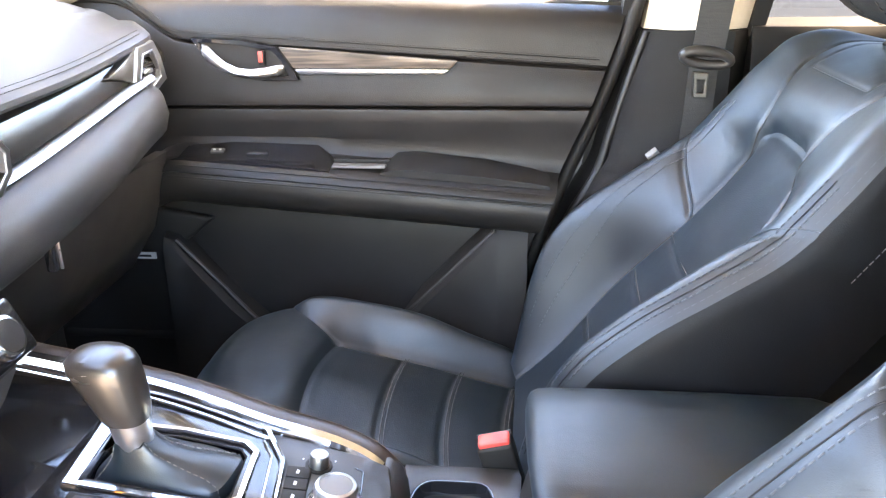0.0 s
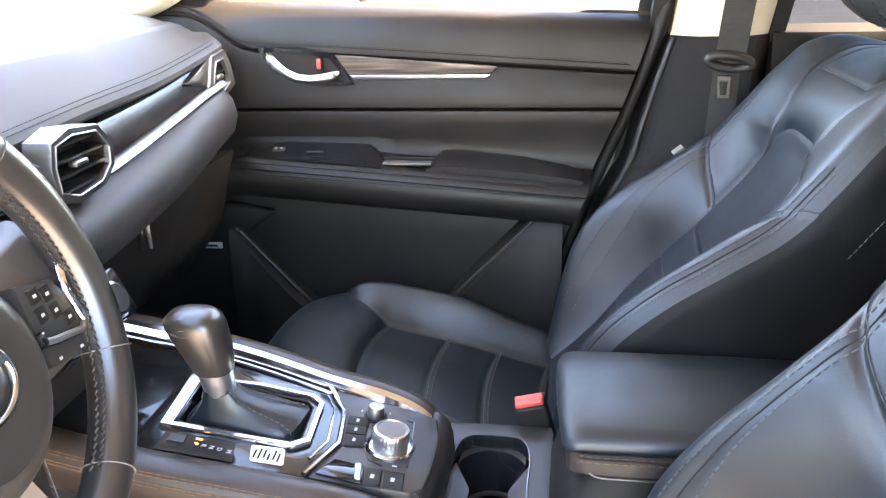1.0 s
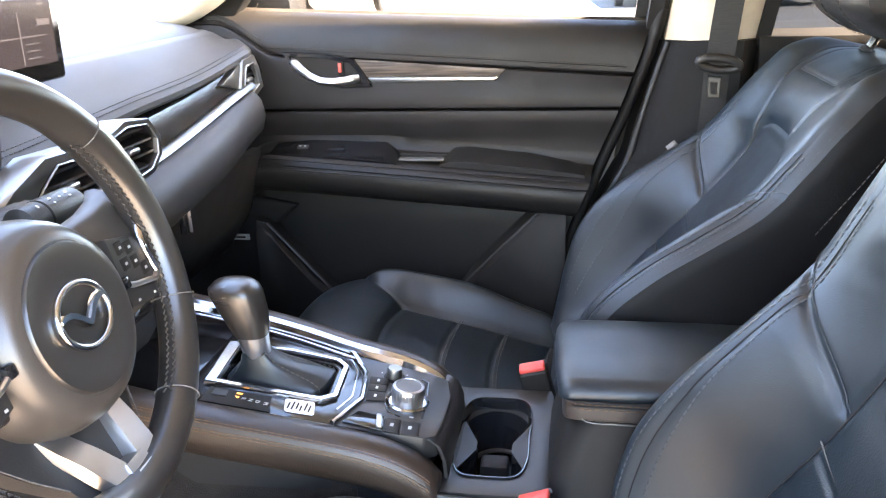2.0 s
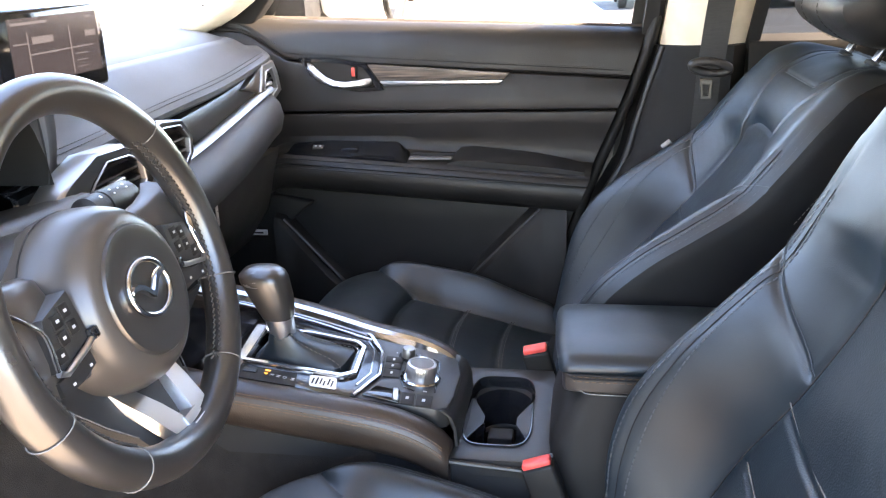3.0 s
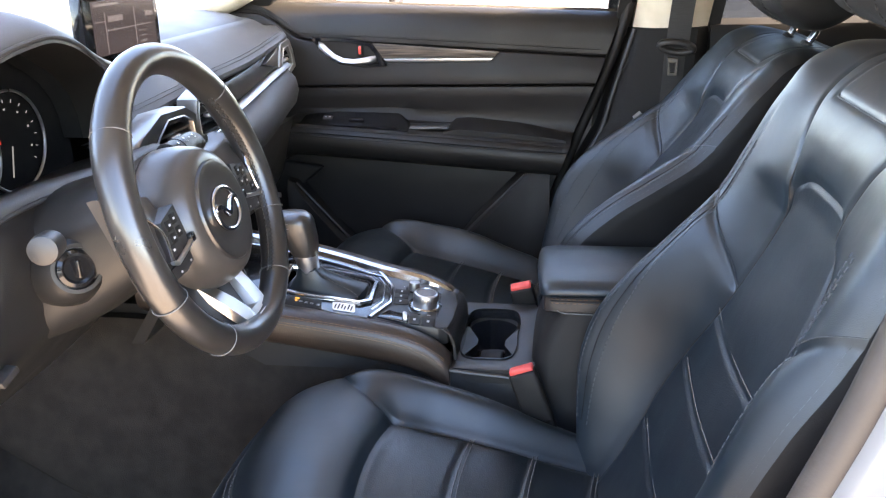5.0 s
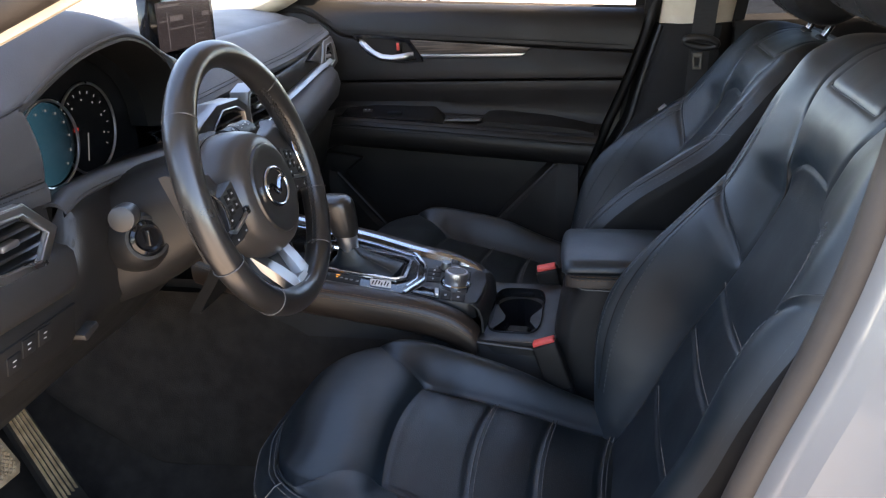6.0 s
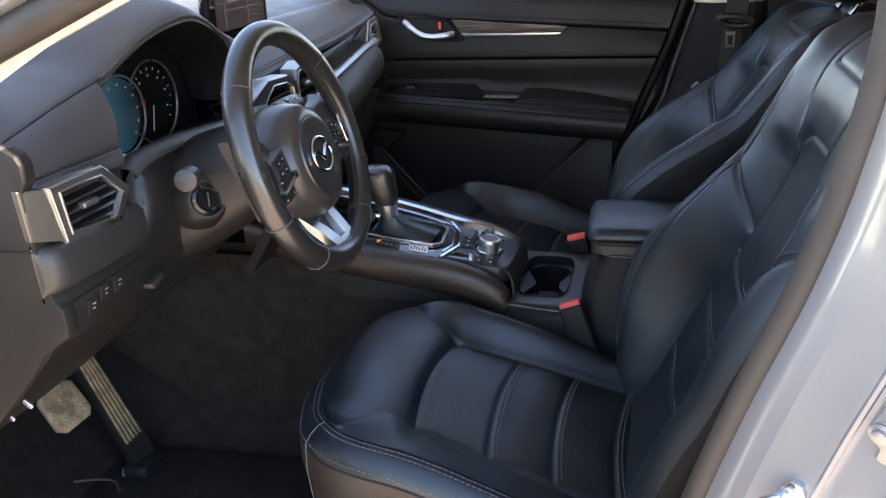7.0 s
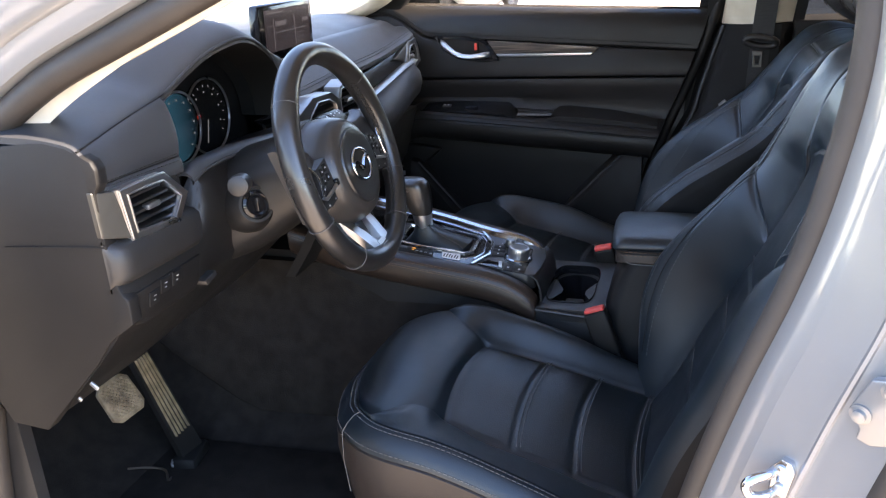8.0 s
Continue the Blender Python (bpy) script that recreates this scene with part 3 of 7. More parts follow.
door_strip("upper_pad", lambda x: [(0.778, belt(x) - 0.006), (0.765, belt(x) + 0.004), (0.748, belt(x) + 0.003), (0.735, belt(x) - 0.006), (0.7265, belt(x) - 0.022),
                                   (0.721, belt(x) - 0.045), (0.718, stitch(x) + 0.016), (0.717, stitch(x) + 0.004), (0.722, stitch(x) - 0.001)], SOFT, -0.80)
door_strip("window_seal", lambda x: [(0.779, belt(x) - 0.004), (0.776, belt(x) + 0.008), (0.767, belt(x) + 0.010), (0.763, belt(x) + 0.002)], RUBBER, -0.72, back=0.0)
door_strip("middle_pad", lambda x: [(0.722, stitch(x) - 0.002), (0.7155, stitch(x) - 0.005), (0.7135, stitch(x) - 0.011), (0.709, 0.45 * stitch(x) + 0.55 * 1.045), (0.704, 1.045), (0.7015, 1.03),
                                    (0.703, 1.0215), (0.712, 1.0175)], DOOR_LEATHER, -0.80)
door_strip("leather_insert", lambda x: [(0.712, 1.0165), (0.704, 1.014), (0.7025, 1.008), (0.705, 0.99), (0.711, 0.965), (0.714, arm(x) + 0.05), (0.712, arm(x) + 0.03),
                                        (0.700, arm(x) + 0.014)], DOOR_LEATHER, -0.80)
door_strip("armrest", lambda x: [(0.714, arm(x) + 0.028), (0.695, arm(x) + 0.016), (0.665, arm(x) + 0.012), (0.645, arm(x) + 0.008), (0.635, arm(x) + 0.001), (0.6315, arm(x) - 0.008),
                                 (0.6355, arm(x) - 0.011), (0.6325, arm(x) - 0.015), (0.632, arm(x) - 0.035), (0.638, arm(x) - 0.055), (0.655, arm(x) - 0.068), (0.69, arm(x) - 0.074)],
           SOFT, -0.72)
door_strip("lower_panel", lambda x: [(0.700, arm(x) - 0.060), (0.6935, arm(x) - 0.075), (0.692, 0.78), (0.692, 0.72), (0.690, 0.62), (0.690, 0.52), (0.70, 0.44)], DOOR_PLASTIC, -0.86)
# seams with fine stitch rows
xs = np.linspace(-0.73, 0.135, 120)
for off, back in ((0.0045, 0.0), (0.0145, 0.0014)):
    part("seam", tube([(x, 0.7168 - back, stitch(x) + off) for x in xs], 0.0009, 6), DARK, passenger_door, "dark seam line")
    part("stitching", dashes([(x, 0.7164 - back, stitch(x) + off + 0.0032) for x in xs], 0.0055, 0.003, 0.00045), WHEEL_THREAD, passenger_door, "dark seam stitches", kind="stuff")
xs = np.linspace(-0.66, 0.05, 120)
for off, y in ((0.0020, 0.6352), (-0.0170, 0.6322)):
    part("seam", tube([(x, y, arm(x) + off) for x in xs], 0.0010, 6), DARK, passenger_door, "dark seam line")
    part("stitching", dashes([(x, y - 0.0006, arm(x) + off - 0.0032) for x in xs], 0.0055, 0.003, 0.00045), WHEEL_THREAD, passenger_door, "dark seam stitches", kind="stuff")
# pull handle in its dish
dish = [(-0.545, 1.135), (-0.522, 1.097), (-0.476, 1.069), (-0.42, 1.062), (-0.362, 1.064), (-0.378, 1.092), (-0.397, 1.119), (-0.46, 1.131)]
dish_in = [(-0.530, 1.127), (-0.512, 1.099), (-0.472, 1.077), (-0.42, 1.071), (-0.382, 1.072), (-0.392, 1.094), (-0.407, 1.112), (-0.46, 1.122)]
surround = part("handle_surround", frame_ring(dish, dish_in, "y", 0.716, 0.698, 0.003), PIANO, passenger_door, "dark gloss surround of the door handle")
part("handle_dish", loft([[(x, 0.702, z) for x, z in dish_in], [(x * 0.96 - 0.018, 0.722, z * 0.96 + 0.044) for x, z in dish_in], [(x * 0.8 - 0.09, 0.735, z * 0.8 + 0.22) for x, z in dish_in]], True, True),
     DARK, passenger_door, "dark hollow behind the handle")
lever = []
for x, y, z, hw, tilt_w in ((-0.529, 0.7045, 1.124, 0.0040, 0.9), (-0.519, 0.694, 1.113, 0.0090, 0.85), (-0.505, 0.688, 1.100, 0.0095, 0.75), (-0.488, 0.684, 1.089, 0.0080, 0.6), (-0.465, 0.682, 1.0810, 0.0062, 0.25), (-0.440, 0.682, 1.0785, 0.0062, 0.0),
                          (-0.415, 0.684, 1.0795, 0.0075, -0.1), (-0.398, 0.689, 1.0815, 0.0085, -0.1), (-0.388, 0.696, 1.083, 0.0070, 0.0)):
    dx, dz = math.sin(tilt_w) * hw, math.cos(tilt_w) * hw
    lever.append([(x + dx, y + 0.004, z + dz), (x + 0.6 * dx, y - 0.001, z + 0.6 * dz), (x - 0.6 * dx, y - 0.002, z - 0.6 * dz), (x - dx, y + 0.002, z - dz), (x - 0.5 * dx, y + 0.006, z - 0.5 * dz), (x + 0.5 * dx, y + 0.007, z + 0.5 * dz)])
part("handle_lever", loft(lever, True, True), SATIN, passenger_door, "curved satin silver lever", smooth=60)
lock = part("lock_knob", box((-0.424, 0.702, 1.102), (0.012, 0.016, 0.026), 0.003), DARK, passenger_door)
part("lock_flag", box((-0.425, 0.694, 1.104), (0.007, 0.004, 0.018), 0.001), RED, lock, "red unlocked flag")
# trim
part("wood_trim", prism([(-0.398, 1.1185), (-0.096, 1.0955), (-0.108, 1.0825), (-0.374, 1.0835)], "y", 0.712, 0.7045, 0.002), WOOD, passenger_door, "brown grained wood-look inlay")
part("metal_strip", prism([(-0.372, 1.0825), (-0.109, 1.0815), (-0.12, 1.0735), (-0.362, 1.0725)], "y", 0.712, 0.7015, 0.002), SATIN, passenger_door, "bright satin metal strip")
# switch panel and pull cup on the armrest
panel = part("switch_panel", loft([[(x, 0.702, z + 0.002), (x, 0.646, arm(x) + 0.0085 + h), (x, 0.646, arm(x) - 0.01), (x, 0.702, z - 0.02)]
                                   for x, z, h in ((-0.595, 0.934, 0.0), (-0.57, 0.949, 0.002), (-0.49, 0.955, 0.003), (-0.34, 0.951, 0.003), (-0.325, 0.940, 0.001), (-0.31, 0.926, 0.0))], True, True),
             PIANO, passenger_door, "gloss black switch panel")
switch = part("window_switch", box((-0.438, 0.672, 0.9455), (0.036, 0.014, 0.006), 0.002, 2, (25, 0, 0)), PIANO, panel, "window switch with a bright edge")
part("lock_switch", box((-0.51, 0.676, 0.9470), (0.024, 0.012, 0.005), 0.001, 2, (25, 0, 0)), HARD, panel)
part("symbol", box((-0.515, 0.6745, 0.9502), (0.004, 0.003, 0.001), 0, 1, (25, 0, 0)), GREY_MARK, panel)
part("symbol", box((-0.505, 0.6745, 0.9502), (0.004, 0.003, 0.001), 0, 1, (25, 0, 0)), GREY_MARK, panel)
part("pull_cup", box((-0.262, 0.668, 0.9255), (0.092, 0.020, 0.005), 0.002), GREY_PLASTIC, passenger_door, "grey lining of the pull cup")
part("cup_wall", box((-0.262, 0.698, 0.926), (0.10, 0.012, 0.010), 0.003), DARK, passenger_door)
part("rear_arm_pad", loft([[(x, 0.705, arm(x) + 0.014 + h), (x, 0.69, arm(x) + 0.012 + h), (x, 0.652, arm(x) + 0.010 + 0.4 * h), (x, 0.652, arm(x) - 0.01), (x, 0.705, arm(x) - 0.01)]
                           for x, h in ((-0.225, 0.0), (-0.2, 0.022), (-0.17, 0.026), (-0.05, 0.022), (0.03, 0.012), (0.06, 0.004))], True, True), DARK, passenger_door)
# map pocket and speaker moulding
part("map_pocket", loft([[(x, 0.688, zt), (x, 0.655, zt - 0.012), (x, 0.644, zt - 0.03), (x, 0.640, 0.52), (x, 0.652, 0.45), (x, 0.692, 0.45)]
                         for x, zt in ((-0.62, 0.806), (-0.597, 0.800), (-0.555, 0.748), (-0.507, 0.690), (-0.45, 0.635), (-0.28, 0.60), (-0.20, 0.645), (-0.163, 0.698), (-0.10, 0.765), (-0.035, 0.832),
                                       (-0.02, 0.836), (0.025, 0.834))], True, True), DOOR_PLASTIC, passenger_door, "moulded door pocket with slanted edges")
# lighter, glossier bars stand in for light caught on the pocket's slanted edges
for x0, z0, x1, z1 in ((-0.597, 0.790, -0.45, 0.624), (-0.185, 0.662, -0.03, 0.820)):
    part("pocket_edge", tube([(x0, 0.6535, z0), (x1, 0.6535, z1)], 0.0034, 8), HARD, passenger_door, "rounded pocket edge")
part("speaker_moulding", prism([(-0.86, 0.84), (-0.62, 0.84), (-0.53, 0.825), (-0.6, 0.77), (-0.56, 0.70), (-0.5, 0.60), (-0.53, 0.48), (-0.86, 0.48)], "y", 0.694, 0.672, 0.008, 3), DOOR_PLASTIC, passenger_door)
badge = part("speaker_badge", box((-0.668, 0.6705, 0.752), (0.044, 0.004, 0.013), 0.0015), GREY_MARK, passenger_door, "small metal speaker badge")
part("badge_bar", box((-0.668, 0.6685, 0.752), (0.026, 0.002, 0.004), 0), DARK, badge)
part("sill_trim", box((-0.45, 0.70, 0.59), (0.8, 0.06, 0.02), 0.006), DOOR_PLASTIC, passenger_door)
# window frame of the door and the triangle at its front
part("window_frame_front", prism([(-0.80, 1.20), (-0.655, 1.20), (-0.585, 1.28), (-0.50, 1.38), (-0.58, 1.38), (-0.70, 1.27)], "y", 0.735, 0.775, 0.004), DARK, passenger_door, "black corner of the window frame")
part("window_frame_rear", loft([[(0.168 + 0.10 * (z - 1.16), 0.735 - 0.3 * (z - 1.16), z), (0.195 + 0.10 * (z - 1.16), 0.735 - 0.3 * (z - 1.16), z), (0.195 + 0.10 * (z - 1.16), 0.775 - 0.3 * (z - 1.16), z),
                                 (0.168 + 0.10 * (z - 1.16), 0.775 - 0.3 * (z - 1.16), z)] for z in (1.14, 1.3, 1.45, 1.56)], True, True), DARK, passenger_door, "black upright of the window frame")
part("window_frame_top", tube(spline([(-0.52, 0.70, 1.38), (-0.36, 0.655, 1.52), (-0.1, 0.645, 1.55), (0.22, 0.64, 1.56)], 20), 0.022, 8), DARK, passenger_door)
# door mirror outside
mirror = thing("door_mirror", "white door mirror on a black foot outside the window", "mirror", (-0.52, 0.98, 1.17))
part("foot", loft([[(-0.655, y, 1.165), (-0.55, y, 1.165), (-0.55, y, 1.29), (-0.645, y, 1.29)] for y in (0.79, 0.88, 0.99)], True, True), DARK, mirror, "black mirror foot")
part("shell", loft([[(-0.475 + r * 0.10 * math.cos(w), y, 1.258 + r * 0.075 * math.sin(w)) for w in np.linspace(0, 2 * np.pi, 24, endpoint=False)]
                    for y, r in ((0.90, 0.7), (0.92, 0.95), (0.98, 1.0), (1.08, 0.95), (1.12, 0.75), (1.14, 0.3))], True, True), WHITE_PAINT, mirror, "glossy white mirror shell")
part("mirror_glass", loft([[(-0.40 + 0.006 * k, 1.01 + r * 0.095 * math.cos(w), 1.245 + r * 0.06 * math.sin(w)) for w in np.linspace(0, 2 * np.pi, 24, endpoint=False)] for k, r in ((0, 1.0), (1, 0.97))], True, True),
     CHROME, mirror, "mirror glass")
part("housing_edge", tube([(-0.395, 1.01 + 0.105 * math.cos(w), 1.25 + 0.072 * math.sin(w)) for w in np.linspace(0, 2 * np.pi, 28, endpoint=False)], 0.008, 8, True), DARK, mirror, "black edge round the mirror glass")

# ---- passenger side centre pillar with belt ----
centre_pillar = thing("centre_pillar", "passenger centre pillar, cream above and black plastic below", "pillar", (0.25, 0.74, 0.7), kind="structure")
part("upper_trim", loft([[(0.205 + 0.12 * (z - 1.14), 0.745 - 0.25 * (z - 1.14), z), (0.25 + 0.12 * (z - 1.14), 0.715 - 0.25 * (z - 1.14), z), (0.33 + 0.12 * (z - 1.14), 0.715 - 0.25 * (z - 1.14), z),
                          (0.37 + 0.12 * (z - 1.14), 0.745 - 0.25 * (z - 1.14), z), (0.37 + 0.12 * (z - 1.14), 0.78 - 0.25 * (z - 1.14), z), (0.205 + 0.12 * (z - 1.14), 0.78 - 0.25 * (z - 1.14), z)]
                         for z in (1.142, 1.25, 1.4, 1.56)], True, True), CREAM, centre_pillar, "cream pillar trim")
low = [(1.141, 0.196, 0.375), (1.10, 0.185, 0.372), (1.02, 0.155, 0.37), (0.93, 0.135, 0.37), (0.91, 0.128, 0.37), (0.90, 0.122, 0.37), (0.80, 0.07, 0.37), (0.6, 0.03, 0.37), (0.42, 0.0, 0.37)]
part("lower_trim", loft([[(a, 0.755, z), (a + 0.02, 0.735 - d, z), (a + 0.05, 0.715 - d, z), (b - 0.03, 0.71 - d, z), (b, 0.74, z), (b, 0.80, z), (a, 0.80, z)]
                         for (z, a, b), d in zip(low, (0, 0.004, 0.008, 0.01, 0.022, 0.028, 0.03, 0.03, 0.03))], True, True), SEAT_SIDE, centre_pillar, "black plastic pillar trim")
part("door_seal", tube(spline([(float(rear_x(z)) + 0.016, 0.735, z) for z in (1.2, 1.1, 1.0, 0.9, 0.8, 0.7, 0.55)], 30), 0.012, 10), DARK, centre_pillar, "rubber door seal")

# rounded flange in a lighter, glossier plastic, imitating the pillar's lit edge
part("lit_edge_roll", tube(spline([(x, y, z) for x, y, z in ((0.210, 0.741, 1.138), (0.186, 0.736, 1.06), (0.163, 0.731, 0.98), (0.140, 0.724, 0.90), (0.088, 0.716, 0.80), (0.045, 0.714, 0.60))], 40), 0.0085, 10), COLUMN_PLASTIC, centre_pillar, "rounded satin edge of the pillar trim")
part("pillar_core", loft([[(0.145 + 0.1 * (z - 1.14), 0.785 - 0.25 * max(z - 1.14, 0), z), (0.375, 0.785 - 0.25 * max(z - 1.14, 0), z), (0.375, 0.80 - 0.25 * max(z - 1.14, 0), z), (0.145 + 0.1 * (z - 1.14), 0.80 - 0.25 * max(z - 1.14, 0), z)] for z in (0.5, 1.0, 1.14, 1.35, 1.57)], True, True), DARK, centre_pillar, "black pillar core")
belt_thing = thing("seat_belt", "black seat belt with guide and tongue on the pillar", "seat belt", (0.3, 0.69, 1.0))


def webbing(path, width, across, thick=0.0016):
    p = np.array(path, float)
    a = np.array(across, float)
    a = a / np.linalg.norm(a) * width / 2
    d = np.array((0, -1, 0)) * thick
    return loft([[q - a, q + a, q + a + d, q - a + d] for q in p], True, True)


part("webbing", webbing(spline([(0.325, 0.63, 1.45), (0.318, 0.655, 1.33), (0.306, 0.676, 1.2), (0.300, 0.684, 1.12), (0.296, 0.687, 1.09)], 20), 0.05, (1, 0, 0.02)), WEB, belt_thing, "woven black webbing")
part("webbing", webbing(spline([(0.298, 0.694, 1.12), (0.293, 0.692, 1.0), (0.285, 0.69, 0.85), (0.27, 0.69, 0.62)], 16), 0.046, (1, 0, 0.05)), WEB, belt_thing)
part("guide", tube([(0.298 + 0.036 * math.cos(w), 0.682 - 0.004 * math.sin(w), 1.103 + 0.011 * math.sin(w) - 0.12 * 0.036 * math.cos(w)) for w in np.linspace(0, 2 * np.pi, 28, endpoint=False)], 0.0082, 10, True),
     HARD, belt_thing, "dark plastic belt guide")
tongue = part("tongue", frame_ring([(0.279, 1.082), (0.303, 1.080), (0.302, 1.042), (0.282, 1.042)], [(0.285, 1.070), (0.297, 1.069), (0.296, 1.049), (0.287, 1.049)], "y", 0.684, 0.676, 0.001), PLATE_SILVER, belt_thing, "steel belt tongue")

# ---- rear cabin ----
rear_door = thing("rear_door", "black card of the closed rear passenger door", "car door", (0.8, 0.75, 0.45))
part("upper_pad", loft([[(x, 0.778, 1.155), (x, 0.75, 1.158), (x, 0.73, 1.145), (x, 0.715, 1.08), (x, 0.722, 1.04), (x, 0.778, 1.03)] for x in np.linspace(0.375, 1.2, 10)], True, True), SOFT, rear_door)
part("lower_card", loft([[(x, 0.722, 1.038), (x, 0.705, 1.02), (x, 0.70, 0.92), (x, 0.65, 0.9), (x, 0.65, 0.84), (x, 0.70, 0.8), (x, 0.69, 0.45), (x, 0.77, 0.45), (x, 0.77, 1.03)] for x in np.linspace(0.375, 1.2, 8)], True, True), LEATHER, rear_door)
part("window_frame", loft([[(0.37 + 0.12 * (z - 1.14), 0.735 - 0.27 * (z - 1.14), z), (0.395 + 0.12 * (z - 1.14), 0.735 - 0.27 * (z - 1.14), z), (0.395 + 0.12 * (z - 1.14), 0.775 - 0.27 * (z - 1.14), z),
                           (0.37 + 0.12 * (z - 1.14), 0.775 - 0.27 * (z - 1.14), z)] for z in (1.13, 1.3, 1.56)], True, True), DARK, rear_door, "black window frame")
rear_bench = thing("rear_bench", "black leather rear bench seat", "car seat", (1.0, 0, 0.5))
part("cushion", box((0.98, 0, 0.62), (0.5, 1.3, 0.2), 0.05, 4), LEATHER, rear_bench)
part("backrest", box((1.32, 0, 0.92), (0.16, 1.3, 0.62), 0.05, 4, (0, 22, 0)), LEATHER, rear_bench)
for y in (-0.4, 0.4):
    part("headrest", box((1.46, y, 1.27), (0.1, 0.27, 0.15), 0.035, 4, (0, 18, 0)), LEATHER, rear_bench)

# a few cars on the far side of the car park
def parked_car(x, y, turn, mat, label):
    car = thing("parked_car", label, "car", (0, 0, 0), "cars in the car park")
    body = [(-2.2, 0.35), (-2.25, 0.6), (-2.1, 0.85), (-1.2, 0.98), (-0.5, 1.42), (0.9, 1.46), (1.7, 1.05), (2.2, 0.98), (2.25, 0.5), (2.2, 0.3), (1.75, 0.28), (-1.75, 0.28)]
    part("body", prism(body, "y", -0.86, 0.86, 0.07, 3), mat, car)
    part("glass", prism([(-1.02, 1.0), (-0.45, 1.36), (0.85, 1.40), (1.5, 1.04)], "y", -0.885, 0.885, 0.03, 2), TINTED, car, "dark window glass")
    for px in (-1.35, 1.35):
        for py in (-0.8, 0.8):
            s = 1 if py > 0 else -1
            wheel = part("wheel", lathe([(0.20, -0.11), (0.30, -0.11), (0.33, -0.08), (0.33, 0.08), (0.30, 0.11), (0.2, 0.11)], (px, py, 0.33), (0, s, 0), 28), TYRE, car, "black tyre")
            part("rim", lathe([(0.205, 0.08), (0.2, 0.1), (0.16, 0.085), (0.05, 0.10), (0.0, 0.10)], (px, py, 0.33), (0, s, 0), 20), SATIN, wheel, "silver rim")
    for py in (-0.6, 0.6):
        part("headlight", box((-2.2, py, 0.72), (0.12, 0.36, 0.13), 0.03, 2), GLASS, car)
        part("tail_light", box((2.22, py, 0.82), (0.1, 0.34, 0.16), 0.03, 2), RED, car)
    car.matrix_basis = pose(x, y, 0, 0, 0, turn)
    return car


parked_car(1.80, 22.15, 90, TINTED, "dark parked car across the car park")
parked_car(4.75, 21.3, 90, WHITE_PAINT, "white parked car across the car park")
parked_car(-6.5, 26.0, 90, RED, "red parked car across the car park")
parked_car(-10.5, 25.0, 90, WHITE_PAINT, "white parked car far across the car park")


# ---- dashboard ----
dashboard = thing("dashboard", "black stitched dashboard with dark trim and silver vents", "dashboard", (-0.62, 0.0, 0.8))
edge_z = curve([-0.30, -0.07, 0.165, 0.38, 0.563, 0.60, 0.68], [1.103, 1.109, 1.12, 1.128, 1.146, 1.150, 1.150])
ys = np.concatenate([np.linspace(-0.195, 0.58, 42), [0.60, 0.62, 0.635, 0.647, 0.655]])
back_off = np.interp(ys, [-0.195, 0.58, 0.60, 0.62, 0.635, 0.647, 0.655], [0, 0, 0.003, 0.009, 0.018, 0.032, 0.06])


def deck_rows():
    rows = []
    for y, o in zip(ys, back_off):
        rows.append([(-1.22, y, 1.19), (-1.05, y, 1.205), (-0.9, y, 1.210), (-0.78, y, 1.206), (-0.70 - o, y, 1.198), (-0.672 - o, y, 1.1895), (-0.664 - o, y, 1.1855)])
    return rows


part("deck", sheet(deck_rows(), 0.01), DASH_PAD, dashboard, "grained top of the dashboard")
pad_rows = []
for y, o in zip(ys, back_off):
    e = float(edge_z(y))
    pad_rows.append([(-0.664 - o, y, 1.1850), (-0.655 - o, y, 1.1875), (-0.637 - o, y, 1.182), (-0.612 - o, y, 0.55 * 1.182 + 0.45 * e), (-0.590 - o, y, e + 0.018), (-0.574 - o, y, e + 0.006),
                     (-0.5675 - o, y, e - 0.001), (-0.567 - o, y, e - 0.008), (-0.575 - o, y, e - 0.014), (-0.60 - o, y, e - 0.018)])
part("front_pad", sheet(pad_rows, 0.004, (-1, 0, 0)), DASH_PAD, dashboard, "stitched front pad")
for off in (0.0, 0.0055):
    part("stitching", dashes([(-0.5735 - 0.55 * off, y, float(edge_z(y)) + 0.0075 + off) for y in np.linspace(-0.17, 0.58, 110)], 0.005, 0.003, 0.0006), WHEEL_THREAD, dashboard, "dark seam stitches", kind="stuff")
strip_z = curve([-0.3, 0.13, 0.187, 0.39, 0.492, 0.66], [1.030, 1.040, 1.044, 1.069, 1.083, 1.10])
part("trim_panel", sheet([[(-0.583, y, float(edge_z(y)) - 0.016), (-0.590, y, 0.72 * float(edge_z(y)) + 0.28 * float(strip_z(y))), (-0.581, y, 0.66 * float(edge_z(y)) + 0.34 * float(strip_z(y))), (-0.574, y, 0.4 * float(edge_z(y)) + 0.6 * float(strip_z(y))), (-0.570, y, float(strip_z(y)) + 0.004)] for y in np.linspace(-0.195, 0.65, 38)], 0.008, (-1, 0, 0)),
     DASH_WOOD, dashboard, "dark grained gloss trim")
part("metal_strip", sheet([[(-0.569, y, float(strip_z(y)) + 0.002), (-0.5640, y, float(strip_z(y)) + 0.001), (-0.5590, y, float(strip_z(y)) - 0.0035), (-0.5570, y, float(strip_z(y)) - 0.0065), (-0.560, y, float(strip_z(y)) - 0.0085)]
                           for y in np.linspace(0.13, 0.58, 36)], 0.006, (-1, 0, 0)), VENT_SILVER, dashboard, "satin silver strip")
low_rows = []
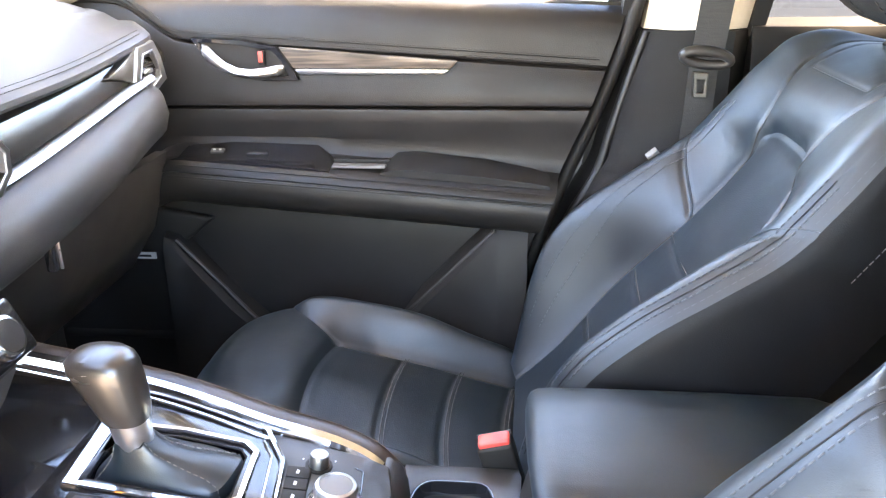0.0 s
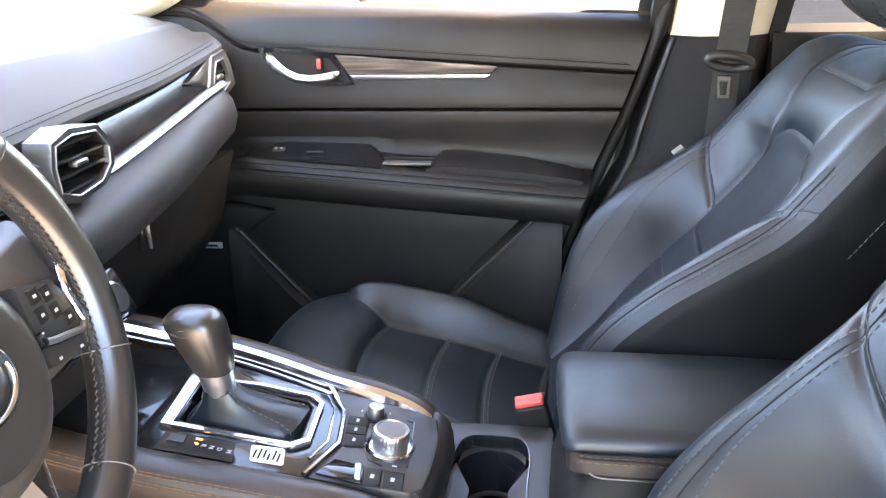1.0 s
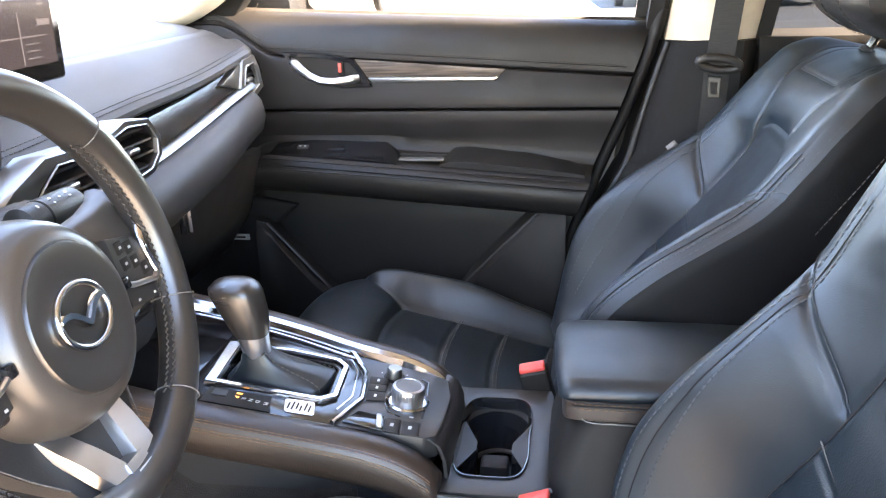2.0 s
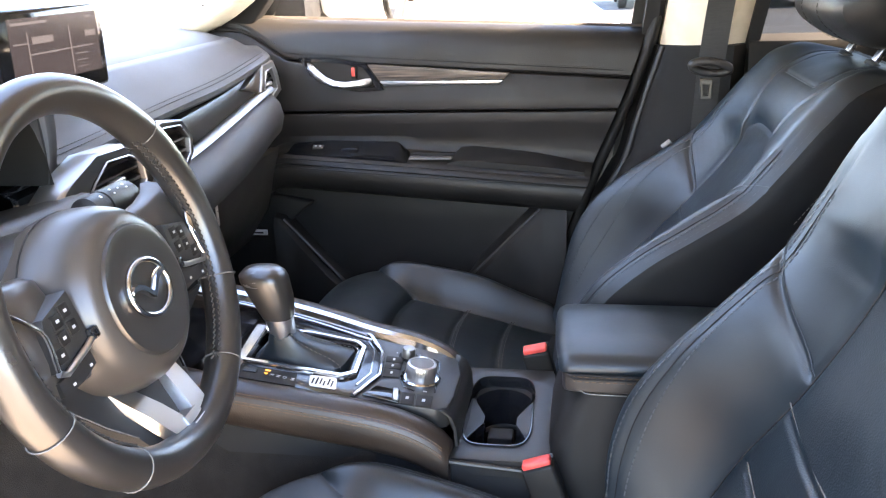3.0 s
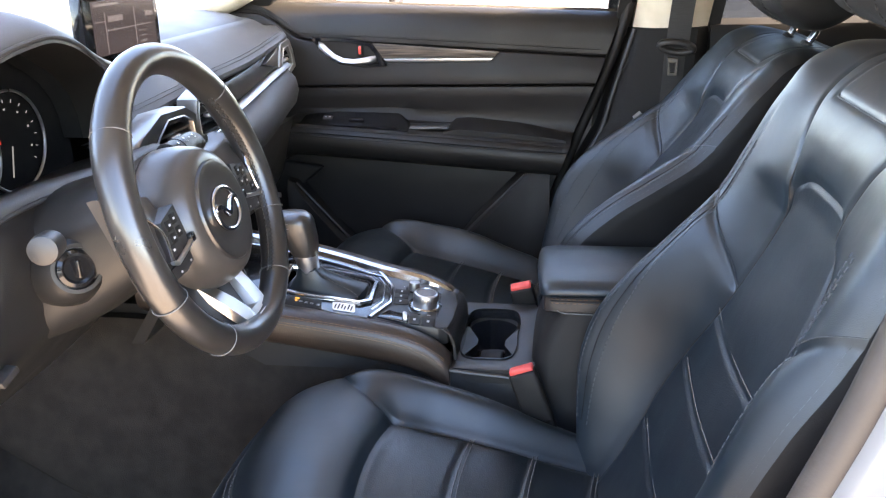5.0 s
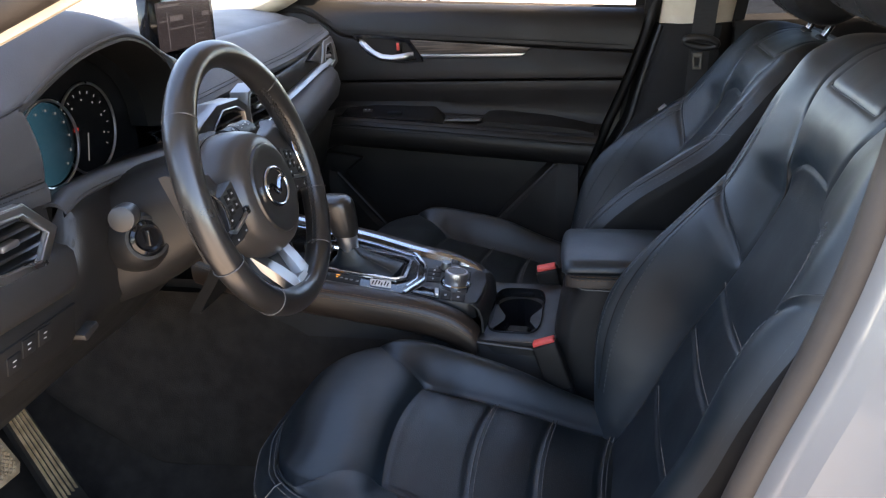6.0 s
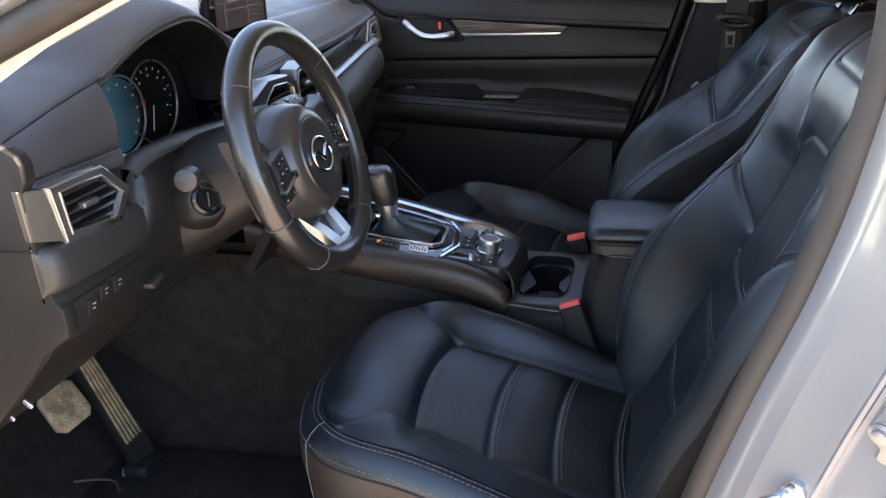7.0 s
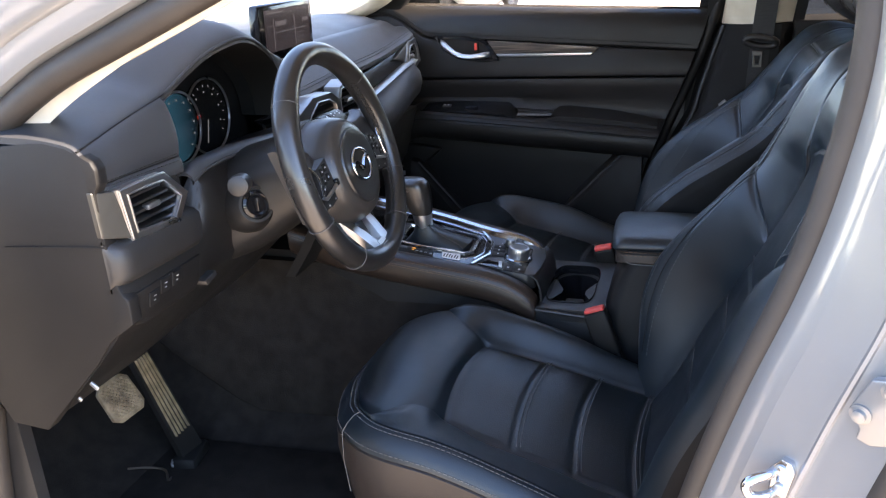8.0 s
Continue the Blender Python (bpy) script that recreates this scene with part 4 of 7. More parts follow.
for y in np.concatenate([np.linspace(-0.27, 0.60, 36), [0.62, 0.635, 0.65]]):
    z = float(strip_z(y)) - 0.003
    o = 0.05 * smoothstep((y - 0.56) / 0.1) + 0.02 * smoothstep((y - 0.3) / 0.3)
    low_rows.append([(-0.575 - o, y, z - 0.006), (-0.553 - o, y, z - 0.007), (-0.540 - o, y, z - 0.011), (-0.525 - o, y, z - 0.028), (-0.519 - o, y, z - 0.055), (-0.527 - o, y, z - 0.082), (-0.555 - o, y, z - 0.105), (-0.595 - o, y, z - 0.118)])
part("lower_pad", sheet(low_rows, 0.006, (-1, 0, 0)), DASH_PAD, dashboard, "rounded lower pad")
glove_box = part("glove_box", sheet([[(-0.585, y, 0.955), (-0.60, y, 0.90), (-0.625, y, 0.82), (-0.68, y, 0.74), (-0.78, y, 0.70)] for y in np.linspace(0.14, 0.64, 8)], 0.02, (-1, 0, 0)), HARD, dashboard, "dark glove box lid")
part("latch", box((-0.540, 0.196, 0.947), (0.012, 0.012, 0.05), 0.003, 2, (0, 0, 0)), PIANO, glove_box)
part("latch_edge", box((-0.5335, 0.2035, 0.947), (0.004, 0.003, 0.05), 0.001), SATIN, glove_box)


# hidden black box added to block daylight leaking in behind the stack
part("dash_leak_blocker", box((-0.73, 0.2, 0.96), (0.08, 0.92, 0.38), 0.01), BLACK_FELT, dashboard)


def slats(parent, poly, x, depth, n, mat=PIANO):
    """Horizontal air slats across a vent opening."""
    p = np.array(poly)
    y0, y1, z0, z1 = p[:, 0].min(), p[:, 0].max(), p[:, 1].min(), p[:, 1].max()
    for i in range(n):
        f = (i + 0.5) / n
        z = z0 + f * (z1 - z0)
        # the width of the opening at this height
        hits = []
        for a, b in zip(p, np.roll(p, -1, 0)):
            if (a[1] - z) * (b[1] - z) < 0:
                hits.append(a[0] + (b[0] - a[0]) * (z - a[1]) / (b[1] - a[1]))
        if len(hits) < 2:
            continue
        h0, h1 = min(hits), max(hits)
        part("slat", box((x, 0.5 * (h0 + h1), z), (depth, h1 - h0, 0.0045), 0.0015, 2, (0, 12, 0)), mat, parent)


def vent(name, outer, inner, x, label, n=4, tail=None, tab=True, deep=0.03, rim=False):
    """An air vent: silver bezel, dark throat, slats and a thumb tab."""
    v = thing(name, label, "air vent", (x, np.mean([p[0] for p in inner]), np.mean([p[1] for p in inner])))
    part("bezel", frame_ring(outer, inner, "x", x - 0.028, x + 0.006, 0.004), SATIN if rim else VENT_SILVER, v, "satin silver bezel")
    part("bezel_edge", tube([(x + 0.0055, a, b) for a, b in inner], 0.0014 if not rim else 0.0020, 8, True), SATIN, v, "bright inner edge")
    if rim:
        part("bezel_rim", tube([(x + 0.003, a, b) for a, b in outer], 0.0015, 8, True), SATIN, v, "bright outer edge")
    part("throat", loft([[(x - 0.002, a, b) for a, b in inner], [(x - deep, a, b) for a, b in inner], [(x - deep - 0.002, 0.97 * a + 0.03 * np.mean([p[0] for p in inner]), b) for a, b in inner]], True, False), DARK, v)
    part("throat_back", prism(inner, "x", x - deep - 0.004, x - deep, 0), DARK, v)
    slats(v, inner, x - 0.010, 0.018, n, SLAT_GREY)
    if tab:
        part("thumb_tab", box((x - 0.001, np.mean([p[0] for p in inner]), np.mean([p[1] for p in inner])), (0.012, 0.026, 0.008), 0.003), SATIN, v, "silver thumb tab")
    if tail is not None:
        part("bezel_tail", prism(tail, "x", x - 0.03, x + 0.002, 0.003), VENT_SILVER, v, "satin silver end plate")
    return v


def shrink(poly, by):
    p = np.array(poly, float)
    c = p.mean(0)
    d = p - c
    return [tuple(c + v * (1 - by / np.linalg.norm(v))) for v in d]


right_vent = [(0.010, 1.085), (0.018, 1.112), (0.055, 1.122), (0.115, 1.114), (0.141, 1.085), (0.138, 1.060), (0.112, 1.040), (0.05, 1.034), (0.014, 1.050)]
vent("air_vent", right_vent, shrink(right_vent, 0.010), -0.532, "octagonal silver centre air vent", 4)
left_vent = [(-0.232, 1.086), (-0.205, 1.101), (-0.145, 1.121), (-0.062, 1.117), (-0.031, 1.100), (-0.024, 1.060), (-0.040, 1.040), (-0.080, 1.037), (-0.170, 1.060)]
left_in = [(-0.172, 1.074), (-0.152, 1.090), (-0.122, 1.108), (-0.074, 1.105), (-0.045, 1.092), (-0.040, 1.066), (-0.054, 1.051), (-0.085, 1.049), (-0.146, 1.064)]
vent("air_vent", left_vent, left_in, -0.512, "silver centre air vent beside the steering wheel", 4)
far_vent = [(0.524, 1.090), (0.545, 1.139), (0.602, 1.143), (0.622, 1.118), (0.636, 1.078), (0.578, 1.060), (0.545, 1.066)]
far_in = [(0.543, 1.093), (0.559, 1.126), (0.594, 1.129), (0.606, 1.110), (0.613, 1.085), (0.578, 1.073), (0.557, 1.077)]
vent("air_vent", far_vent, far_in, -0.570, "silver passenger air vent at the dashboard end", 4, [(0.450, 1.107), (0.500, 1.121), (0.546, 1.138), (0.526, 1.089), (0.50, 1.095)])
near_vent = [(-0.731, 1.120), (-0.690, 1.1205), (-0.642, 1.118), (-0.600, 1.080), (-0.628, 1.044), (-0.676, 1.048), (-0.721, 1.055)]
near_in = [(-0.717, 1.111), (-0.685, 1.111), (-0.648, 1.109), (-0.615, 1.080), (-0.636, 1.055), (-0.674, 1.058), (-0.711, 1.063)]
near = vent("air_vent", near_vent, near_in, -0.478, "large silver driver air vent at the dashboard end", 5, rim=True)
bm = bmesh.new()
plate = [bm.verts.new(p) for p in ((-0.4895, -0.7578, 1.1240), (-0.478, -0.7275, 1.1180), (-0.4735, -0.7225, 1.0580), (-0.4870, -0.7578, 1.0685))]
plate += [bm.verts.new(v.co + Vector((-0.020, 0.006, 0))) for v in plate]
for q in ((0, 1, 2, 3), (7, 6, 5, 4), (0, 4, 5, 1), (1, 5, 6, 2), (2, 6, 7, 3), (3, 7, 4, 0)):
    bm.faces.new([plate[i] for i in q][::-1])
bmesh.ops.recalc_face_normals(bm, faces=bm.faces)
part("side_plate", bevelled(bm, 0.0012), PLATE_SILVER, near, "satin silver plate round the corner", smooth=12)

# centre stack with the climate controls
stack = part("stack_panel", sheet([[(-0.565, y, 1.045), (-0.545, y, 1.01), (-0.515, y, 0.97), (-0.49, y, 0.93), (-0.478, y, 0.90), (-0.50, y, 0.86), (-0.54, y, 0.80)] for y in (-0.23, -0.22, -0.1, 0.0, 0.012)], 0.02, (-1, 0, 0)),
             DARK, dashboard, "black centre stack")
climate = thing("climate_panel", "black climate control panel with round silver dials", "control panel", (-0.49, 0.0, 0.93))
part("panel", box((-0.487, -0.105, 0.935), (0.03, 0.27, 0.06), 0.006, 2, (0, -25, 0)), PIANO, climate, "gloss black panel")
for y in (-0.205, -0.108, -0.012):
    dial = part("dial", lathe([(0.023, 0), (0.023, 0.014), (0.020, 0.018), (0.016, 0.0185)], (-0.478, y, 0.938), (0.9, 0, 0.42), 32), CHROME, climate, "chrome dial rim")
    part("dial_face", lathe([(0.0165, 0.0), (0.0165, 0.0195), (0.002, 0.02)], (-0.478, y, 0.938), (0.9, 0, 0.42), 28), DARK, dial, "black dial face")

# display on the deck
display = thing("display_screen", "tablet-like display showing a dim map, in a black frame", "screen", (-0.58, -0.06, 1.19))
tilt = Matrix.Translation((-0.578, -0.066, 1.238)) @ pose(0, 0, 0, 0, 2, 0)


def on_screen(y0, y1, z0, z1, lo, hi, bevel=0.0):
    bm = prism([(y0, z0), (y1, z0), (y1, z1), (y0, z1)], "x", lo, hi, bevel)
    bm.transform(tilt)
    return bm


part("housing", on_screen(-0.112, 0.102, -0.058, 0.048, -0.020, 0.0, 0.006), PIANO, display, "gloss black frame")
glass = part("panel", on_screen(-0.090, 0.085, -0.036, 0.038, 0.0, 0.0012), SCREEN, display, "dim reddish map picture")
part("status_bar", on_screen(-0.085, -0.02, 0.0305, 0.0335, 0.0012, 0.0016), SCREEN_LINE, glass)
part("status_mark", on_screen(0.06, 0.072, 0.0305, 0.0335, 0.0012, 0.0016), SCREEN_LINE, glass)
for y0, y1, z0, z1 in ((-0.06, -0.055, -0.034, 0.022), (-0.06, 0.07, -0.004, -0.0025), (0.022, 0.0235, -0.034, 0.024), (-0.085, -0.06, 0.009, 0.0105), (0.03, 0.055, -0.012, -0.011), (0.03, 0.055, -0.02, -0.019), (0.03, 0.055, -0.028, -0.027)):
    part("map_road", on_screen(y0 if y1 - y0 > 0.004 else y0, y1 if y1 - y0 > 0.006 else y0 + 0.0015, z0, z1, 0.0012, 0.0016), SCREEN_LINE, glass)
part("map_label", on_screen(-0.052, -0.012, 0.008, 0.016, 0.0016, 0.002), SCREEN_LINE, glass)
part("map_label", on_screen(0.055, 0.078, 0.008, 0.015, 0.0016, 0.002), SCREEN_LINE, glass)
part("stand", box((-0.595, -0.066, 1.195), (0.03, 0.12, 0.02), 0.005), DARK, display)

# ---- driver's end of the dashboard: hood, instruments, knee panel ----
hood = thing("instrument_hood", "black leather-grained hood over the instruments", "dashboard", (-0.6, -0.45, 1.1))
# the front crease of the hood: over the cheek pad, then over the instruments
crease_y = [-0.757, -0.72, -0.655, -0.60, -0.553, -0.513, -0.474, -0.42, -0.37, -0.33, -0.29, -0.25, -0.20, -0.16]
hood_z = curve(crease_y, [1.174, 1.178, 1.188, 1.197, 1.206, 1.227, 1.244, 1.256, 1.258, 1.247, 1.229, 1.214, 1.203, 1.196])
hood_x = curve(crease_y, [-0.500, -0.507, -0.515, -0.518, -0.518, -0.510, -0.503, -0.497, -0.495, -0.498, -0.504, -0.513, -0.530, -0.55])
hood_rise = curve([-0.757, -0.72, -0.62, -0.55, -0.45, -0.36, -0.28, -0.20, -0.16], [0.015, 0.017, 0.020, 0.026, 0.032, 0.032, 0.024, 0.010, 0.004])
hy = np.linspace(-0.7545, -0.16, 72)
rows = []
for k in np.concatenate([[0, 0.003, 0.008, 0.016, 0.028, 0.045, 0.07], np.linspace(0.10, 1, 20)]):
    row = []
    for y in hy:
        x0 = float(hood_x(y))
        x = x0 + k * (-1.2 - x0)
        base = 1.175 + 0.035 * smoothstep((-0.55 - x) / 0.3)
        back = x0 - x
        top = float(hood_z(y)) + float(hood_rise(y)) * (1 - math.exp(-back / 0.045)) - 0.004 * math.exp(-back / 0.004)
        fall = 1 - smoothstep((-0.58 - x) / 0.55)
        z = base + (top - base) * fall - 0.03 * smoothstep((-0.72 - y) / 0.03) * (1 - fall)
        row.append((x, y, z))
    rows.append(row)
part("hood_top", sheet(rows, 0.008), DASH_PAD, hood, "grained hood top", smooth=60)


def cheek_at(k, j, proud=0.0):
    """A place on the cheek pad: k from the door inwards, j from the crease down."""
    right = float(np.interp(j, [0, 0.25, 0.5, 0.8, 1], [-0.553, -0.560, -0.566, -0.573, -0.578]))
    y = -0.7545 + k * (right + 0.7545)
    zt = float(hood_z(y)) - 0.0035
    z = zt + j * (1.116 - 0.013 * k - zt)
    xt, xb = float(hood_x(y)) + 0.001, -0.489 + 0.006 * k
    x = xt + j * (xb - xt) + (0.013 - 0.004 * k) * math.sin(math.pi * min(1, j / 0.78)) ** 0.7 * (j < 0.78)
    x += 0.003 * math.sin(math.pi * (j - 0.78) / 0.22) * (j >= 0.78)
    x -= 0.018 * max(0, 1 - k / 0.20) ** 2.0 * (0.15 + 0.85 * j)
    x -= 0.010 * max(0, (k - 0.93) / 0.07) ** 2
    return (x + proud, y, z)


js = [0, 0.02, 0.06, 0.13, 0.22, 0.33, 0.45, 0.57, 0.66, 0.72, 0.76, 0.78, 0.80, 0.84, 0.90, 0.96, 1.0]
ks = [0, 0.015, 0.03, 0.05, 0.075, 0.10, 0.13, 0.16, 0.25, 0.37, 0.5, 0.62, 0.75, 0.86, 0.93, 0.95, 0.97, 0.985, 1.0]
part("cheek_pad", sheet([[cheek_at(k, j) for j in js] for k in ks], 0.01, (-1, 0, 0)), DASH_PAD, hood, "stitched pad beside the instruments", smooth=60)
part("seam", tube([cheek_at(k, 0.78, 0.0002) for k in np.linspace(0.01, 0.96, 40)], 0.0011, 6), DARK, hood)
for j in (0.735, 0.83):
    part("stitching", dashes([cheek_at(k, j, 0.0005) for k in np.linspace(0.02, 0.95, 60)], 0.005, 0.003, 0.0006), WHEEL_THREAD, hood, "dark seam stitches", kind="stuff")
part("hood_joint", tube([(float(hood_x(y)) + 0.0005, y, float(hood_z(y)) - 0.0035) for y in np.linspace(-0.754, -0.556, 60)], 0.0014, 6), DARK, hood, "dark joint under the hood")

# the rounded opening round the instruments
mouth = [cheek_at(1.0, j) for j in np.linspace(1, 0.03, 14)]
mouth += [(float(hood_x(y)) - 0.001, y, float(hood_z(y)) - 0.005) for y in np.linspace(-0.55, -0.30, 34)]
mouth += [(-0.512, -0.262, 1.207), (-0.520, -0.236, 1.188), (-0.525, -0.216, 1.163), (-0.526, -0.205, 1.135), (-0.524, -0.202, 1.100)]
part("hood_lip", tube([p for p in mouth[13:49]], 0.0030, 8), DASH_PAD, hood, "rounded lip over the instruments")
wall_rows = []
for deep, sc in ((0.0, 1.0), (0.06, 0.993), (0.2, 0.982), (0.5, 0.972), (0.8, 0.962), (1.0, 0.955)):
    wall_rows.append([(x + deep * (-0.588 - x), -0.385 + (y + 0.385) * sc, 1.15 + (z - 1.15) * sc) for x, y, z in mouth])
part("binnacle_wall", loft(wall_rows, False), END_PLASTIC, hood, "dark wall inside the hood", smooth=60)
part("mask", loft([[(-0.588 - 0.02 * q, -0.385 + (y + 0.385) * (0.955 - 0.07 * q), 1.15 + (z - 1.15) * (0.955 - 0.07 * q)) for x, y, z in mouth] for q in (0, 0.5, 1)], False), BLACK_FELT, hood, "matt black mask round the dials")
right_cheek = []
for k in np.linspace(0, 1, 8):
    y = -0.204 + k * 0.062
    zt, x0 = float(hood_z(min(y, -0.16))) - 0.004, float(hood_x(min(y, -0.16)))
    right_cheek.append([(x0 + 0.004 * math.sin(math.pi * j) - 0.012 * j * k, y, zt + j * (1.098 - zt)) for j in np.linspace(0, 1, 9)])
part("right_cheek", sheet(right_cheek, 0.008, (-1, 0, 0)), DASH_PAD, hood, "stitched pad between instruments and vent")
part("upper_corner", loft([[(x, y, z), (float(hood_x(min(y, -0.16))), y, float(hood_z(min(y, -0.16))) - 0.004)] for x, y, z in mouth[45:52]], False), DASH_PAD, hood)
cowl_z = curve([-0.578, -0.555, -0.52, -0.485, -0.42, -0.353, -0.28, -0.2], [1.099, 1.107, 1.110, 1.110, 1.106, 1.100, 1.095, 1.092])
part("lower_lip", loft([[(-0.497, y, float(cowl_z(y)) - 0.003), (-0.52, y, 1.090), (-0.62, y, 1.064)] for y in np.linspace(-0.578, -0.2, 20)], False), HARD, hood)
part("cluster_cowl", sheet([[(-0.502, y, float(cowl_z(y)) - 0.003), (-0.494, y, float(cowl_z(y)) + 0.0005), (-0.485, y, float(cowl_z(y))), (-0.478, y, float(cowl_z(y)) - 0.004), (-0.475, y, float(cowl_z(y)) - 0.009), (-0.478, y, float(cowl_z(y)) - 0.012)]
                            for y in np.linspace(-0.580, -0.2, 34)], 0.004), DASH_PAD, hood, "narrow rounded rail below the instruments", smooth=70)

cluster = thing("instrument_cluster", "instrument cluster with round dials, one glowing blue", "instrument cluster", (-0.62, -0.39, 1.1))
CX = -0.615
part("face", prism([(-0.585, 1.06), (-0.2, 1.06), (-0.2, 1.24), (-0.28, 1.265), (-0.48, 1.265), (-0.585, 1.22)], "x", CX - 0.01, CX, 0.0), BLACK_FELT, cluster, "matt black dial face")
for gy, gx, r, mat, lab in ((-0.420, 0.012, 0.056, GAUGE_BLUE, "blue lit dial"), (-0.326, 0.004, 0.062, BLACK_FELT, "black speed dial")):
    dial = part("dial", lathe([(r - 0.003, 0), (r - 0.003, gx), (0.001, gx)], (CX, gy, 1.124), (1, 0, 0), 48), mat, cluster, lab)
    part("dial_ring", tube([(CX + gx + 0.004, gy + r * math.cos(q), 1.124 + r * math.sin(q)) for q in np.linspace(0, 2 * np.pi, 60, endpoint=False)], 0.0019, 8, True), SATIN, dial, "silver dial ring")
    if mat is BLACK_FELT:
        for q in np.linspace(-2.2, 2.2, 15):
            bm = box((0, 0, r * 0.80), (0.001, 0.0007, 0.004), 0)
            bm.transform(Matrix.Translation((CX + gx + 0.0008, gy, 1.124)) @ pose(0, 0, 0, math.degrees(q), 0, 0))
            part("tick", bm, GAUGE_MARK, dial)
        for q in (-1.9, -1.27, -0.63, 0.0, 0.63, 1.27, 1.9):
            bm = box((0, 0, r * 0.64), (0.001, 0.0026, 0.0022), 0)
            bm.transform(Matrix.Translation((CX + gx + 0.0008, gy, 1.124)) @ pose(0, 0, 0, math.degrees(q), 0, 0) )
            part("numeral_bar", bm, GAUGE_MARK, dial)
        bm = box((0, 0, r * 0.40), (0.0012, 0.0012, r * 0.62), 0)
        bm.transform(Matrix.Translation((CX + gx + 0.003, gy, 1.124)) @ pose(0, 0, 0, 165, 0, 0))
        part("needle", bm, GAUGE_MARK, dial, "thin white needle")
for k, q in enumerate(np.linspace(-1.2, 2.4, 9)):
    part("numeral_bar", box((CX + 0.0135, -0.420 + 0.043 * math.sin(q), 1.124 + 0.043 * math.cos(q)), (0.001, 0.0022, 0.003), 0), GAUGE_MARK, cluster)
part("warning_lamp", box((CX + 0.007, -0.352, 1.128), (0.001, 0.009, 0.005), 0), RED_GLOW, cluster)

# pod below the driver's vent, side panel and knee panel
driver_dash = thing("driver_side_dash", "dark plastic driver end of the dashboard with switch panel", "dashboard", (-0.55, -0.70, 0.8))
pod = []
for y, o, dz in ((-0.7578, 0.018, 0.0), (-0.7560, 0.0135, 0.0), (-0.7515, 0.008, 0.0), (-0.744, 0.0035, 0.0), (-0.736, 0.0012, 0.0), (-0.7345, 0.0010, 0.0), (-0.722, 0.0, 0.0), (-0.66, 0.0, -0.001), (-0.60, 0.003, -0.003), (-0.56, 0.010, -0.006), (-0.535, 0.024, -0.010), (-0.522, 0.05, -0.014)):
    back = -0.53 if y > -0.735 else -0.490
    pod.append([(max(px, back), py, pz) for px, py, pz in [(back, y, 1.064 + dz), (-0.490 - o, y, 1.060 + dz), (-0.4755 - o, y, 1.0555 + dz), (-0.4695 - o, y, 1.049 + dz), (-0.4665 - o, y, 1.036 + dz), (-0.467 - o, y, 1.018 + 1.5 * dz), (-0.4705 - o, y, 1.009 + 1.5 * dz), (-0.479 - o, y, 1.004 + 1.5 * dz), (back, y, 0.998 + 1.5 * dz)]])
part("vent_pod", loft(pod, True, True), HARD, driver_dash, "rounded pad below the vent", smooth=50)
part("vent_surround", sheet([[(-0.515, y, 1.125), (-0.502, y, 1.10), (-0.500, y, 1.05)] for y in np.linspace(-0.75, -0.575, 6)], 0.02, (-1, 0, 0)), HARD, driver_dash)
side = [(-0.70, 1.165), (-0.62, 1.176), (-0.565, 1.181), (-0.544, 1.1815), (-0.515, 1.1755), (-0.497, 1.167), (-0.484, 1.160), (-0.479, 1.150), (-0.480, 1.132), (-0.487, 1.122), (-0.486, 1.066), (-0.4835, 1.03), (-0.4815, 1.006), (-0.477, 0.9965), (-0.470, 0.990), (-0.470, 0.958), (-0.51, 0.93), (-0.535, 0.898), (-0.645, 0.785), (-0.70, 0.79), (-0.74, 0.86), (-0.70, 1.0)]
part("end_panel", prism(side, "y", -0.7555, -0.735, 0.0025), END_PLASTIC, driver_dash, "dark plastic end panel")
part("panel_joint", box((-0.56, -0.757, 1.054), (0.15, 0.002, 0.0018), 0, 1, (0, -3, 0)), DARK, driver_dash)
knee = []
for y, o, up in ((-0.752, 0.004, 0), (-0.735, 0.0, 0), (-0.66, 0.0, 0), (-0.60, 0.0, 0), (-0.58, 0.001, 0.6), (-0.565, 0.002, 1), (-0.52, 0.005, 1), (-0.48, 0.008, 1), (-0.43, 0.010, 1), (-0.38, 0.011, 1), (-0.3, 0.012, 1), (-0.2, 0.02, 1)):
    zc = float(cowl_z(max(y, -0.578))) - 0.010
    knee.append([(-0.52 + 0.036 * up, y, 1.02 + up * (zc - 1.02)), (-0.49 + 0.016 * up - o, y, 1.015 + up * (zc - 0.016 - 1.015)), (-0.478 + 0.012 * up - o, y, 1.008 + up * 0.046), (-0.474 + 0.006 * up - o, y, 1.0 + up * 0.02), (-0.473 - o, y, 0.985), (-0.480 - o, y, 0.955), (-0.505 - o, y, 0.925), (-0.56 - o, y, 0.865), (-0.62 - o, y, 0.81), (-0.70, y, 0.79), (-0.75, y, 0.85)])
part("knee_panel", sheet(knee, 0.006, (-0.7, 0, 0.7)), COLUMN_PLASTIC, driver_dash, "dark plastic knee panel", smooth=60)
bm = prism([(-0.070, -0.020), (-0.050, -0.026), (0.058, -0.026), (0.068, -0.018), (0.070, 0.022), (-0.072, 0.022)], "x", -0.008, 0.0015, 0.001)
bm.transform(pose(-0.4765, -0.670, 0.970, 0, 11, 0))
sw = part("switch_panel", bm, END_PLASTIC, driver_dash, "switch panel with white symbols")
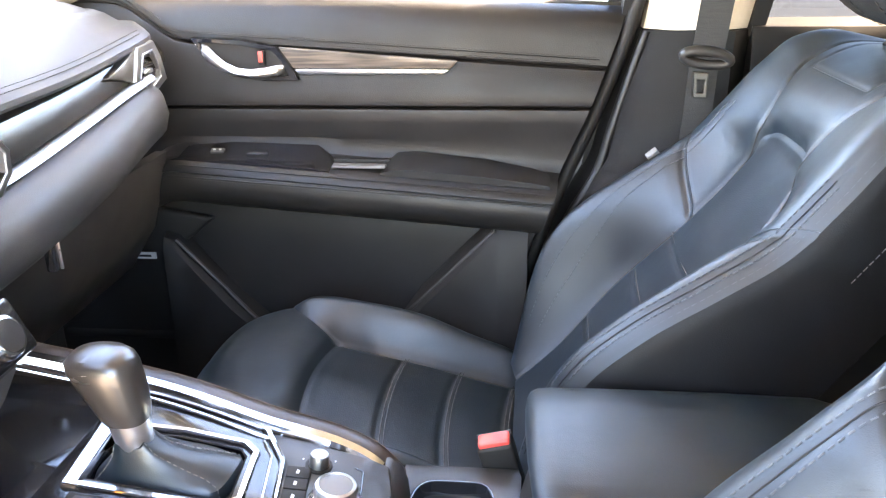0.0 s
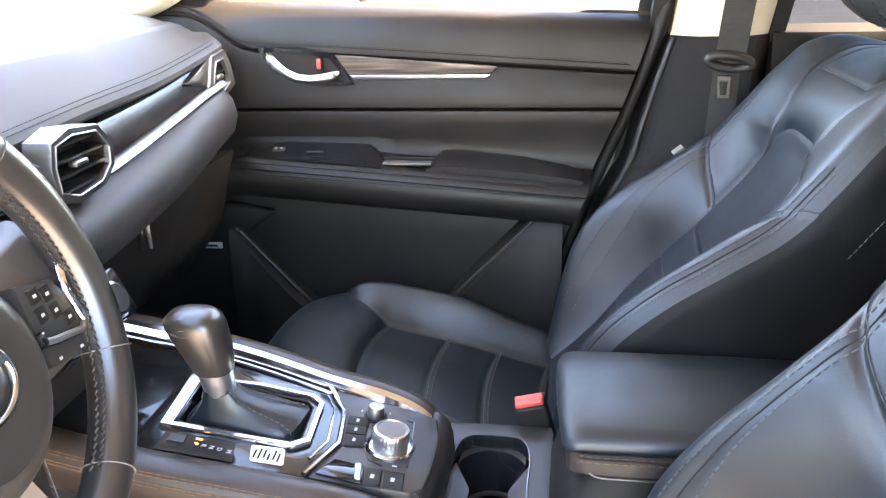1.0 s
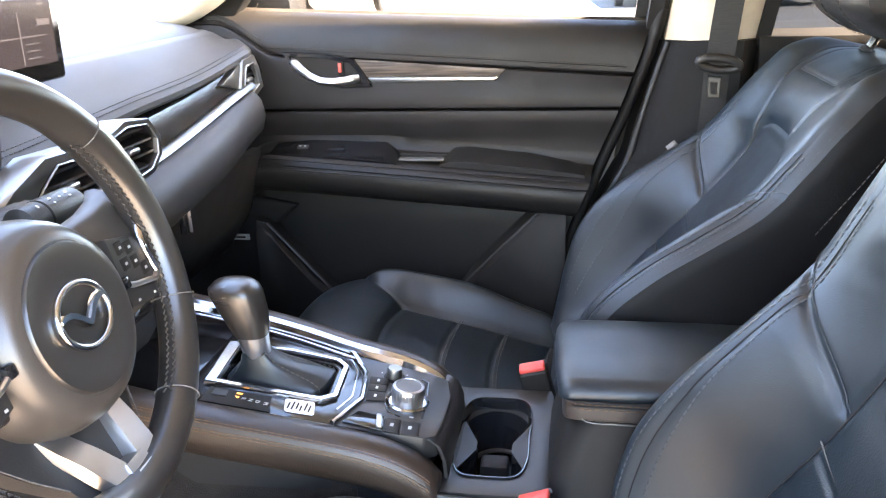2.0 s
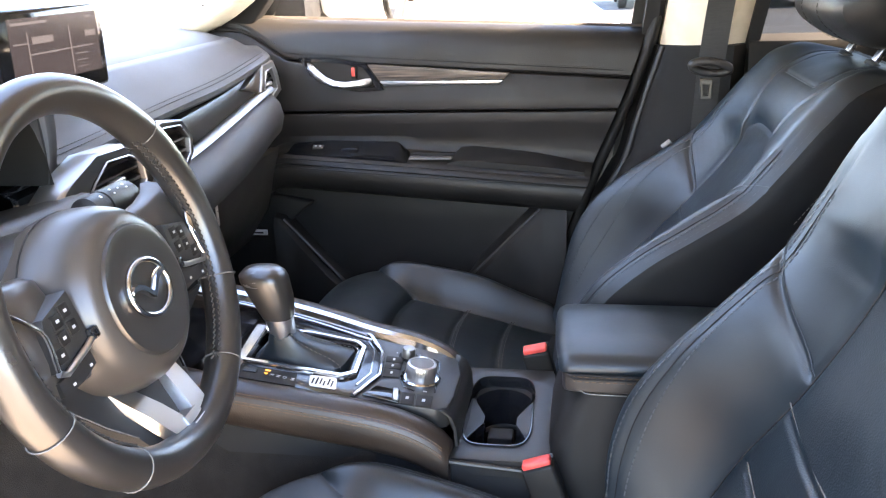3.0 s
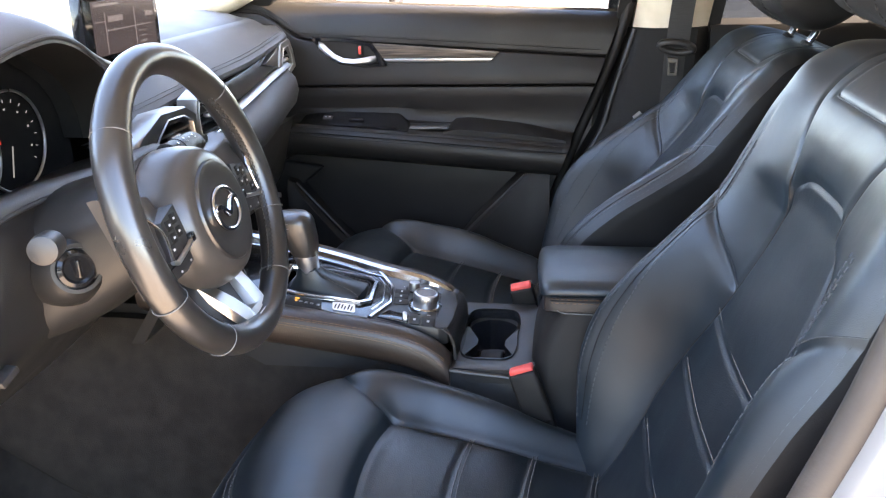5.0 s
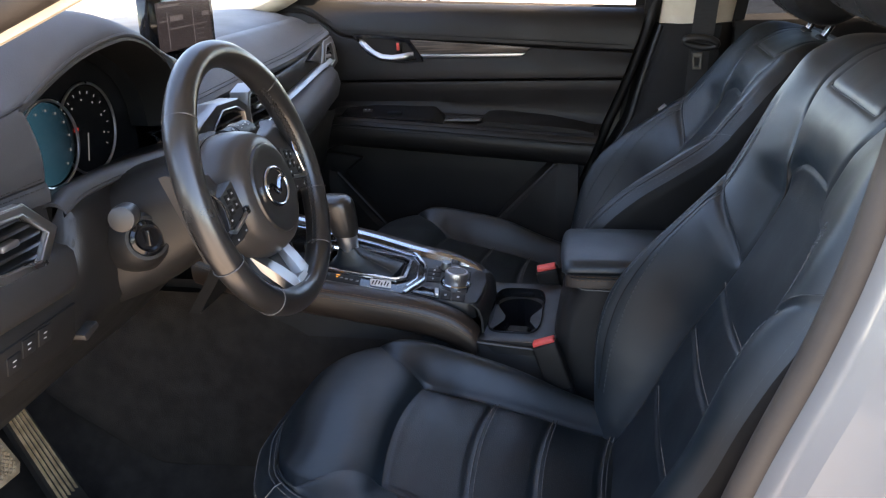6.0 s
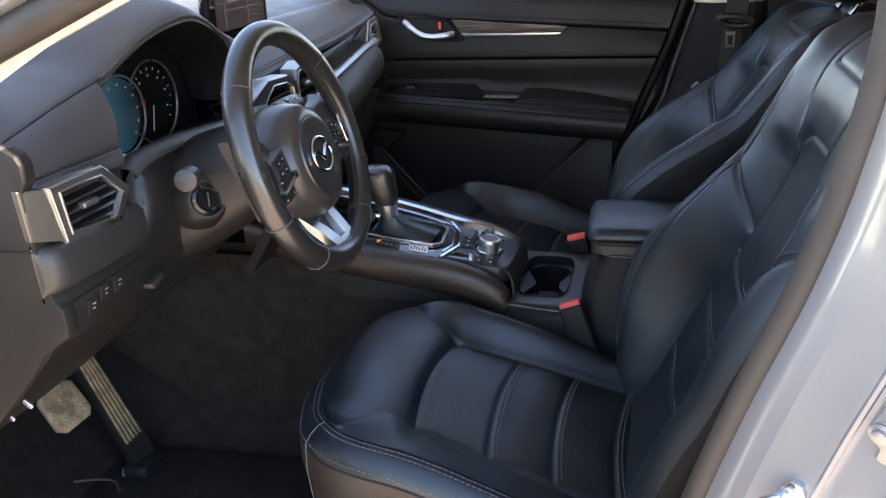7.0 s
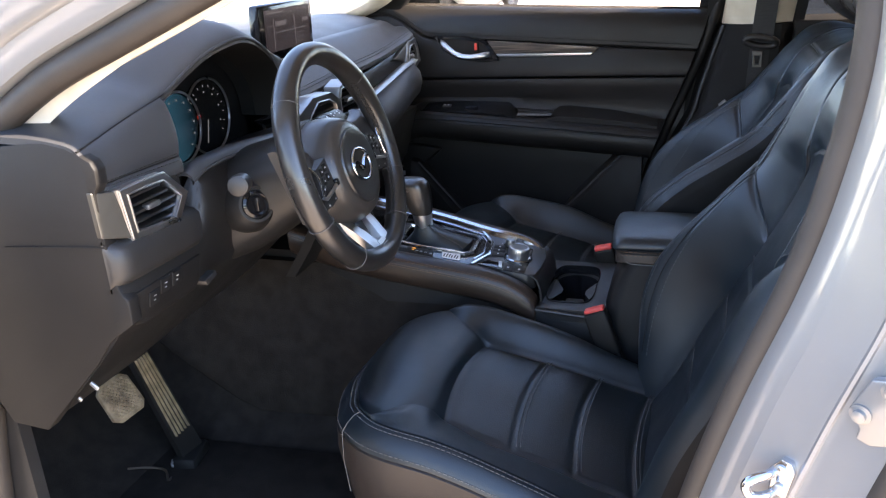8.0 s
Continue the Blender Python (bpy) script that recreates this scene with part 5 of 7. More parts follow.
for y, z in ((-0.703, 0.972), (-0.680, 0.980), (-0.655, 0.980)):
    x = -0.4735 - 0.195 * (0.980 - z)
    key = part("push_switch", box((x, y, z), (0.004, 0.020, 0.020), 0.0012, 2, (0, 11, 0)), DARK, sw)
    part("symbol", box((x + 0.0022, y, z + 0.0026), (0.0008, 0.0055, 0.0012), 0, 1, (0, 11, 0)), GREY_MARK, key)
    part("symbol", box((x + 0.0011, y - 0.0006, z - 0.0032), (0.0008, 0.0042, 0.0011), 0, 1, (0, 11, 0)), GREY_MARK, key)
part("trim_clip", box((-0.548, -0.757, 0.866), (0.013, 0.004, 0.006), 0.001, 1, (0, 40, 0)), METAL, driver_dash, "bright metal clip")
part("trim_clip", box((-0.576, -0.757, 0.843), (0.006, 0.004, 0.006), 0.001, 1, (0, 40, 0)), METAL, driver_dash)
part("bonnet_release", prism([(-0.602, 0.952), (-0.575, 0.958), (-0.572, 0.950), (-0.598, 0.943)], "x", -0.50, -0.468, 0.002), HARD, driver_dash, "grey release lever")

# ---- steering column ----
C = Vector((-0.3176, -0.429, 1.0866))
E1, E2, E3 = Vector((-0.027, 1, 0)).normalized(), Vector((-0.286, 0, 0.958)), Vector((0.958, 0.026, 0.286)).normalized()


def W(a, b, d):
    """A place on the steering wheel: right, up, towards the driver."""
    return C + (E1 * a + E2 * b) * 0.86 + E3 * d


column = thing("steering_column", "dark plastic steering column shroud with stalks and ignition lock", "steering column", tuple(W(0, 0, -0.12)))
shroud = []
for d, w, h, o in ((-0.035, 0.055, 0.058, 0.0), (-0.05, 0.062, 0.066, 0.0), (-0.09, 0.070, 0.074, -0.005), (-0.14, 0.080, 0.084, -0.014), (-0.19, 0.088, 0.09, -0.02), (-0.24, 0.09, 0.095, -0.02)):
    shroud.append([W(w * math.copysign(abs(math.cos(q)) ** 0.75, math.cos(q)), o + h * math.copysign(abs(math.sin(q)) ** 0.75, math.sin(q)), d) for q in np.linspace(0, 2 * np.pi, 32, endpoint=False)])
part("shroud", loft(shroud, True, True), COLUMN_PLASTIC, column, "dark grey column shroud")
lock_at = Vector((-0.432, -0.505, 1.034))
lock_axis = Vector((0.75, -0.62, 0.25))
pod2 = part("ignition_pod", lathe([(0.045, -0.07), (0.04, -0.02), (0.030, 0.0), (0.026, 0.004), (0.022, 0.004), (0.021, -0.004)], lock_at, lock_axis, 32), COLUMN_PLASTIC, column, "ignition lock housing")
part("lock_bezel", lathe([(0.020, -0.004), (0.020, 0.003), (0.016, 0.006), (0.013, 0.003)], lock_at, lock_axis, 28), PIANO, pod2, "gloss black lock bezel")
part("lock_barrel", box(lock_at + lock_axis.normalized() * 0.008, (0.006, 0.006, 0.02), 0.002), PIANO, pod2)
stalk = part("light_stalk", tube(spline([(-0.455, -0.495, 1.056), (-0.428, -0.537, 1.076), (-0.407, -0.573, 1.085)], 10), 0.008, 10), HARD, column, "lighting stalk")
part("stalk_end", lathe([(0.008, -0.02), (0.0135, -0.014), (0.0145, 0.006), (0.0135, 0.014), (0.008, 0.016)], (-0.405, -0.580, 1.086), (0.30, -0.93, 0.10), 24), HARD, stalk, "round switch at the stalk end")
wiper = part("wiper_stalk", tube(spline([W(0.05, 0.035, -0.10), W(0.10, 0.044, -0.088), W(0.15, 0.048, -0.08)], 14), 0.009, 12), HARD, column, "wiper stalk with white symbols")
knob_a, knob_b = W(0.118, 0.052, -0.078), W(0.215, 0.048, -0.078)
knob = part("stalk_knob", lathe([(0.010, 0.0), (0.0155, 0.003), (0.0160, 0.026), (0.0145, 0.0265), (0.0145, 0.028), (0.0165, 0.0285), (0.0172, 0.074), (0.0155, 0.079), (0.006, 0.081)], knob_a, knob_b - knob_a, 28), SOFT, wiper, "ribbed stalk end")
along = (knob_b - knob_a).normalized()
upward = (E3 * 0.75 + E2 * 0.66)
upward = (upward - along * upward.dot(along)).normalized()
mark_turn = Matrix((along, along.cross(upward) * -1, upward)).transposed().to_4x4()
for u, v, lw, lh in ((0.018, 0.0, 0.002, 0.003), (0.038, 0.003, 0.003, 0.002), (0.038, -0.003, 0.002, 0.0015), (0.050, 0.001, 0.002, 0.0015), (0.062, 0.003, 0.0035, 0.002), (0.062, -0.002, 0.003, 0.0015)):
    bm = box((0, 0, 0), (lw, lh, 0.0005), 0)
    bm.transform(Matrix.Translation(knob_a + along * u + upward * (0.0171 - 0.0009 * (u < 0.03) - 30 * v * v) + along.cross(upward) * -v) @ mark_turn)
    part("symbol", bm, MARK, knob)

# ---- steering wheel ----
steering_wheel = thing("steering_wheel", "black leather steering wheel with silver spoke inlays", "steering wheel", tuple(C))
R = 0.1790
w = np.linspace(0, 2 * np.pi, 120, endpoint=False)
rim_r = 0.0188 + 0.0016 * np.exp(-((np.abs(((w - np.pi / 2 + np.pi) % (2 * np.pi)) - np.pi) - 0.95) / 0.25) ** 2)
rim = part("rim", loft([[W((R + r * math.cos(p)) * math.cos(q), (R + r * math.cos(p)) * math.sin(q), 0.90 * r * math.sin(p)) for p in np.linspace(0, 2 * np.pi, 20, endpoint=False)] for q, r in zip(w, rim_r)], True, False, True),
           WHEEL_LEATHER, steering_wheel, "stitched black leather rim")
for q in (40, 140, 235, 305, 338, 202):
    q = radians(q)
    part("rim_seam", tube([W((R + 0.0197 * math.cos(p)) * math.cos(q), (R + 0.0197 * math.cos(p)) * math.sin(q), 0.0186 * math.sin(p)) for p in np.linspace(0, 2 * np.pi, 20, endpoint=False)], 0.0006, 5, True), THREAD, rim, "leather seam")
for lo, hi in ((-1.0, 0.75), (2.39, 4.1)):
    for s in (-1, 1):
        pts = []
        for i, q in enumerate(np.linspace(lo, hi, 90)):
            p = math.pi + s * 0.10 * (1 if i % 2 else 2.2)
            pts.append(W((R + 0.0202 * math.cos(p)) * math.cos(q), (R + 0.0202 * math.cos(p)) * math.sin(q), 0.0184 * math.sin(p) + 0.003))
        part("rim_stitch", tube(pts, 0.0009, 5), WHEEL_THREAD, rim, "cross stitching", kind="stuff")
HA, HB = 0.012, -0.021                                     # middle of the airbag drum
TURN = Matrix((E1, E2, E3)).transposed().to_4x4()


def drum(rows, n=56):
    return loft([[W(HA + kx * r * math.cos(q), HB + r * math.sin(q), d) for q in np.linspace(0, 2 * np.pi, n, endpoint=False)] for r, d, kx in rows], True, True)


def placed(bm, a, b, d):
    bm.transform(Matrix.Translation(W(a, b, d)) @ TURN)
    return bm


hub = part("hub", drum([(0.07, -0.075, 1.0), (0.092, -0.062, 1.0), (0.0955, -0.05, 1.0), (0.0955, -0.034, 1.0), (0.0925, -0.018, 1.0), (0.087, -0.004, 1.0), (0.080, 0.0055, 1.0), (0.073, 0.0095, 1.0), (0.0665, 0.0108, 1.0)]),
           HUB_VINYL, steering_wheel, "round airbag drum")
part("drum_joint", tube([W(HA + 0.0957 * math.cos(q), HB + 0.0957 * math.sin(q), -0.044) for q in np.linspace(0, 2 * np.pi, 48, endpoint=False)], 0.0009, 6, True), DARK, hub)
part("hub_disc", drum([(0.0655, 0.006, 1.0), (0.0652, 0.0115, 1.0), (0.0635, 0.0135, 1.0), (0.060, 0.0138, 1.0), (0.050, 0.0125, 1.0), (0.030, 0.0115, 1.0), (0.002, 0.011, 1.0)]), WHEEL_LEATHER, hub, "round dished centre cover")
emblem = part("emblem", tube([W(HA + 0.0340 * math.cos(q), HB + 0.001 + 0.0268 * math.sin(q), 0.0142 - 0.001 * math.sin(q)) for q in np.linspace(0, 2 * np.pi, 48, endpoint=False)], 0.0027, 10, True), CHROME, hub, "chrome oval emblem")
for s in (-1, 1):
    part("emblem_wing", loft([[W(HA + s * a, HB + b + h, 0.0135), W(HA + s * a, HB + b + 0.6 * h, 0.0172), W(HA + s * a, HB + b - 0.6 * h, 0.0172), W(HA + s * a, HB + b - h, 0.0135)] for a, b, h in
                              ((0.0325, 0.0065, 0.0022), (0.0265, 0.0085, 0.0038), (0.0185, 0.0075, 0.0046), (0.0105, 0.0025, 0.0052), (0.0045, -0.0035, 0.0054), (0.0, -0.0065, 0.0050))], True, True), CHROME, emblem, smooth=25)
for s in (-1, 1):
    # side spoke: plain upper cover, button pad with chrome edge, lower rocker
    spoke = part("spoke", loft([[W(HA + s * a, t, d - 0.026), W(HA + s * a, t - 0.006, d - 0.014), W(HA + s * a, 0.6 * t + 0.4 * lo, d - 0.003), W(HA + s * a, 0.3 * t + 0.7 * lo, d), W(HA + s * a, lo, d - 0.004), W(HA + s * a, lo, d - 0.024), W(HA + s * a, t, d - 0.034)]
                                for a, t, lo, d in ((0.06, 0.036, -0.065, -0.024), (0.082, 0.040, -0.062, -0.013), (0.095, 0.042, -0.060, -0.006), (0.125, 0.046, -0.056, -0.003), (0.150, 0.052, -0.058, -0.004), (0.166, 0.060, -0.062, -0.008))], True, True), HUB_VINYL, steering_wheel, "side spoke with buttons", smooth=60)
    quad = [(0.090, 0.020), (0.132, 0.010), (0.137, -0.002), (0.143, -0.034), (0.137, -0.037), (0.087, -0.026)]
    pad = part("button_pad", loft([[W(HA + s * a * k + s * 0.11 * (1 - k), b * k - 0.008 * (1 - k), d) for a, b in quad] for k, d in ((1.0, -0.016), (1.0, -0.0015), (0.97, 0.0005), (0.5, 0.001))], True, True), HARD, spoke, "dark grey button pad")
    part("pad_edge", tube(spline([W(HA + s * 0.158, 0.028, -0.003), W(HA + s * 0.146, 0.012, 0.001), W(HA + s * 0.139, -0.004, 0.003), W(HA + s * 0.144, -0.033, 0.003)], 16), 0.0030, 10, squash=0.6), CHROME, spoke, "bright chrome edge")
    part("pad_lip", tube([W(HA + s * 0.144, -0.0345, 0.002), W(HA + s * 0.136, -0.0385, 0.003), W(HA + s * 0.10, -0.031, 0.003), W(HA + s * 0.086, -0.026, 0.003)], 0.0026, 8), SATIN, spoke, "satin lower lip")
    part("lip_tip", placed(box((0, 0, 0), (0.010, 0.010, 0.006), 0.002), HA + s * 0.086, -0.0245, 0.003), PIANO, spoke)
    for a, b in ((0.104, 0.006), (0.118, 0.002), (0.103, -0.010), (0.119, -0.013), (0.130, -0.024)):
        button = part("button", placed(box((0, 0, 0), (0.011, 0.011, 0.003), 0.001), HA + s * a, b, 0.0005), END_PLASTIC, pad)
        part("symbol", placed(box((0, 0, 0), (0.0032, 0.0022, 0.0005), 0), HA + s * a, b, 0.0022), GREY_MARK, button)
    rocker = part("rocker", loft([[W(HA + s * a, t, d), W(HA + s * a, lo, d), W(HA + s * a, lo, d - 0.012), W(HA + s * a, t, d - 0.012)] for a, t, lo, d in ((0.092, -0.034, -0.050, -0.002), (0.118, -0.040, -0.055, -0.001), (0.142, -0.043, -0.056, -0.003))], True, True), HARD, spoke, "lower rocker button")
    for a in (0.102, 0.13):
        part("symbol", placed(box((0, 0, 0), (0.003, 0.002, 0.0005), 0), HA + s * a, -0.047 - (a - 0.1) * 0.12, 0.0002), GREY_MARK, rocker)
    # one leg of the silver fork
    part("fork_leg", loft([[W(0.006 + s * (a + wd), b, d), W(0.006 + s * (a - wd), b, d), W(0.006 + s * (a - wd - 0.003), b, d - 0.012), W(0.006 + s * (a + wd + 0.003), b, d - 0.012)] for a, b, wd, d in
                           ((0.040, -0.096, 0.0105, -0.030), (0.036, -0.112, 0.0120, -0.020), (0.030, -0.130, 0.0130, -0.010), (0.024, -0.150, 0.0138, -0.001), (0.019, -0.166, 0.0140, 0.006), (0.014, -0.180, 0.013, 0.009))], True, True), SATIN, steering_wheel, "satin silver spoke leg")
foot = part("fork_foot", loft([[W(0.006 - a, b, d), W(0.006 + a, b, d), W(0.006 + a, b, d - 0.012), W(0.006 - a, b, d - 0.012)] for a, b, d in ((0.013, -0.153, 0.002), (0.017, -0.166, 0.0075), (0.020, -0.182, 0.011), (0.017, -0.190, 0.011))], True, True), SATIN, steering_wheel, "silver foot of the lower spoke")
for i in range(3):
    part("label_bar", placed(box((0, 0, 0), (0.018, 0.0022, 0.0006), 0), 0.006, -0.163 - 0.006 * i, 0.0085 + 0.0012 * i), GREY_MARK, foot)
part("lower_cover", loft([[W(0.008 - a, b, d), W(0.008 - 0.5 * a, b, d + 0.006), W(0.008 + 0.5 * a, b, d + 0.006), W(0.008 + a, b, d), W(0.008 + a, b, d - 0.02), W(0.008 - a, b, d - 0.02)]
                          for a, b, d in ((0.110, -0.060, -0.040), (0.095, -0.090, -0.038), (0.075, -0.120, -0.030), (0.056, -0.145, -0.020), (0.046, -0.175, -0.010))], True, True), HARD, steering_wheel, "dark lower spoke cover")
for s in (-1, 1):
    part("cover_seam", tube([W(0.008 + s * a, b, d) for a, b, d in ((0.098, -0.085, -0.036), (0.076, -0.118, -0.028), (0.058, -0.143, -0.018))], 0.0006, 5), THREAD, steering_wheel)


# ---- front seats ----
def split_grid(points, region, names):
    """Cuts a grid of points into one mesh for each region number of its faces."""
    nu, nv = points.shape[:2]
    flat = points.reshape(-1, 3)
    out = {}
    i, j = np.meshgrid(np.arange(nu - 1), np.arange(nv - 1), indexing="ij")
    quads = np.stack([i * nv + j, (i + 1) * nv + j, (i + 1) * nv + j + 1, i * nv + j + 1], -1).reshape(-1, 4)
    which = region.reshape(-1)
    for k, name in names.items():
        q = quads[which == k]
        if len(q):
            used, back = np.unique(q, return_inverse=True)
            out[k] = (flat[used], back.reshape(-1, 4).tolist())
    return out


def face_mid(q):
    """Values of a grid at the middles of its faces."""
    return 0.25 * (q[:-1, :-1] + q[1:, :-1] + q[:-1, 1:] + q[1:, 1:])


def seam_grid(n, share):
    """Columns from -1 to 1 with lines of the mesh on both seams: (side, whether inside the seam, part of the way)."""
    inner = np.linspace(-1, 1, 2 * int(n * share) + 1)
    outer = np.linspace(0, 1, n - int(n * share) + 1)[1:]
    k = np.concatenate([-outer[::-1], inner, outer])
    inside = np.concatenate([np.zeros(len(outer)), np.ones(len(inner)), np.zeros(len(outer))])
    return k, inside


def across(k, inside, seam, edge):
    return np.where(inside > 0.5, k * seam, np.sign(k) * (seam + (edge - seam) * np.abs(k)))


def bump_line(d, width):
    return np.exp(-((d / width) ** 2))


def front_seat(name, label, cy, front, lift, hinge, recline, out, swell, flat=0.0, forward=0.0, worn=1.0, seam=0.92):
    """A front seat. front: its lip's x; lift: the cushion's height; hinge: (x, z) of the backrest's foot; out: +1 where the door lies towards +y; swell: extra height of the cushion's bolsters; flat: how far the outer bolster is pressed flat; forward: how far the lip bows forwards; worn: height left to the outer backrest bolster at its foot; seam: where the stitched seam runs on the inner backrest bolster."""
    seat = thing(name, label, "car seat", (front + 0.25, cy, 0.45), "front seats")
    # cushion
    def width(u):
        return (0.209 + 0.010 * np.clip(u, 0, 0.5)) * (1 - (1 - np.clip(u / 0.15, 0.004, 1)) ** 2.5) ** 0.4

    lift_up = lambda q: swell * (0.45 + 0.95 * smoothstep((q - 0.10) / 0.22))
    base = curve([0, 0.010, 0.025, 0.055, 0.085, 0.12, 0.14, 0.158, 0.19, 0.27, 0.36, 0.44, 0.52], [0.714, 0.727, 0.740, 0.749, 0.750, 0.744, 0.732, 0.716, 0.703, 0.681, 0.655, 0.632, 0.610])
    crest = curve([0, 0.025, 0.055, 0.13, 0.21, 0.29, 0.39, 0.52], [0.716, 0.742, 0.754, 0.757, 0.738, 0.710, 0.668, 0.622])
    inner = curve([0, 0.045, 0.075, 0.105, 0.145, 0.22, 0.30, 0.45, 0.52], [0.26, 0.215, 0.182, 0.150, 0.128, 0.136, 0.140, 0.148, 0.15])
    kk, inside = seam_grid(90, 0.62)
    NV = len(kk)
    u = np.linspace(0, 0.52, 157)[:, None] * np.ones((1, NV))
    inside = inside[None, :] * np.ones((157, 1))
    k = kk[None, :] * np.ones((157, 1))
    bend = 0.145 + 0.012 * np.clip(np.abs(across(k, inside, 0.13, 0.2)) / 0.128, 0, 1.2) ** 2
    row0 = 0.52 * round(0.145 / 0.52 * 156) / 156
    u = u + (bend - row0) * np.exp(-(((u - row0) / 0.06) ** 2))       # a row of the mesh follows the thigh seam
    w = width(u)
    vi = np.minimum(inner(u), w * 0.985)
    v = across(k, inside, vi, w)
    a = np.abs(v)
    ac = w * 0.87
    rise = smoothstep((a - vi) / np.maximum(ac - vi, 0.004))
    room = smoothstep((w - vi) / 0.07)                     # the bolster dies away where its seam runs into the border
    z = np.where(a < vi, base(u), base(u) + (crest(u) + lift_up(u) * smoothstep(u / 0.10) * smoothstep((0.52 - u) / 0.10) - base(u)) * rise * room)
    z = z - np.where(a > ac, 0.016 * ((a - ac) / (w - ac + 1e-6)) ** 2, 0)
    # the outer bolster, worn flat, rises evenly to the border
    outer = (np.sign(v) == out) & (a > vi)
    t = np.clip((a - vi) / np.maximum(w - vi, 0.004), 0, 1)
    even = base(u) + (crest(u) + swell * smoothstep(u / 0.10) - 0.016 - base(u)) * (0.7 * t + 0.3 * t * t) + 0.003 * np.sin(np.pi * t)
    z = np.where(outer, z + flat * (even - z), z)
    seam0 = bend
    z -= 0.006 * bump_line(u - seam0, 0.006) * (a < vi + 0.004)
    z -= (0.0012 + 0.0028 * smoothstep((u - 0.11) / 0.04)) * bump_line(a - vi, 0.0045) * (u > 0.03) * (0.35 + 0.65 * room) * np.where(np.sign(v) == out, 1 - flat * (1 - 0.8 * smoothstep((u - 0.14) / 0.03)), 1)
    z += 0.004 * np.cos(np.clip(a / vi, 0, 1) * np.pi / 2) * smoothstep((u - seam0) / 0.03)
    for s in (0.252, 0.340, 0.425):
        bow = s + 0.010 * (a / 0.13) ** 2
        z -= 0.0028 * bump_line(u - bow, 0.0045) * smoothstep((vi - a) / 0.012)
        z += 0.0012 * bump_line(u - bow + 0.04, 0.03) * (a < vi - 0.01)
    z += 0.0012 * np.sin(v * 31 + u * 17) * np.sin(u * 23 - v * 9)
    lip = forward * np.clip(1 - ((v - 0.055) / 0.17) ** 2, 0, 1) ** 1.5 * smoothstep((0.14 - u) / 0.14)
    pts = np.stack([front + u - lip, cy + v, z + lift], -1)
    region = np.where(face_mid(a) < face_mid(vi), np.where(face_mid(u) > face_mid(seam0), 0, 1), np.where(face_mid(v) < 0, 2, 3))
    cushion = None
    for kind_of, shape in split_grid(pts, region, {0: "", 1: "", 2: "", 3: ""}).items():
        nm = {0: "cushion_insert", 1: "thigh_panel", 2: "cushion_bolster", 3: "cushion_bolster"}[kind_of]
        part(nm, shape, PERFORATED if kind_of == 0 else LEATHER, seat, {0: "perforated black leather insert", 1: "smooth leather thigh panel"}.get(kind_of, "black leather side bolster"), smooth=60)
    # border band and skirt round the front and the sides
    edge = np.concatenate([pts[::-1, 0], pts[1:, -1]])
    run = np.r_[0, np.cumsum(np.linalg.norm(np.diff(edge, axis=0), axis=1))]
    edge = np.stack([np.interp(np.linspace(0, run[-1], 190), run, edge[:, c]) for c in range(3)], -1)
    for _ in range(6):
        edge[1:-1] = 0.25 * edge[:-2] + 0.5 * edge[1:-1] + 0.25 * edge[2:]
    way = np.gradient(edge, axis=0)
    outw = np.stack([-way[:, 1], way[:, 0], 0 * way[:, 0]], -1)
    outw /= np.linalg.norm(outw, axis=1)[:, None]
    if (outw[95] @ np.array((-1.0, 0, 0))) < 0:
        outw = -outw
    down = np.array((0, 0, -1.0))
    part("border_band", loft([edge + outw * -0.004 + down * 0.0022, edge + outw * 0.002 + down * 0.0012, edge + outw * 0.013 + down * 0.004, edge + outw * 0.025 + down * 0.0135, edge + outw * 0.032 + down * 0.0245, edge + outw * 0.033 + down * 0.0300, edge + outw * 0.029 + down * 0.0320], False), LEATHER, seat, "stitched leather border")
    low = edge.copy()
    low[:, 2] = 0.505 + lift
    mid = 0.5 * (edge + low)
    part("skirt", loft([edge + outw * 0.028 + down * 0.0310, edge + outw * 0.0335 + down * 0.0345, edge + outw * 0.035 + down * 0.07, mid + outw * 0.028, low + outw * 0.006, low + outw * -0.02], False), SKIRT_LEATHER, seat, "black leather skirt")
    corner = 68 if out < 0 else 121
    fall = [edge[corner] + outw[corner] * o + down * d for o, d in ((0.003, 0.0008), (0.013, 0.0032), (0.025, 0.0128), (0.0335, 0.0250), (0.0345, 0.034), (0.0362, 0.070), (0.034, 0.10), (0.031, 0.13))]
    part("seam", tube(fall, 0.0007, 6), THREAD, seat, "short seam over the border", kind="stuff")
    for o, d in ((0.004, 0.0012), (0.0105, 0.0030), (0.0318, 0.0235)):
        part("stitching", dashes(edge + outw * o + down * (d - 0.0004), 0.0055, 0.0025, 0.00062), THREAD, seat, "light grey double stitches", kind="stuff")
    for s in (0.252, 0.340, 0.425):
        i = int(s / 0.52 * 156)
        row = [p for p, q, r in zip(pts[i], a[i], vi[i]) if q < r - 0.006]
        row = [np.array((front + s + 0.010 * ((p[1] - cy) / 0.13) ** 2 + 0.006, p[1], p[2] + 0.0015)) for p in row]
        part("stitching", tube(row[::4], 0.0008, 5), THREAD, seat, "light grey seam", kind="stuff")
        part("stitching", tube([p + np.array((0.006, 0, 0.0002)) for p in row[::4]], 0.0007, 5), THREAD, seat, "light grey seam", kind="stuff")
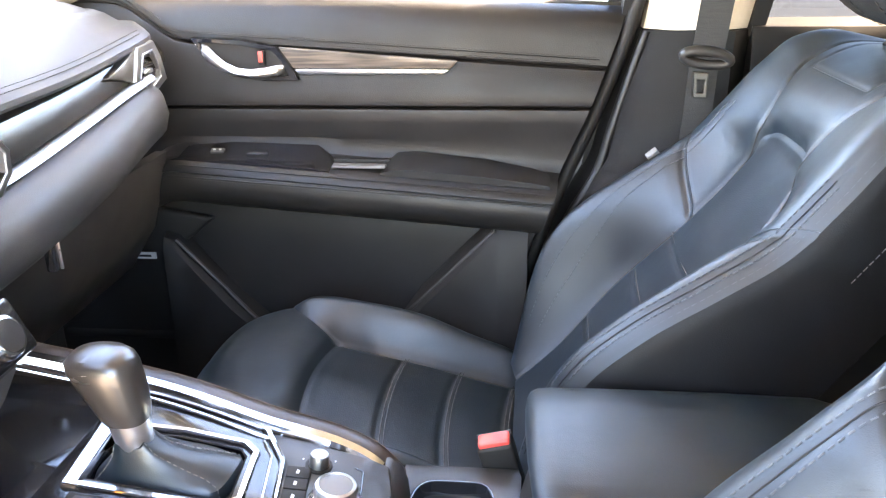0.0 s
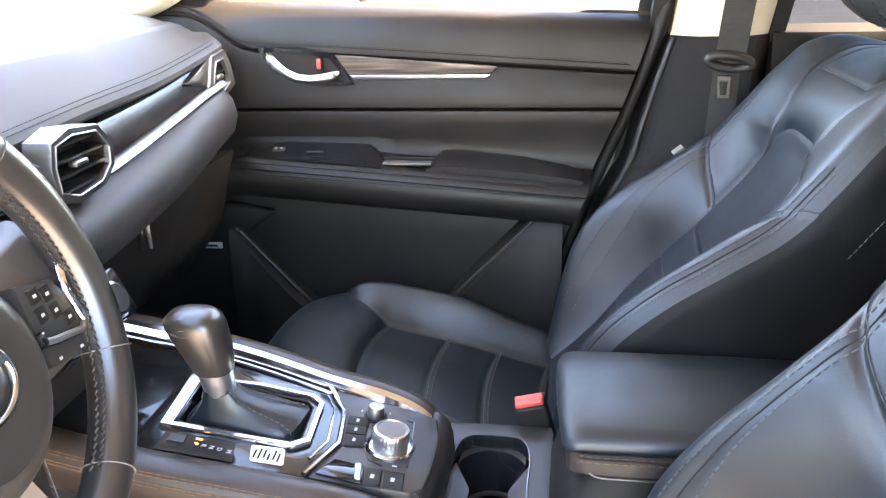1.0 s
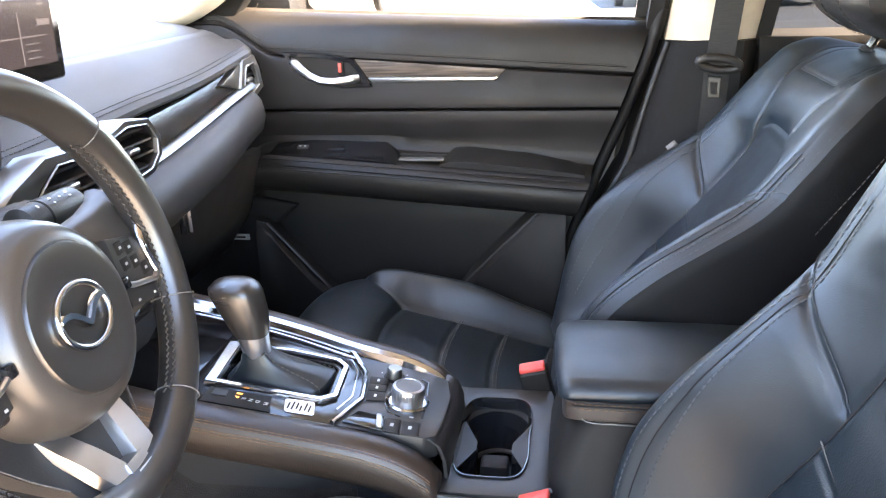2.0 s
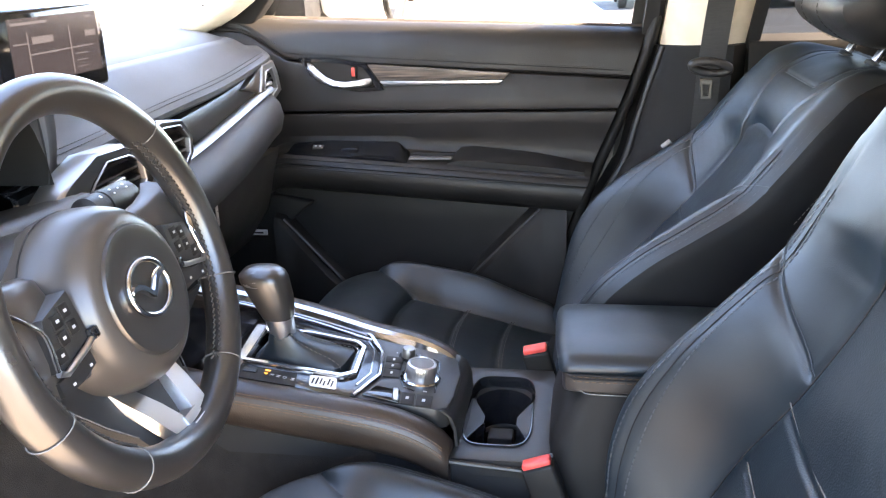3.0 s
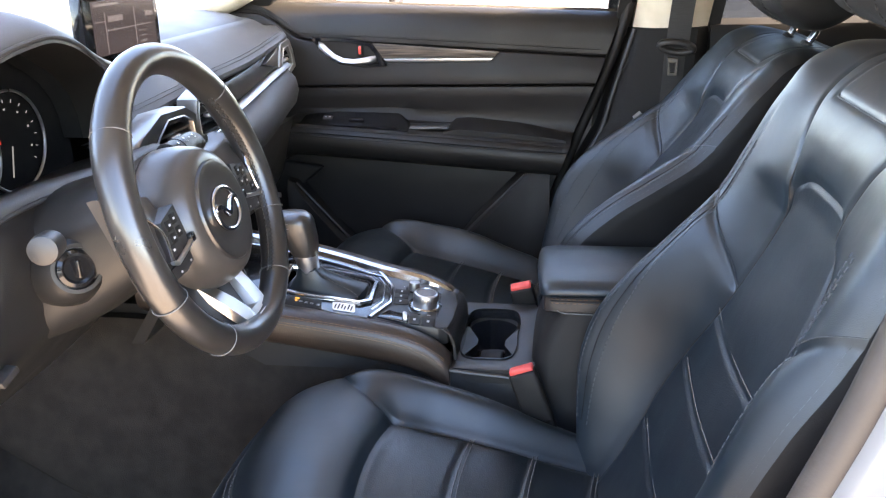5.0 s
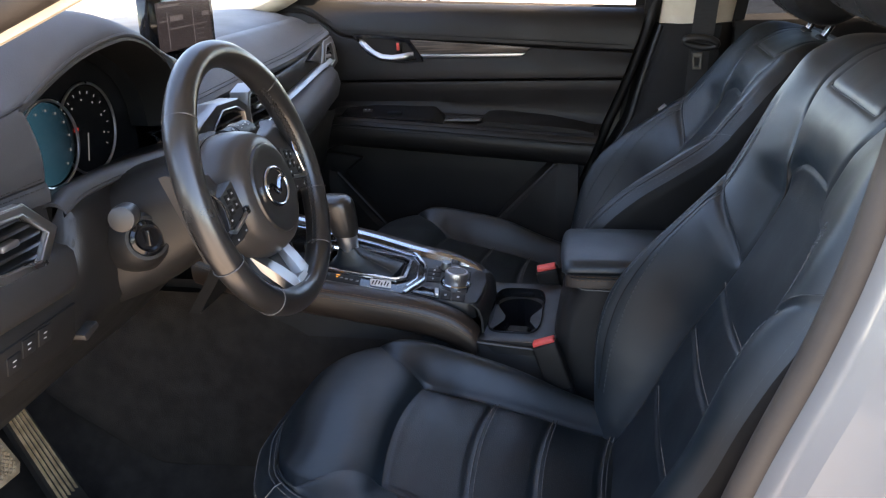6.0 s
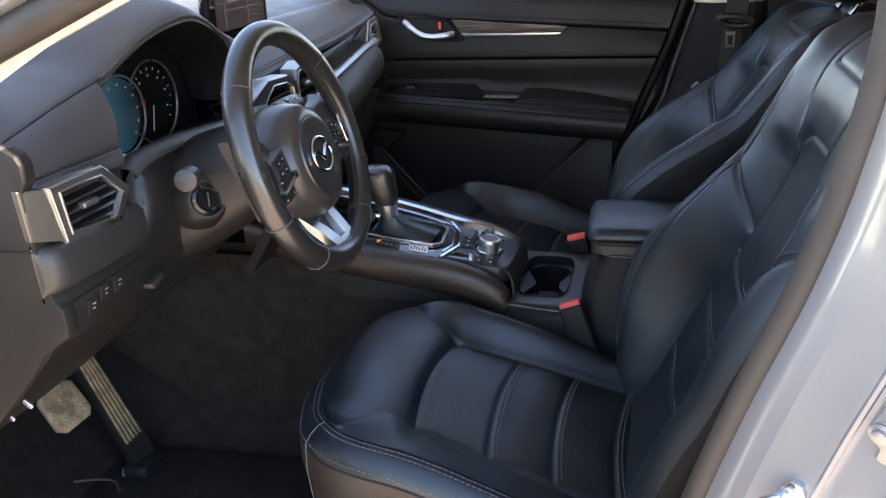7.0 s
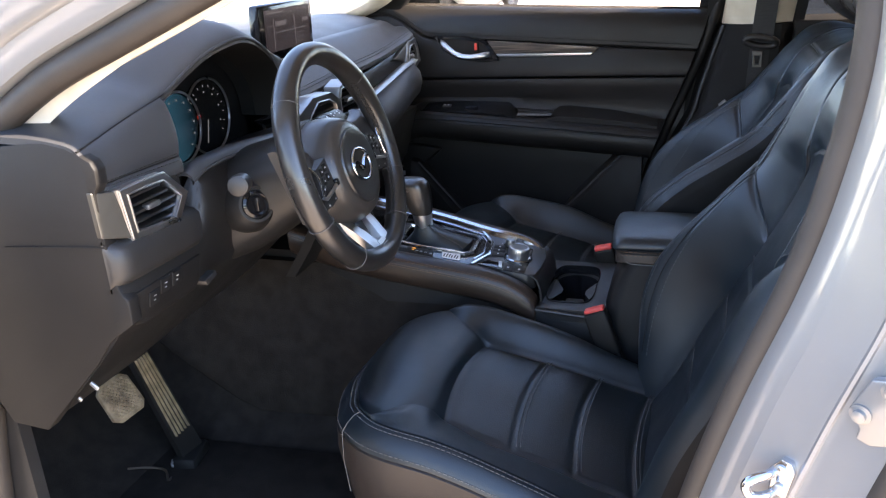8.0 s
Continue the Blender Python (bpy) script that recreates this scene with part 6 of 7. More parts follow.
    part("seat_base", box((front + 0.28, cy, 0.485 + lift), (0.46, 0.43, 0.09), 0.02, 3), DARK, seat, "black plastic seat base")
    for s in (-1, 1):
        part("rail", box((front + 0.28, cy + s * 0.18, 0.425), (0.56, 0.04, 0.05), 0.006), METAL, seat, "steel seat rail")

    # backrest: s along it, n towards the sitter
    cs, sn = math.cos(radians(recline)), math.sin(radians(recline))

    def B(s, v, n):
        return np.stack([hinge[0] + s * sn - n * cs, cy + v, hinge[1] + s * cs + n * sn], -1)

    wb = curve([-0.10, 0.0, 0.08, 0.2, 0.3, 0.37, 0.45, 0.52, 0.57, 0.595, 0.612], [0.20, 0.228, 0.245, 0.252, 0.251, 0.249, 0.246, 0.236, 0.222, 0.200, 0.160])
    bn = curve([-0.10, 0.0, 0.1, 0.2, 0.3, 0.39, 0.425, 0.440, 0.452, 0.475, 0.51, 0.55, 0.585, 0.612], [0.02, 0.0, -0.005, -0.010, -0.012, -0.010, -0.007, -0.002, 0.006, 0.013, 0.013, 0.0, -0.024, -0.062])
    cn = curve([-0.10, -0.03, 0.02, 0.06, 0.12, 0.2, 0.28, 0.36, 0.42, 0.5, 0.56, 0.59, 0.612], [0.03, 0.06, 0.082, 0.097, 0.105, 0.09, 0.062, 0.036, 0.032, 0.029, 0.014, -0.014, -0.060])
    bi = curve([-0.10, 0.0, 0.10, 0.15, 0.226, 0.26, 0.30, 0.36, 0.405, 0.44, 0.48, 0.53, 0.58, 0.612], [0.125, 0.140, 0.152, 0.148, 0.126, 0.117, 0.110, 0.099, 0.089, 0.090, 0.103, 0.126, 0.130, 0.115])
    kk, inside = seam_grid(96, 0.56)
    NV = len(kk)
    s = np.linspace(-0.10, 0.612, 241)[:, None] * np.ones((1, NV))
    inside = inside[None, :] * np.ones((241, 1))
    k = kk[None, :] * np.ones((241, 1))
    bend = 0.441 - 0.042 * (1 - np.sqrt(1 - 0.98 * np.clip(np.abs(across(k, inside, 0.090, 0.22)) / 0.090, 0, 1) ** 4))
    row0 = -0.10 + 0.712 * round(0.548 / 0.712 * 240) / 240
    s = s + (bend - row0) * np.exp(-(((s - row0) / 0.05) ** 2))
    w = wb(s)
    vi = np.minimum(bi(s), 0.9 * w)
    v = across(k, inside, vi, w)
    a = np.abs(v)
    ac = w * 0.86
    rise = smoothstep((a - vi) / np.maximum(ac - vi, 0.004))
    keep = np.where(np.sign(v) == out, worn + (1 - worn) * smoothstep((s - 0.14) / 0.28), 1.0)
    level = bn(s + (0.441 - bend) * np.exp(-(((s - bend) / 0.05) ** 2)))     # the step up to the shoulder follows the seam
    n = np.where(a < vi, level, level + (cn(s) - level) * keep * rise)
    n = n - np.where(a > ac, 0.022 * ((a - ac) / (w - ac + 1e-6)) ** 2, 0)
    top_seam = bend
    fold = 0.268 + 0.85 * (a - 0.115)                      # where the side bolster overlaps the shoulder
    n -= 0.0038 * bump_line(s - top_seam, 0.0045) * smoothstep((vi - a) / 0.02)
    n -= 0.0036 * bump_line(a - vi, 0.0045) * (s < 0.44)
    n -= 0.004 * bump_line(a - vi, 0.004) * (s >= 0.44)
    n -= 0.0048 * bump_line(s - fold, 0.005) * (a > vi) * (1 - 0.8 * smoothstep((a / w - 0.82) / 0.14)) * smoothstep((a - vi) / 0.012)
    n += 0.0030 * (1 - smoothstep((a / w - 0.82) / 0.12)) * smoothstep((fold - s) / 0.03) * smoothstep((s - fold + 0.16) / 0.1) * (a > vi) * smoothstep((a - vi) / 0.02)
    for q in (0.041, 0.146, 0.225):
        bow = q + 0.012 * (a / 0.15) ** 2
        n -= 0.0026 * bump_line(s - bow, 0.0045) * smoothstep((vi - a) / 0.012)
        n += 0.001 * bump_line(s - bow - 0.045, 0.03) * (a < vi - 0.01)
    n -= 0.0022 * bump_line(a - seam * w, 0.0030) * (np.sign(v) == -out) * smoothstep((s + 0.02) / 0.03) * smoothstep((0.50 - s) / 0.04)
    plate = np.maximum(np.abs(s - 0.575) - 0.047, a - 0.096)   # small stitched panel below the headrest
    n -= 0.0022 * bump_line(plate, 0.0035)
    n += 0.0012 * np.sin(v * 27 + s * 13) * np.sin(s * 19 - v * 11)
    pts = B(s, v, n)
    region = np.where(face_mid(a) < face_mid(vi), np.where(face_mid(s) < face_mid(top_seam), 0, 1), np.where(face_mid(v) < 0, 2, 3))
    for kind_of, shape in split_grid(pts, region, {0: "", 1: "", 2: "", 3: ""}).items():
        nm = {0: "backrest_insert", 1: "shoulder_panel", 2: "backrest_bolster", 3: "backrest_bolster"}[kind_of]
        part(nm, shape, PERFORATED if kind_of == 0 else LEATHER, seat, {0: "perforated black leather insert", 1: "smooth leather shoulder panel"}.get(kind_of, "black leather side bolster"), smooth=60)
    # side walls and back
    rim = np.concatenate([pts[:, 0], pts[-1, 1:-1], pts[::-1, -1]])
    loc = np.concatenate([np.stack([s[:, 0], v[:, 0], n[:, 0]], -1), np.stack([s[-1, 1:-1], v[-1, 1:-1], n[-1, 1:-1]], -1), np.stack([s[::-1, -1], v[::-1, -1], n[::-1, -1]], -1)])
    pick = np.linspace(0, len(loc) - 1, 170).astype(int)
    loc = loc[pick]
    rings = []
    for dn, grow, fix in ((0.0, 1.0, None), (-0.008, 1.016, None), (-0.02, 1.022, None), (None, 1.02, -0.075), (None, 0.99, -0.115), (None, 0.90, -0.128)):
        nn = loc[:, 2] + dn if dn is not None else np.minimum(np.full(len(loc), fix), loc[:, 2] - 0.03)
        gs = 0.25 + (loc[:, 0] - 0.25) * grow
        rings.append(B(gs, loc[:, 1] * grow, nn))
    part("side_wall", loft(rings, False), SEAT_SIDE, seat, "black leather side of the backrest")
    high = [q for q in loc if q[0] > 0.36]
    for group in (high[:len(high) // 2], high[len(high) // 2:]):
        row = np.array([B(0.25 + (q[0] - 0.25) * 1.024, q[1] * 1.024, min(q[2] - 0.02, -0.045)) for q in group])
        part("stitching", dashes(row, 0.0055, 0.0025, 0.0006), THREAD, seat, "light grey stitches", kind="stuff")
    back = B(0.25 + (loc[:, 0] - 0.25) * 0.9, loc[:, 1] * 0.9, np.full(len(loc), -0.13))
    part("back_shell", (np.concatenate([back, B(np.array([0.25]), np.array([0.0]), np.array([-0.14]))]), [(i, i + 1, len(back)) for i in range(len(back) - 1)]), HARD, seat, "dark back shell")
    # stitching on the bolster edges
    for side in (0, -1):
        e = np.stack([s[:, side], v[:, side] * 0.975, n[:, side]], -1)
        row = B(e[:, 0], e[:, 1], e[:, 2] + 0.0065)
        part("stitching", dashes(row[25:212], 0.0055, 0.0035, 0.00045), SEAT_THREAD, seat, "dark grey stitches", kind="stuff")
        row = B(e[:, 0], v[:, side] * 0.93, n[:, side] + 0.0145)
        part("stitching", dashes(row[31:136], 0.0055, 0.0035, 0.00045), SEAT_THREAD, seat, "dark grey stitches", kind="stuff")
    # seams beside the insert, below the shoulder panel and along the folds
    ins = np.where(inside[0] > 0.5)[0]
    r0 = int(round(0.548 / 0.712 * 240))
    for col in (ins[0], ins[-1]):
        part("stitching", tube([pts[i, col] + np.array((-cs, 0, sn)) * 0.0012 for i in range(30, 232, 4)], 0.0007, 5), WHEEL_THREAD, seat, "thin dark seam", kind="stuff")
    for sd in (-1, 1):
        cols = [j for j in range(NV) if sd * kk[j] > 0 and inside[0, j] < 0.5][::2]
        ridge = []
        for j in cols:
            gap = s[:, j] - fold[:, j] - 0.009
            if gap[24] < 0:
                ridge.append([np.interp(0, gap, pts[:, j, c]) for c in range(3)])
        part("stitching", tube(np.array(ridge) + np.array((-cs, 0, sn)) * 0.0008, 0.0006, 5), SEAT_THREAD, seat, "thin grey seam", kind="stuff")
    for sd in (-1, 1):
        cols = np.array([j for j in range(NV) if sd * kk[j] > 0 and inside[0, j] < 0.5])
        cols = cols[np.argsort(np.abs(kk[cols]))]
        if sd != out:
            line = [[np.interp(seam * w[i, 0], a[i, cols], pts[i, cols, c]) for c in range(3)] for i in range(28, 196, 3)]
            part("seam", tube(np.array(line) + np.array((-cs, 0, sn)) * 0.0006, 0.0007, 6), DARK, seat, "dark seam", kind="stuff")
        for share in ((0.735, 0.785) if sd == out else (seam - 0.028, seam + 0.028)):
            row = []
            for i in range(28, 196, 3):
                at = share * w[i, 0]
                row.append([np.interp(at, a[i, cols], pts[i, cols, c]) for c in range(3)])
            part("stitching", dashes(np.array(row) + np.array((-cs, 0, sn)) * 0.0006, 0.0055, 0.0028, 0.0008), SEAT_THREAD, seat, "dark grey double stitches", kind="stuff")
    for q in (0.041, 0.146, 0.225):
        vv = np.linspace(-0.125, 0.125, 24)
        nn = bn(np.full(24, q)) - 0.003
        part("stitching", tube(B(q + 0.012 * (np.abs(vv) / 0.15) ** 2 + 0.007, vv, nn + 0.0025), 0.001, 5), THREAD, seat, "light grey seam", kind="stuff")
    vv = np.concatenate([[-0.094] * 8, np.linspace(-0.088, 0.088, 24), [0.094] * 8])
    ss = np.concatenate([np.linspace(0.59, 0.534, 8), [0.527] * 24, np.linspace(0.534, 0.59, 8)])
    part("piping", tube(B(ss, vv, bn(ss) - 0.0012), 0.0009, 6), SEAT_THREAD, seat, "piping round the neck panel")
    # headrest
    HS, HN, HH, HT = 0.700, 0.005, 0.094, 0.066
    q = np.linspace(0, 2 * np.pi, 44, endpoint=False)
    ring_s, ring_n = np.sign(np.cos(q)) * np.abs(np.cos(q)) ** 0.6, np.sign(np.sin(q)) * np.abs(np.sin(q)) ** 0.7
    hr = part("headrest", loft([B(HS + kh * HH * ring_s, np.full(44, vv), HN + kh * HT * ring_n - 0.25 * (HH + kh * HH * ring_s) + 0.02)
                                for vv, kh in ((-0.150, 0.35), (-0.146, 0.7), (-0.132, 0.9), (-0.105, 0.98), (-0.05, 1.0), (0, 1.0), (0.05, 1.0), (0.105, 0.98), (0.132, 0.9), (0.146, 0.7), (0.150, 0.35))], True, True),
              DOOR_LEATHER, seat, "padded black headrest")
    for vv in (-0.045, 0.045):
        part("stitching", dashes(B(HS + 1.015 * HH * ring_s, np.full(44, vv), HN + 1.02 * HT * ring_n - 0.25 * (HH + HH * ring_s) + 0.02), 0.006, 0.003, 0.0006), WHEEL_THREAD, hr, kind="stuff")
    for vv in (-0.065, 0.065):
        post = part("headrest_post", tube(B(np.array([0.56, 0.60, 0.68]), np.full(3, vv), np.array([-0.045, -0.043, -0.035])), 0.0065, 14), CHROME, seat, "chrome headrest post")
        part("post_collar", lathe([(0.014, 0), (0.014, 0.006), (0.009, 0.009)], B(np.array([0.596]), np.array([vv]), np.array([-0.045]))[0], (sn, 0, cs), 18), DARK, post)
    # cloth tag on the outer bolster
    tag_at = B(np.array([0.297 if worn == 1 else 0.335]), np.array([out * (0.258 if worn == 1 else 0.262)]), np.array([0.050 if worn == 1 else -0.004]))[0]
    part("airbag_tag", box(tag_at, (0.020, 0.010, 0.012), 0.0012, 2, (out * 35, -40, 0)), TAG_GREY, seat, "small pale grey cloth tag")
    return seat


front_seat("car_seat", "black leather driver seat with grey stitching", -0.372, -0.328, -0.010, (0.155, 0.680), 23.0, -1, 0.004, 1.0, 0.025, 0.45, 0.805)
front_seat("car_seat", "black leather passenger seat, reclined, with grey stitching", 0.372, -0.436, -0.037, (0.084, 0.691), 36.0, 1, 0.020, forward=0.028)


def buckle(at, lean, label):
    b = thing("belt_buckle", label, "belt buckle", at, "belt buckles")
    m = Matrix.Translation(at) @ pose(0, 0, 0, *lean)
    for nm, c, sz, mat, bv, lab in (("case", (0, 0, -0.045), (0.042, 0.024, 0.085), DOOR_PLASTIC, 0.005, "black buckle case"), ("release_button", (0, 0, -0.0005), (0.0365, 0.0185, 0.009), RED, 0.003, "red release button"), ("rim", (0, 0.0105, -0.001), (0.040, 0.0022, 0.006), GREY_PLASTIC, 0.0008, "grey edge of the tongue slot"),
                                    ("stem", (0.005, 0, -0.13), (0.030, 0.014, 0.1), DOOR_PLASTIC, 0.004, "black stem")):
        bm = box(c, sz, bv, 3)
        bm.transform(m)
        part(nm, bm, mat, b, lab)
    return b


buckle((0.005, -0.140, 0.737), (-6, -20, 0), "red and black belt buckle beside the driver seat")
buckle((-0.012, 0.132, 0.755), (6, -14, 0), "red and black belt buckle beside the passenger seat")


# ---- centre console ----
def top_z(x):
    return 0.797 + (-0.26 - x) * 0.13


console = thing("centre_console", "centre console with leather rails, gear panel and cup holders", "centre console", (-0.25, 0, 0.45))
rows = []
for x, wd, zt in ((-1.0, 0.09, 0.80), (-0.62, 0.10, 0.80), (-0.52, 0.12, 0.815), (-0.40, 0.128, 0.795), (-0.25, 0.13, 0.765), (-0.17, 0.13, 0.735), (-0.12, 0.128, 0.722), (-0.02, 0.118, 0.712), (0.06, 0.11, 0.70), (0.30, 0.11, 0.69)):
    rows.append([(x, -wd - 0.02, 0.42), (x, -wd - 0.012, 0.6), (x, -wd, zt - 0.03), (x, -wd + 0.004, zt), (x, -wd + 0.02, zt + 0.004), (x, wd - 0.02, zt + 0.004), (x, wd - 0.004, zt), (x, wd, zt - 0.03), (x, wd + 0.012, 0.6), (x, wd + 0.02, 0.42)])
hole = [r for r in rows if r[0][0] <= -0.12] 
part("body", loft(hole, False, False), DARK, console, "dark plastic console body")
part("side_wall", loft([[r[0], r[1], r[2], r[3]] for r in rows if -0.121 <= r[0][0] <= 0.061], False), HARD, console)
part("side_wall", loft([[r[6], r[7], r[8], r[9]] for r in rows if -0.121 <= r[0][0] <= 0.061], False), HARD, console)
foot_z = curve([-0.925, -0.87, -0.81, -0.745, -0.70, -0.655, -0.60, -0.54, -0.40, -0.2], [0.605, 0.562, 0.522, 0.478, 0.456, 0.450, 0.450, 0.452, 0.455, 0.455])
part("footwell_panel", sheet([[(x, y, float(foot_z(x))), (x, y - 0.004, float(foot_z(x)) + 0.012), (x, y - 0.002, float(foot_z(x)) + 0.05), (x, 0.6 * y - 0.048, 0.68), (x, -0.118, 0.785)]
                              for x, y in ((-0.925, -0.176), (-0.87, -0.176), (-0.81, -0.175), (-0.745, -0.173), (-0.70, -0.168), (-0.655, -0.160), (-0.60, -0.155), (-0.54, -0.152), (-0.40, -0.152), (-0.2, -0.152))], 0.02, (0, 1, 0)), CARPET, console, "dark carpeted panel beside the footwell", smooth=60)
# padded leather rails: the driver's one straight, the passenger's one drawn in towards the rear
RAILS = {-1: [(-0.60, 0.106, 0.850), (-0.50, 0.117, 0.828), (-0.40, 0.121, 0.811), (-0.30, 0.121, 0.797), (-0.20, 0.120, 0.781), (-0.15, 0.118, 0.765), (-0.118, 0.116, 0.745), (-0.105, 0.114, 0.728)],
         1: [(-0.60, 0.128, 0.852), (-0.50, 0.130, 0.832), (-0.40, 0.124, 0.815), (-0.33, 0.110, 0.805), (-0.25, 0.088, 0.793), (-0.18, 0.076, 0.782), (-0.135, 0.066, 0.767), (-0.106, 0.058, 0.742)]}
for s in (-1, 1):
    path = spline([(x, s * y, z) for x, y, z in RAILS[s]], 50)
    ring = []
    for p in path:
        ring.append([p + (0, s * (0.004 + 0.024 * math.copysign(abs(math.cos(q)) ** 0.8, math.cos(q))), 0.031 * math.copysign(abs(math.sin(q)) ** 0.8, math.sin(q)) - 0.017) for q in np.linspace(0, 2 * np.pi, 20, endpoint=False)])
    rail = part("padded_rail", loft(ring, True, True), RAIL_LEATHER, console, "brown-black leather rail with double stitching")
    for q in (0.30, 0.42, 0.70, 0.82):
        part("stitching", dashes([p + (0, s * (0.004 + 0.0243 * abs(math.cos(q)) ** 0.8), 0.0313 * abs(math.sin(q)) ** 0.8 - 0.017) for p in path[:-2]], 0.0075, 0.0014, 0.0006), BROWN_THREAD, rail, "brown stitches", kind="stuff")
    if s > 0:
        part("chrome_band", loft([[p + (0, -0.006, 0.0140), p + (0, -0.0105, 0.0165), p + (0, -0.0175, 0.0130), p + (0, -0.0210, 0.0030), p + (0, -0.0150, -0.004)] for p in path[:-1]], True, True), CHROME, console, "broad chrome band along the rail")
        part("chrome_line", tube([p + (0, -0.031, 0.004) for p in path[4:30]], 0.0022, 8), CHROME, console, "thin chrome line beside the gear panel")
# top panel
part("top_panel", loft([[(x, -0.098, top_z(x) - 0.004), (x, -0.090, top_z(x)), (x, 0.100, top_z(x)), (x, 0.108, top_z(x) - 0.004), (x, 0.108, top_z(x) - 0.03), (x, -0.098, top_z(x) - 0.03)] for x in (-0.60, -0.44, -0.425)], True, True), PIANO, console, "gloss black panel")


def slab(poly, lo, hi, bevel=0.001):
    """A plate on the sloping console top: heights are above its plane."""
    bm = prism(poly, "z", lo, hi, bevel)
    for v in bm.verts:
        v.co.z += top_z(v.co.x)
    return bm


def ringed(outer, inner, lo, hi, chamfer=0.002):
    v, f = frame_ring(outer, inner, "z", lo, hi, chamfer)
    v = v.copy()
    v[:, 2] += 0.797 + (-0.26 - v[:, 0]) * 0.13
    return v, f


def letter(text, x, y, size, mat, parent, name="letter"):
    """A printed character on the console top, read from the driver's seat."""
    font = bpy.data.curves.new("letter_" + text, "FONT")
    font.body, font.size, font.extrude, font.align_x, font.align_y = text, size, 0.0002, "CENTER", "CENTER"
    holder = bpy.data.objects.new("letter_holder", font)
    me = holder.to_mesh()
    turn = pose(x, y, top_z(x) + 0.0016, 0, 0, -90)
    verts = [turn @ v.co for v in me.vertices]
    verts = [(v.x, v.y, v.z - 0.13 * (v.x - x)) for v in verts]
    faces = [tuple(p.vertices) for p in me.polygons]
    holder.to_mesh_clear()
    bpy.data.objects.remove(holder)
    return part(name, (verts, faces), mat, parent)


gate_out = [(-0.425, -0.104), (-0.425, 0.106), (-0.33, 0.090), (-0.258, 0.070), (-0.224, 0.022), (-0.215, -0.041), (-0.234, -0.104)]
boot_hole = [(-0.396, -0.049), (-0.402, 0.030), (-0.330, 0.036), (-0.268, 0.031), (-0.259, 0.020), (-0.254, -0.042), (-0.264, -0.051)]
part("gear_panel", ringed(gate_out, boot_hole, -0.03, 0.0005, 0.001), PIANO, console, "gloss black gear panel")
frame_out = [(-0.407, -0.0640), (-0.418, 0.0420), (-0.330, 0.0475), (-0.262, 0.0415), (-0.2470, 0.028), (-0.2405, -0.050), (-0.2560, -0.0650)]
frame_in = [(-0.392, -0.0570), (-0.398, 0.0345), (-0.330, 0.0415), (-0.2665, 0.0360), (-0.2535, 0.0245), (-0.2475, -0.0450), (-0.2610, -0.0580)]
part("frame_slope", ringed(frame_in, boot_hole, -0.012, 0.0015, 0.002), PIANO, console, "gloss black slope inside the frame")
part("gear_frame", ringed(frame_out, frame_in, -0.006, 0.006, 0.003), CHROME, console, "bright chrome frame round the gear lever")
part("frame_lip", tube([(x, y, top_z(x) + 0.0008) for x, y in boot_hole], 0.0012, 8, True), DARK, console, "dull inner lip of the frame")
part("edge_chrome", tube([(x, y, top_z(x) + 0.002) for x, y in ((-0.262, 0.076), (-0.251, 0.068), (-0.222, 0.022), (-0.213, -0.041), (-0.233, -0.103))], 0.0032, 8), CHROME, console, "chrome edge")
part("edge_chrome", tube([(x, y, top_z(x) + 0.001) for x, y in ((-0.250, 0.050), (-0.235, 0.026), (-0.2255, -0.040), (-0.236, -0.074))], 0.0017, 8), CHROME, console, "thin chrome edge")
rear_panel = [(-0.258, 0.070), (-0.18, 0.060), (-0.135, 0.050), (-0.116, 0.042), (-0.107, 0.0), (-0.108, -0.060), (-0.112, -0.090), (-0.125, -0.100), (-0.234, -0.104), (-0.215, -0.041), (-0.224, 0.022)]
part("control_panel", slab(rear_panel, -0.03, 0.0, 0.003), HARD, console, "dark control panel")
part("panel_nose", sheet([[(-0.118, y, top_z(-0.118) - 0.002), (-0.106, y, 0.768), (-0.100, y, 0.75), (-0.098, y, 0.725)] for y in np.linspace(-0.098, 0.060, 8)], 0.004, (-1, 0, 0)), HARD, console)
part("lower_edge", tube(spline([(-0.175, -0.137, 0.742), (-0.15, -0.134, 0.733), (-0.09, -0.130, 0.722), (0.0, -0.125, 0.712)], 20), 0.0035, 8), HARD, console, "raised edge beside the cup holders")
# gear position window and sticker
gate = part("position_window", slab([(-0.396, -0.102), (-0.396, -0.069), (-0.318, -0.069), (-0.310, -0.102)], 0.0, 0.0012, 0.0003), DARK, console, "gear position window")
for text, x, mat in (("P", -0.357, AMBER), ("R", -0.348, GREY_MARK), ("N", -0.339, GREY_MARK), ("D", -0.330, GREY_MARK), ("M", -0.319, GREY_MARK)):
    letter(text, x, -0.083 - 0.1 * (x + 0.357), 0.0075, mat, gate)
part("amber_bar", slab([(-0.360, -0.076), (-0.360, -0.073), (-0.353, -0.073), (-0.353, -0.076)], 0.0012, 0.0016, 0), AMBER, gate)
part("lock_button", slab([(-0.388, -0.087), (-0.388, -0.074), (-0.371, -0.073), (-0.369, -0.086)], 0.0012, 0.003, 0.0005), HARD, gate)
sticker = part("sticker", slab([(-0.300, -0.071), (-0.298, -0.0685), (-0.267, -0.066), (-0.264, -0.068), (-0.258, -0.092), (-0.260, -0.0945), (-0.291, -0.0955), (-0.294, -0.093)], 0.0008, 0.0022, 0.0004), MARK, console, "white printed sticker")
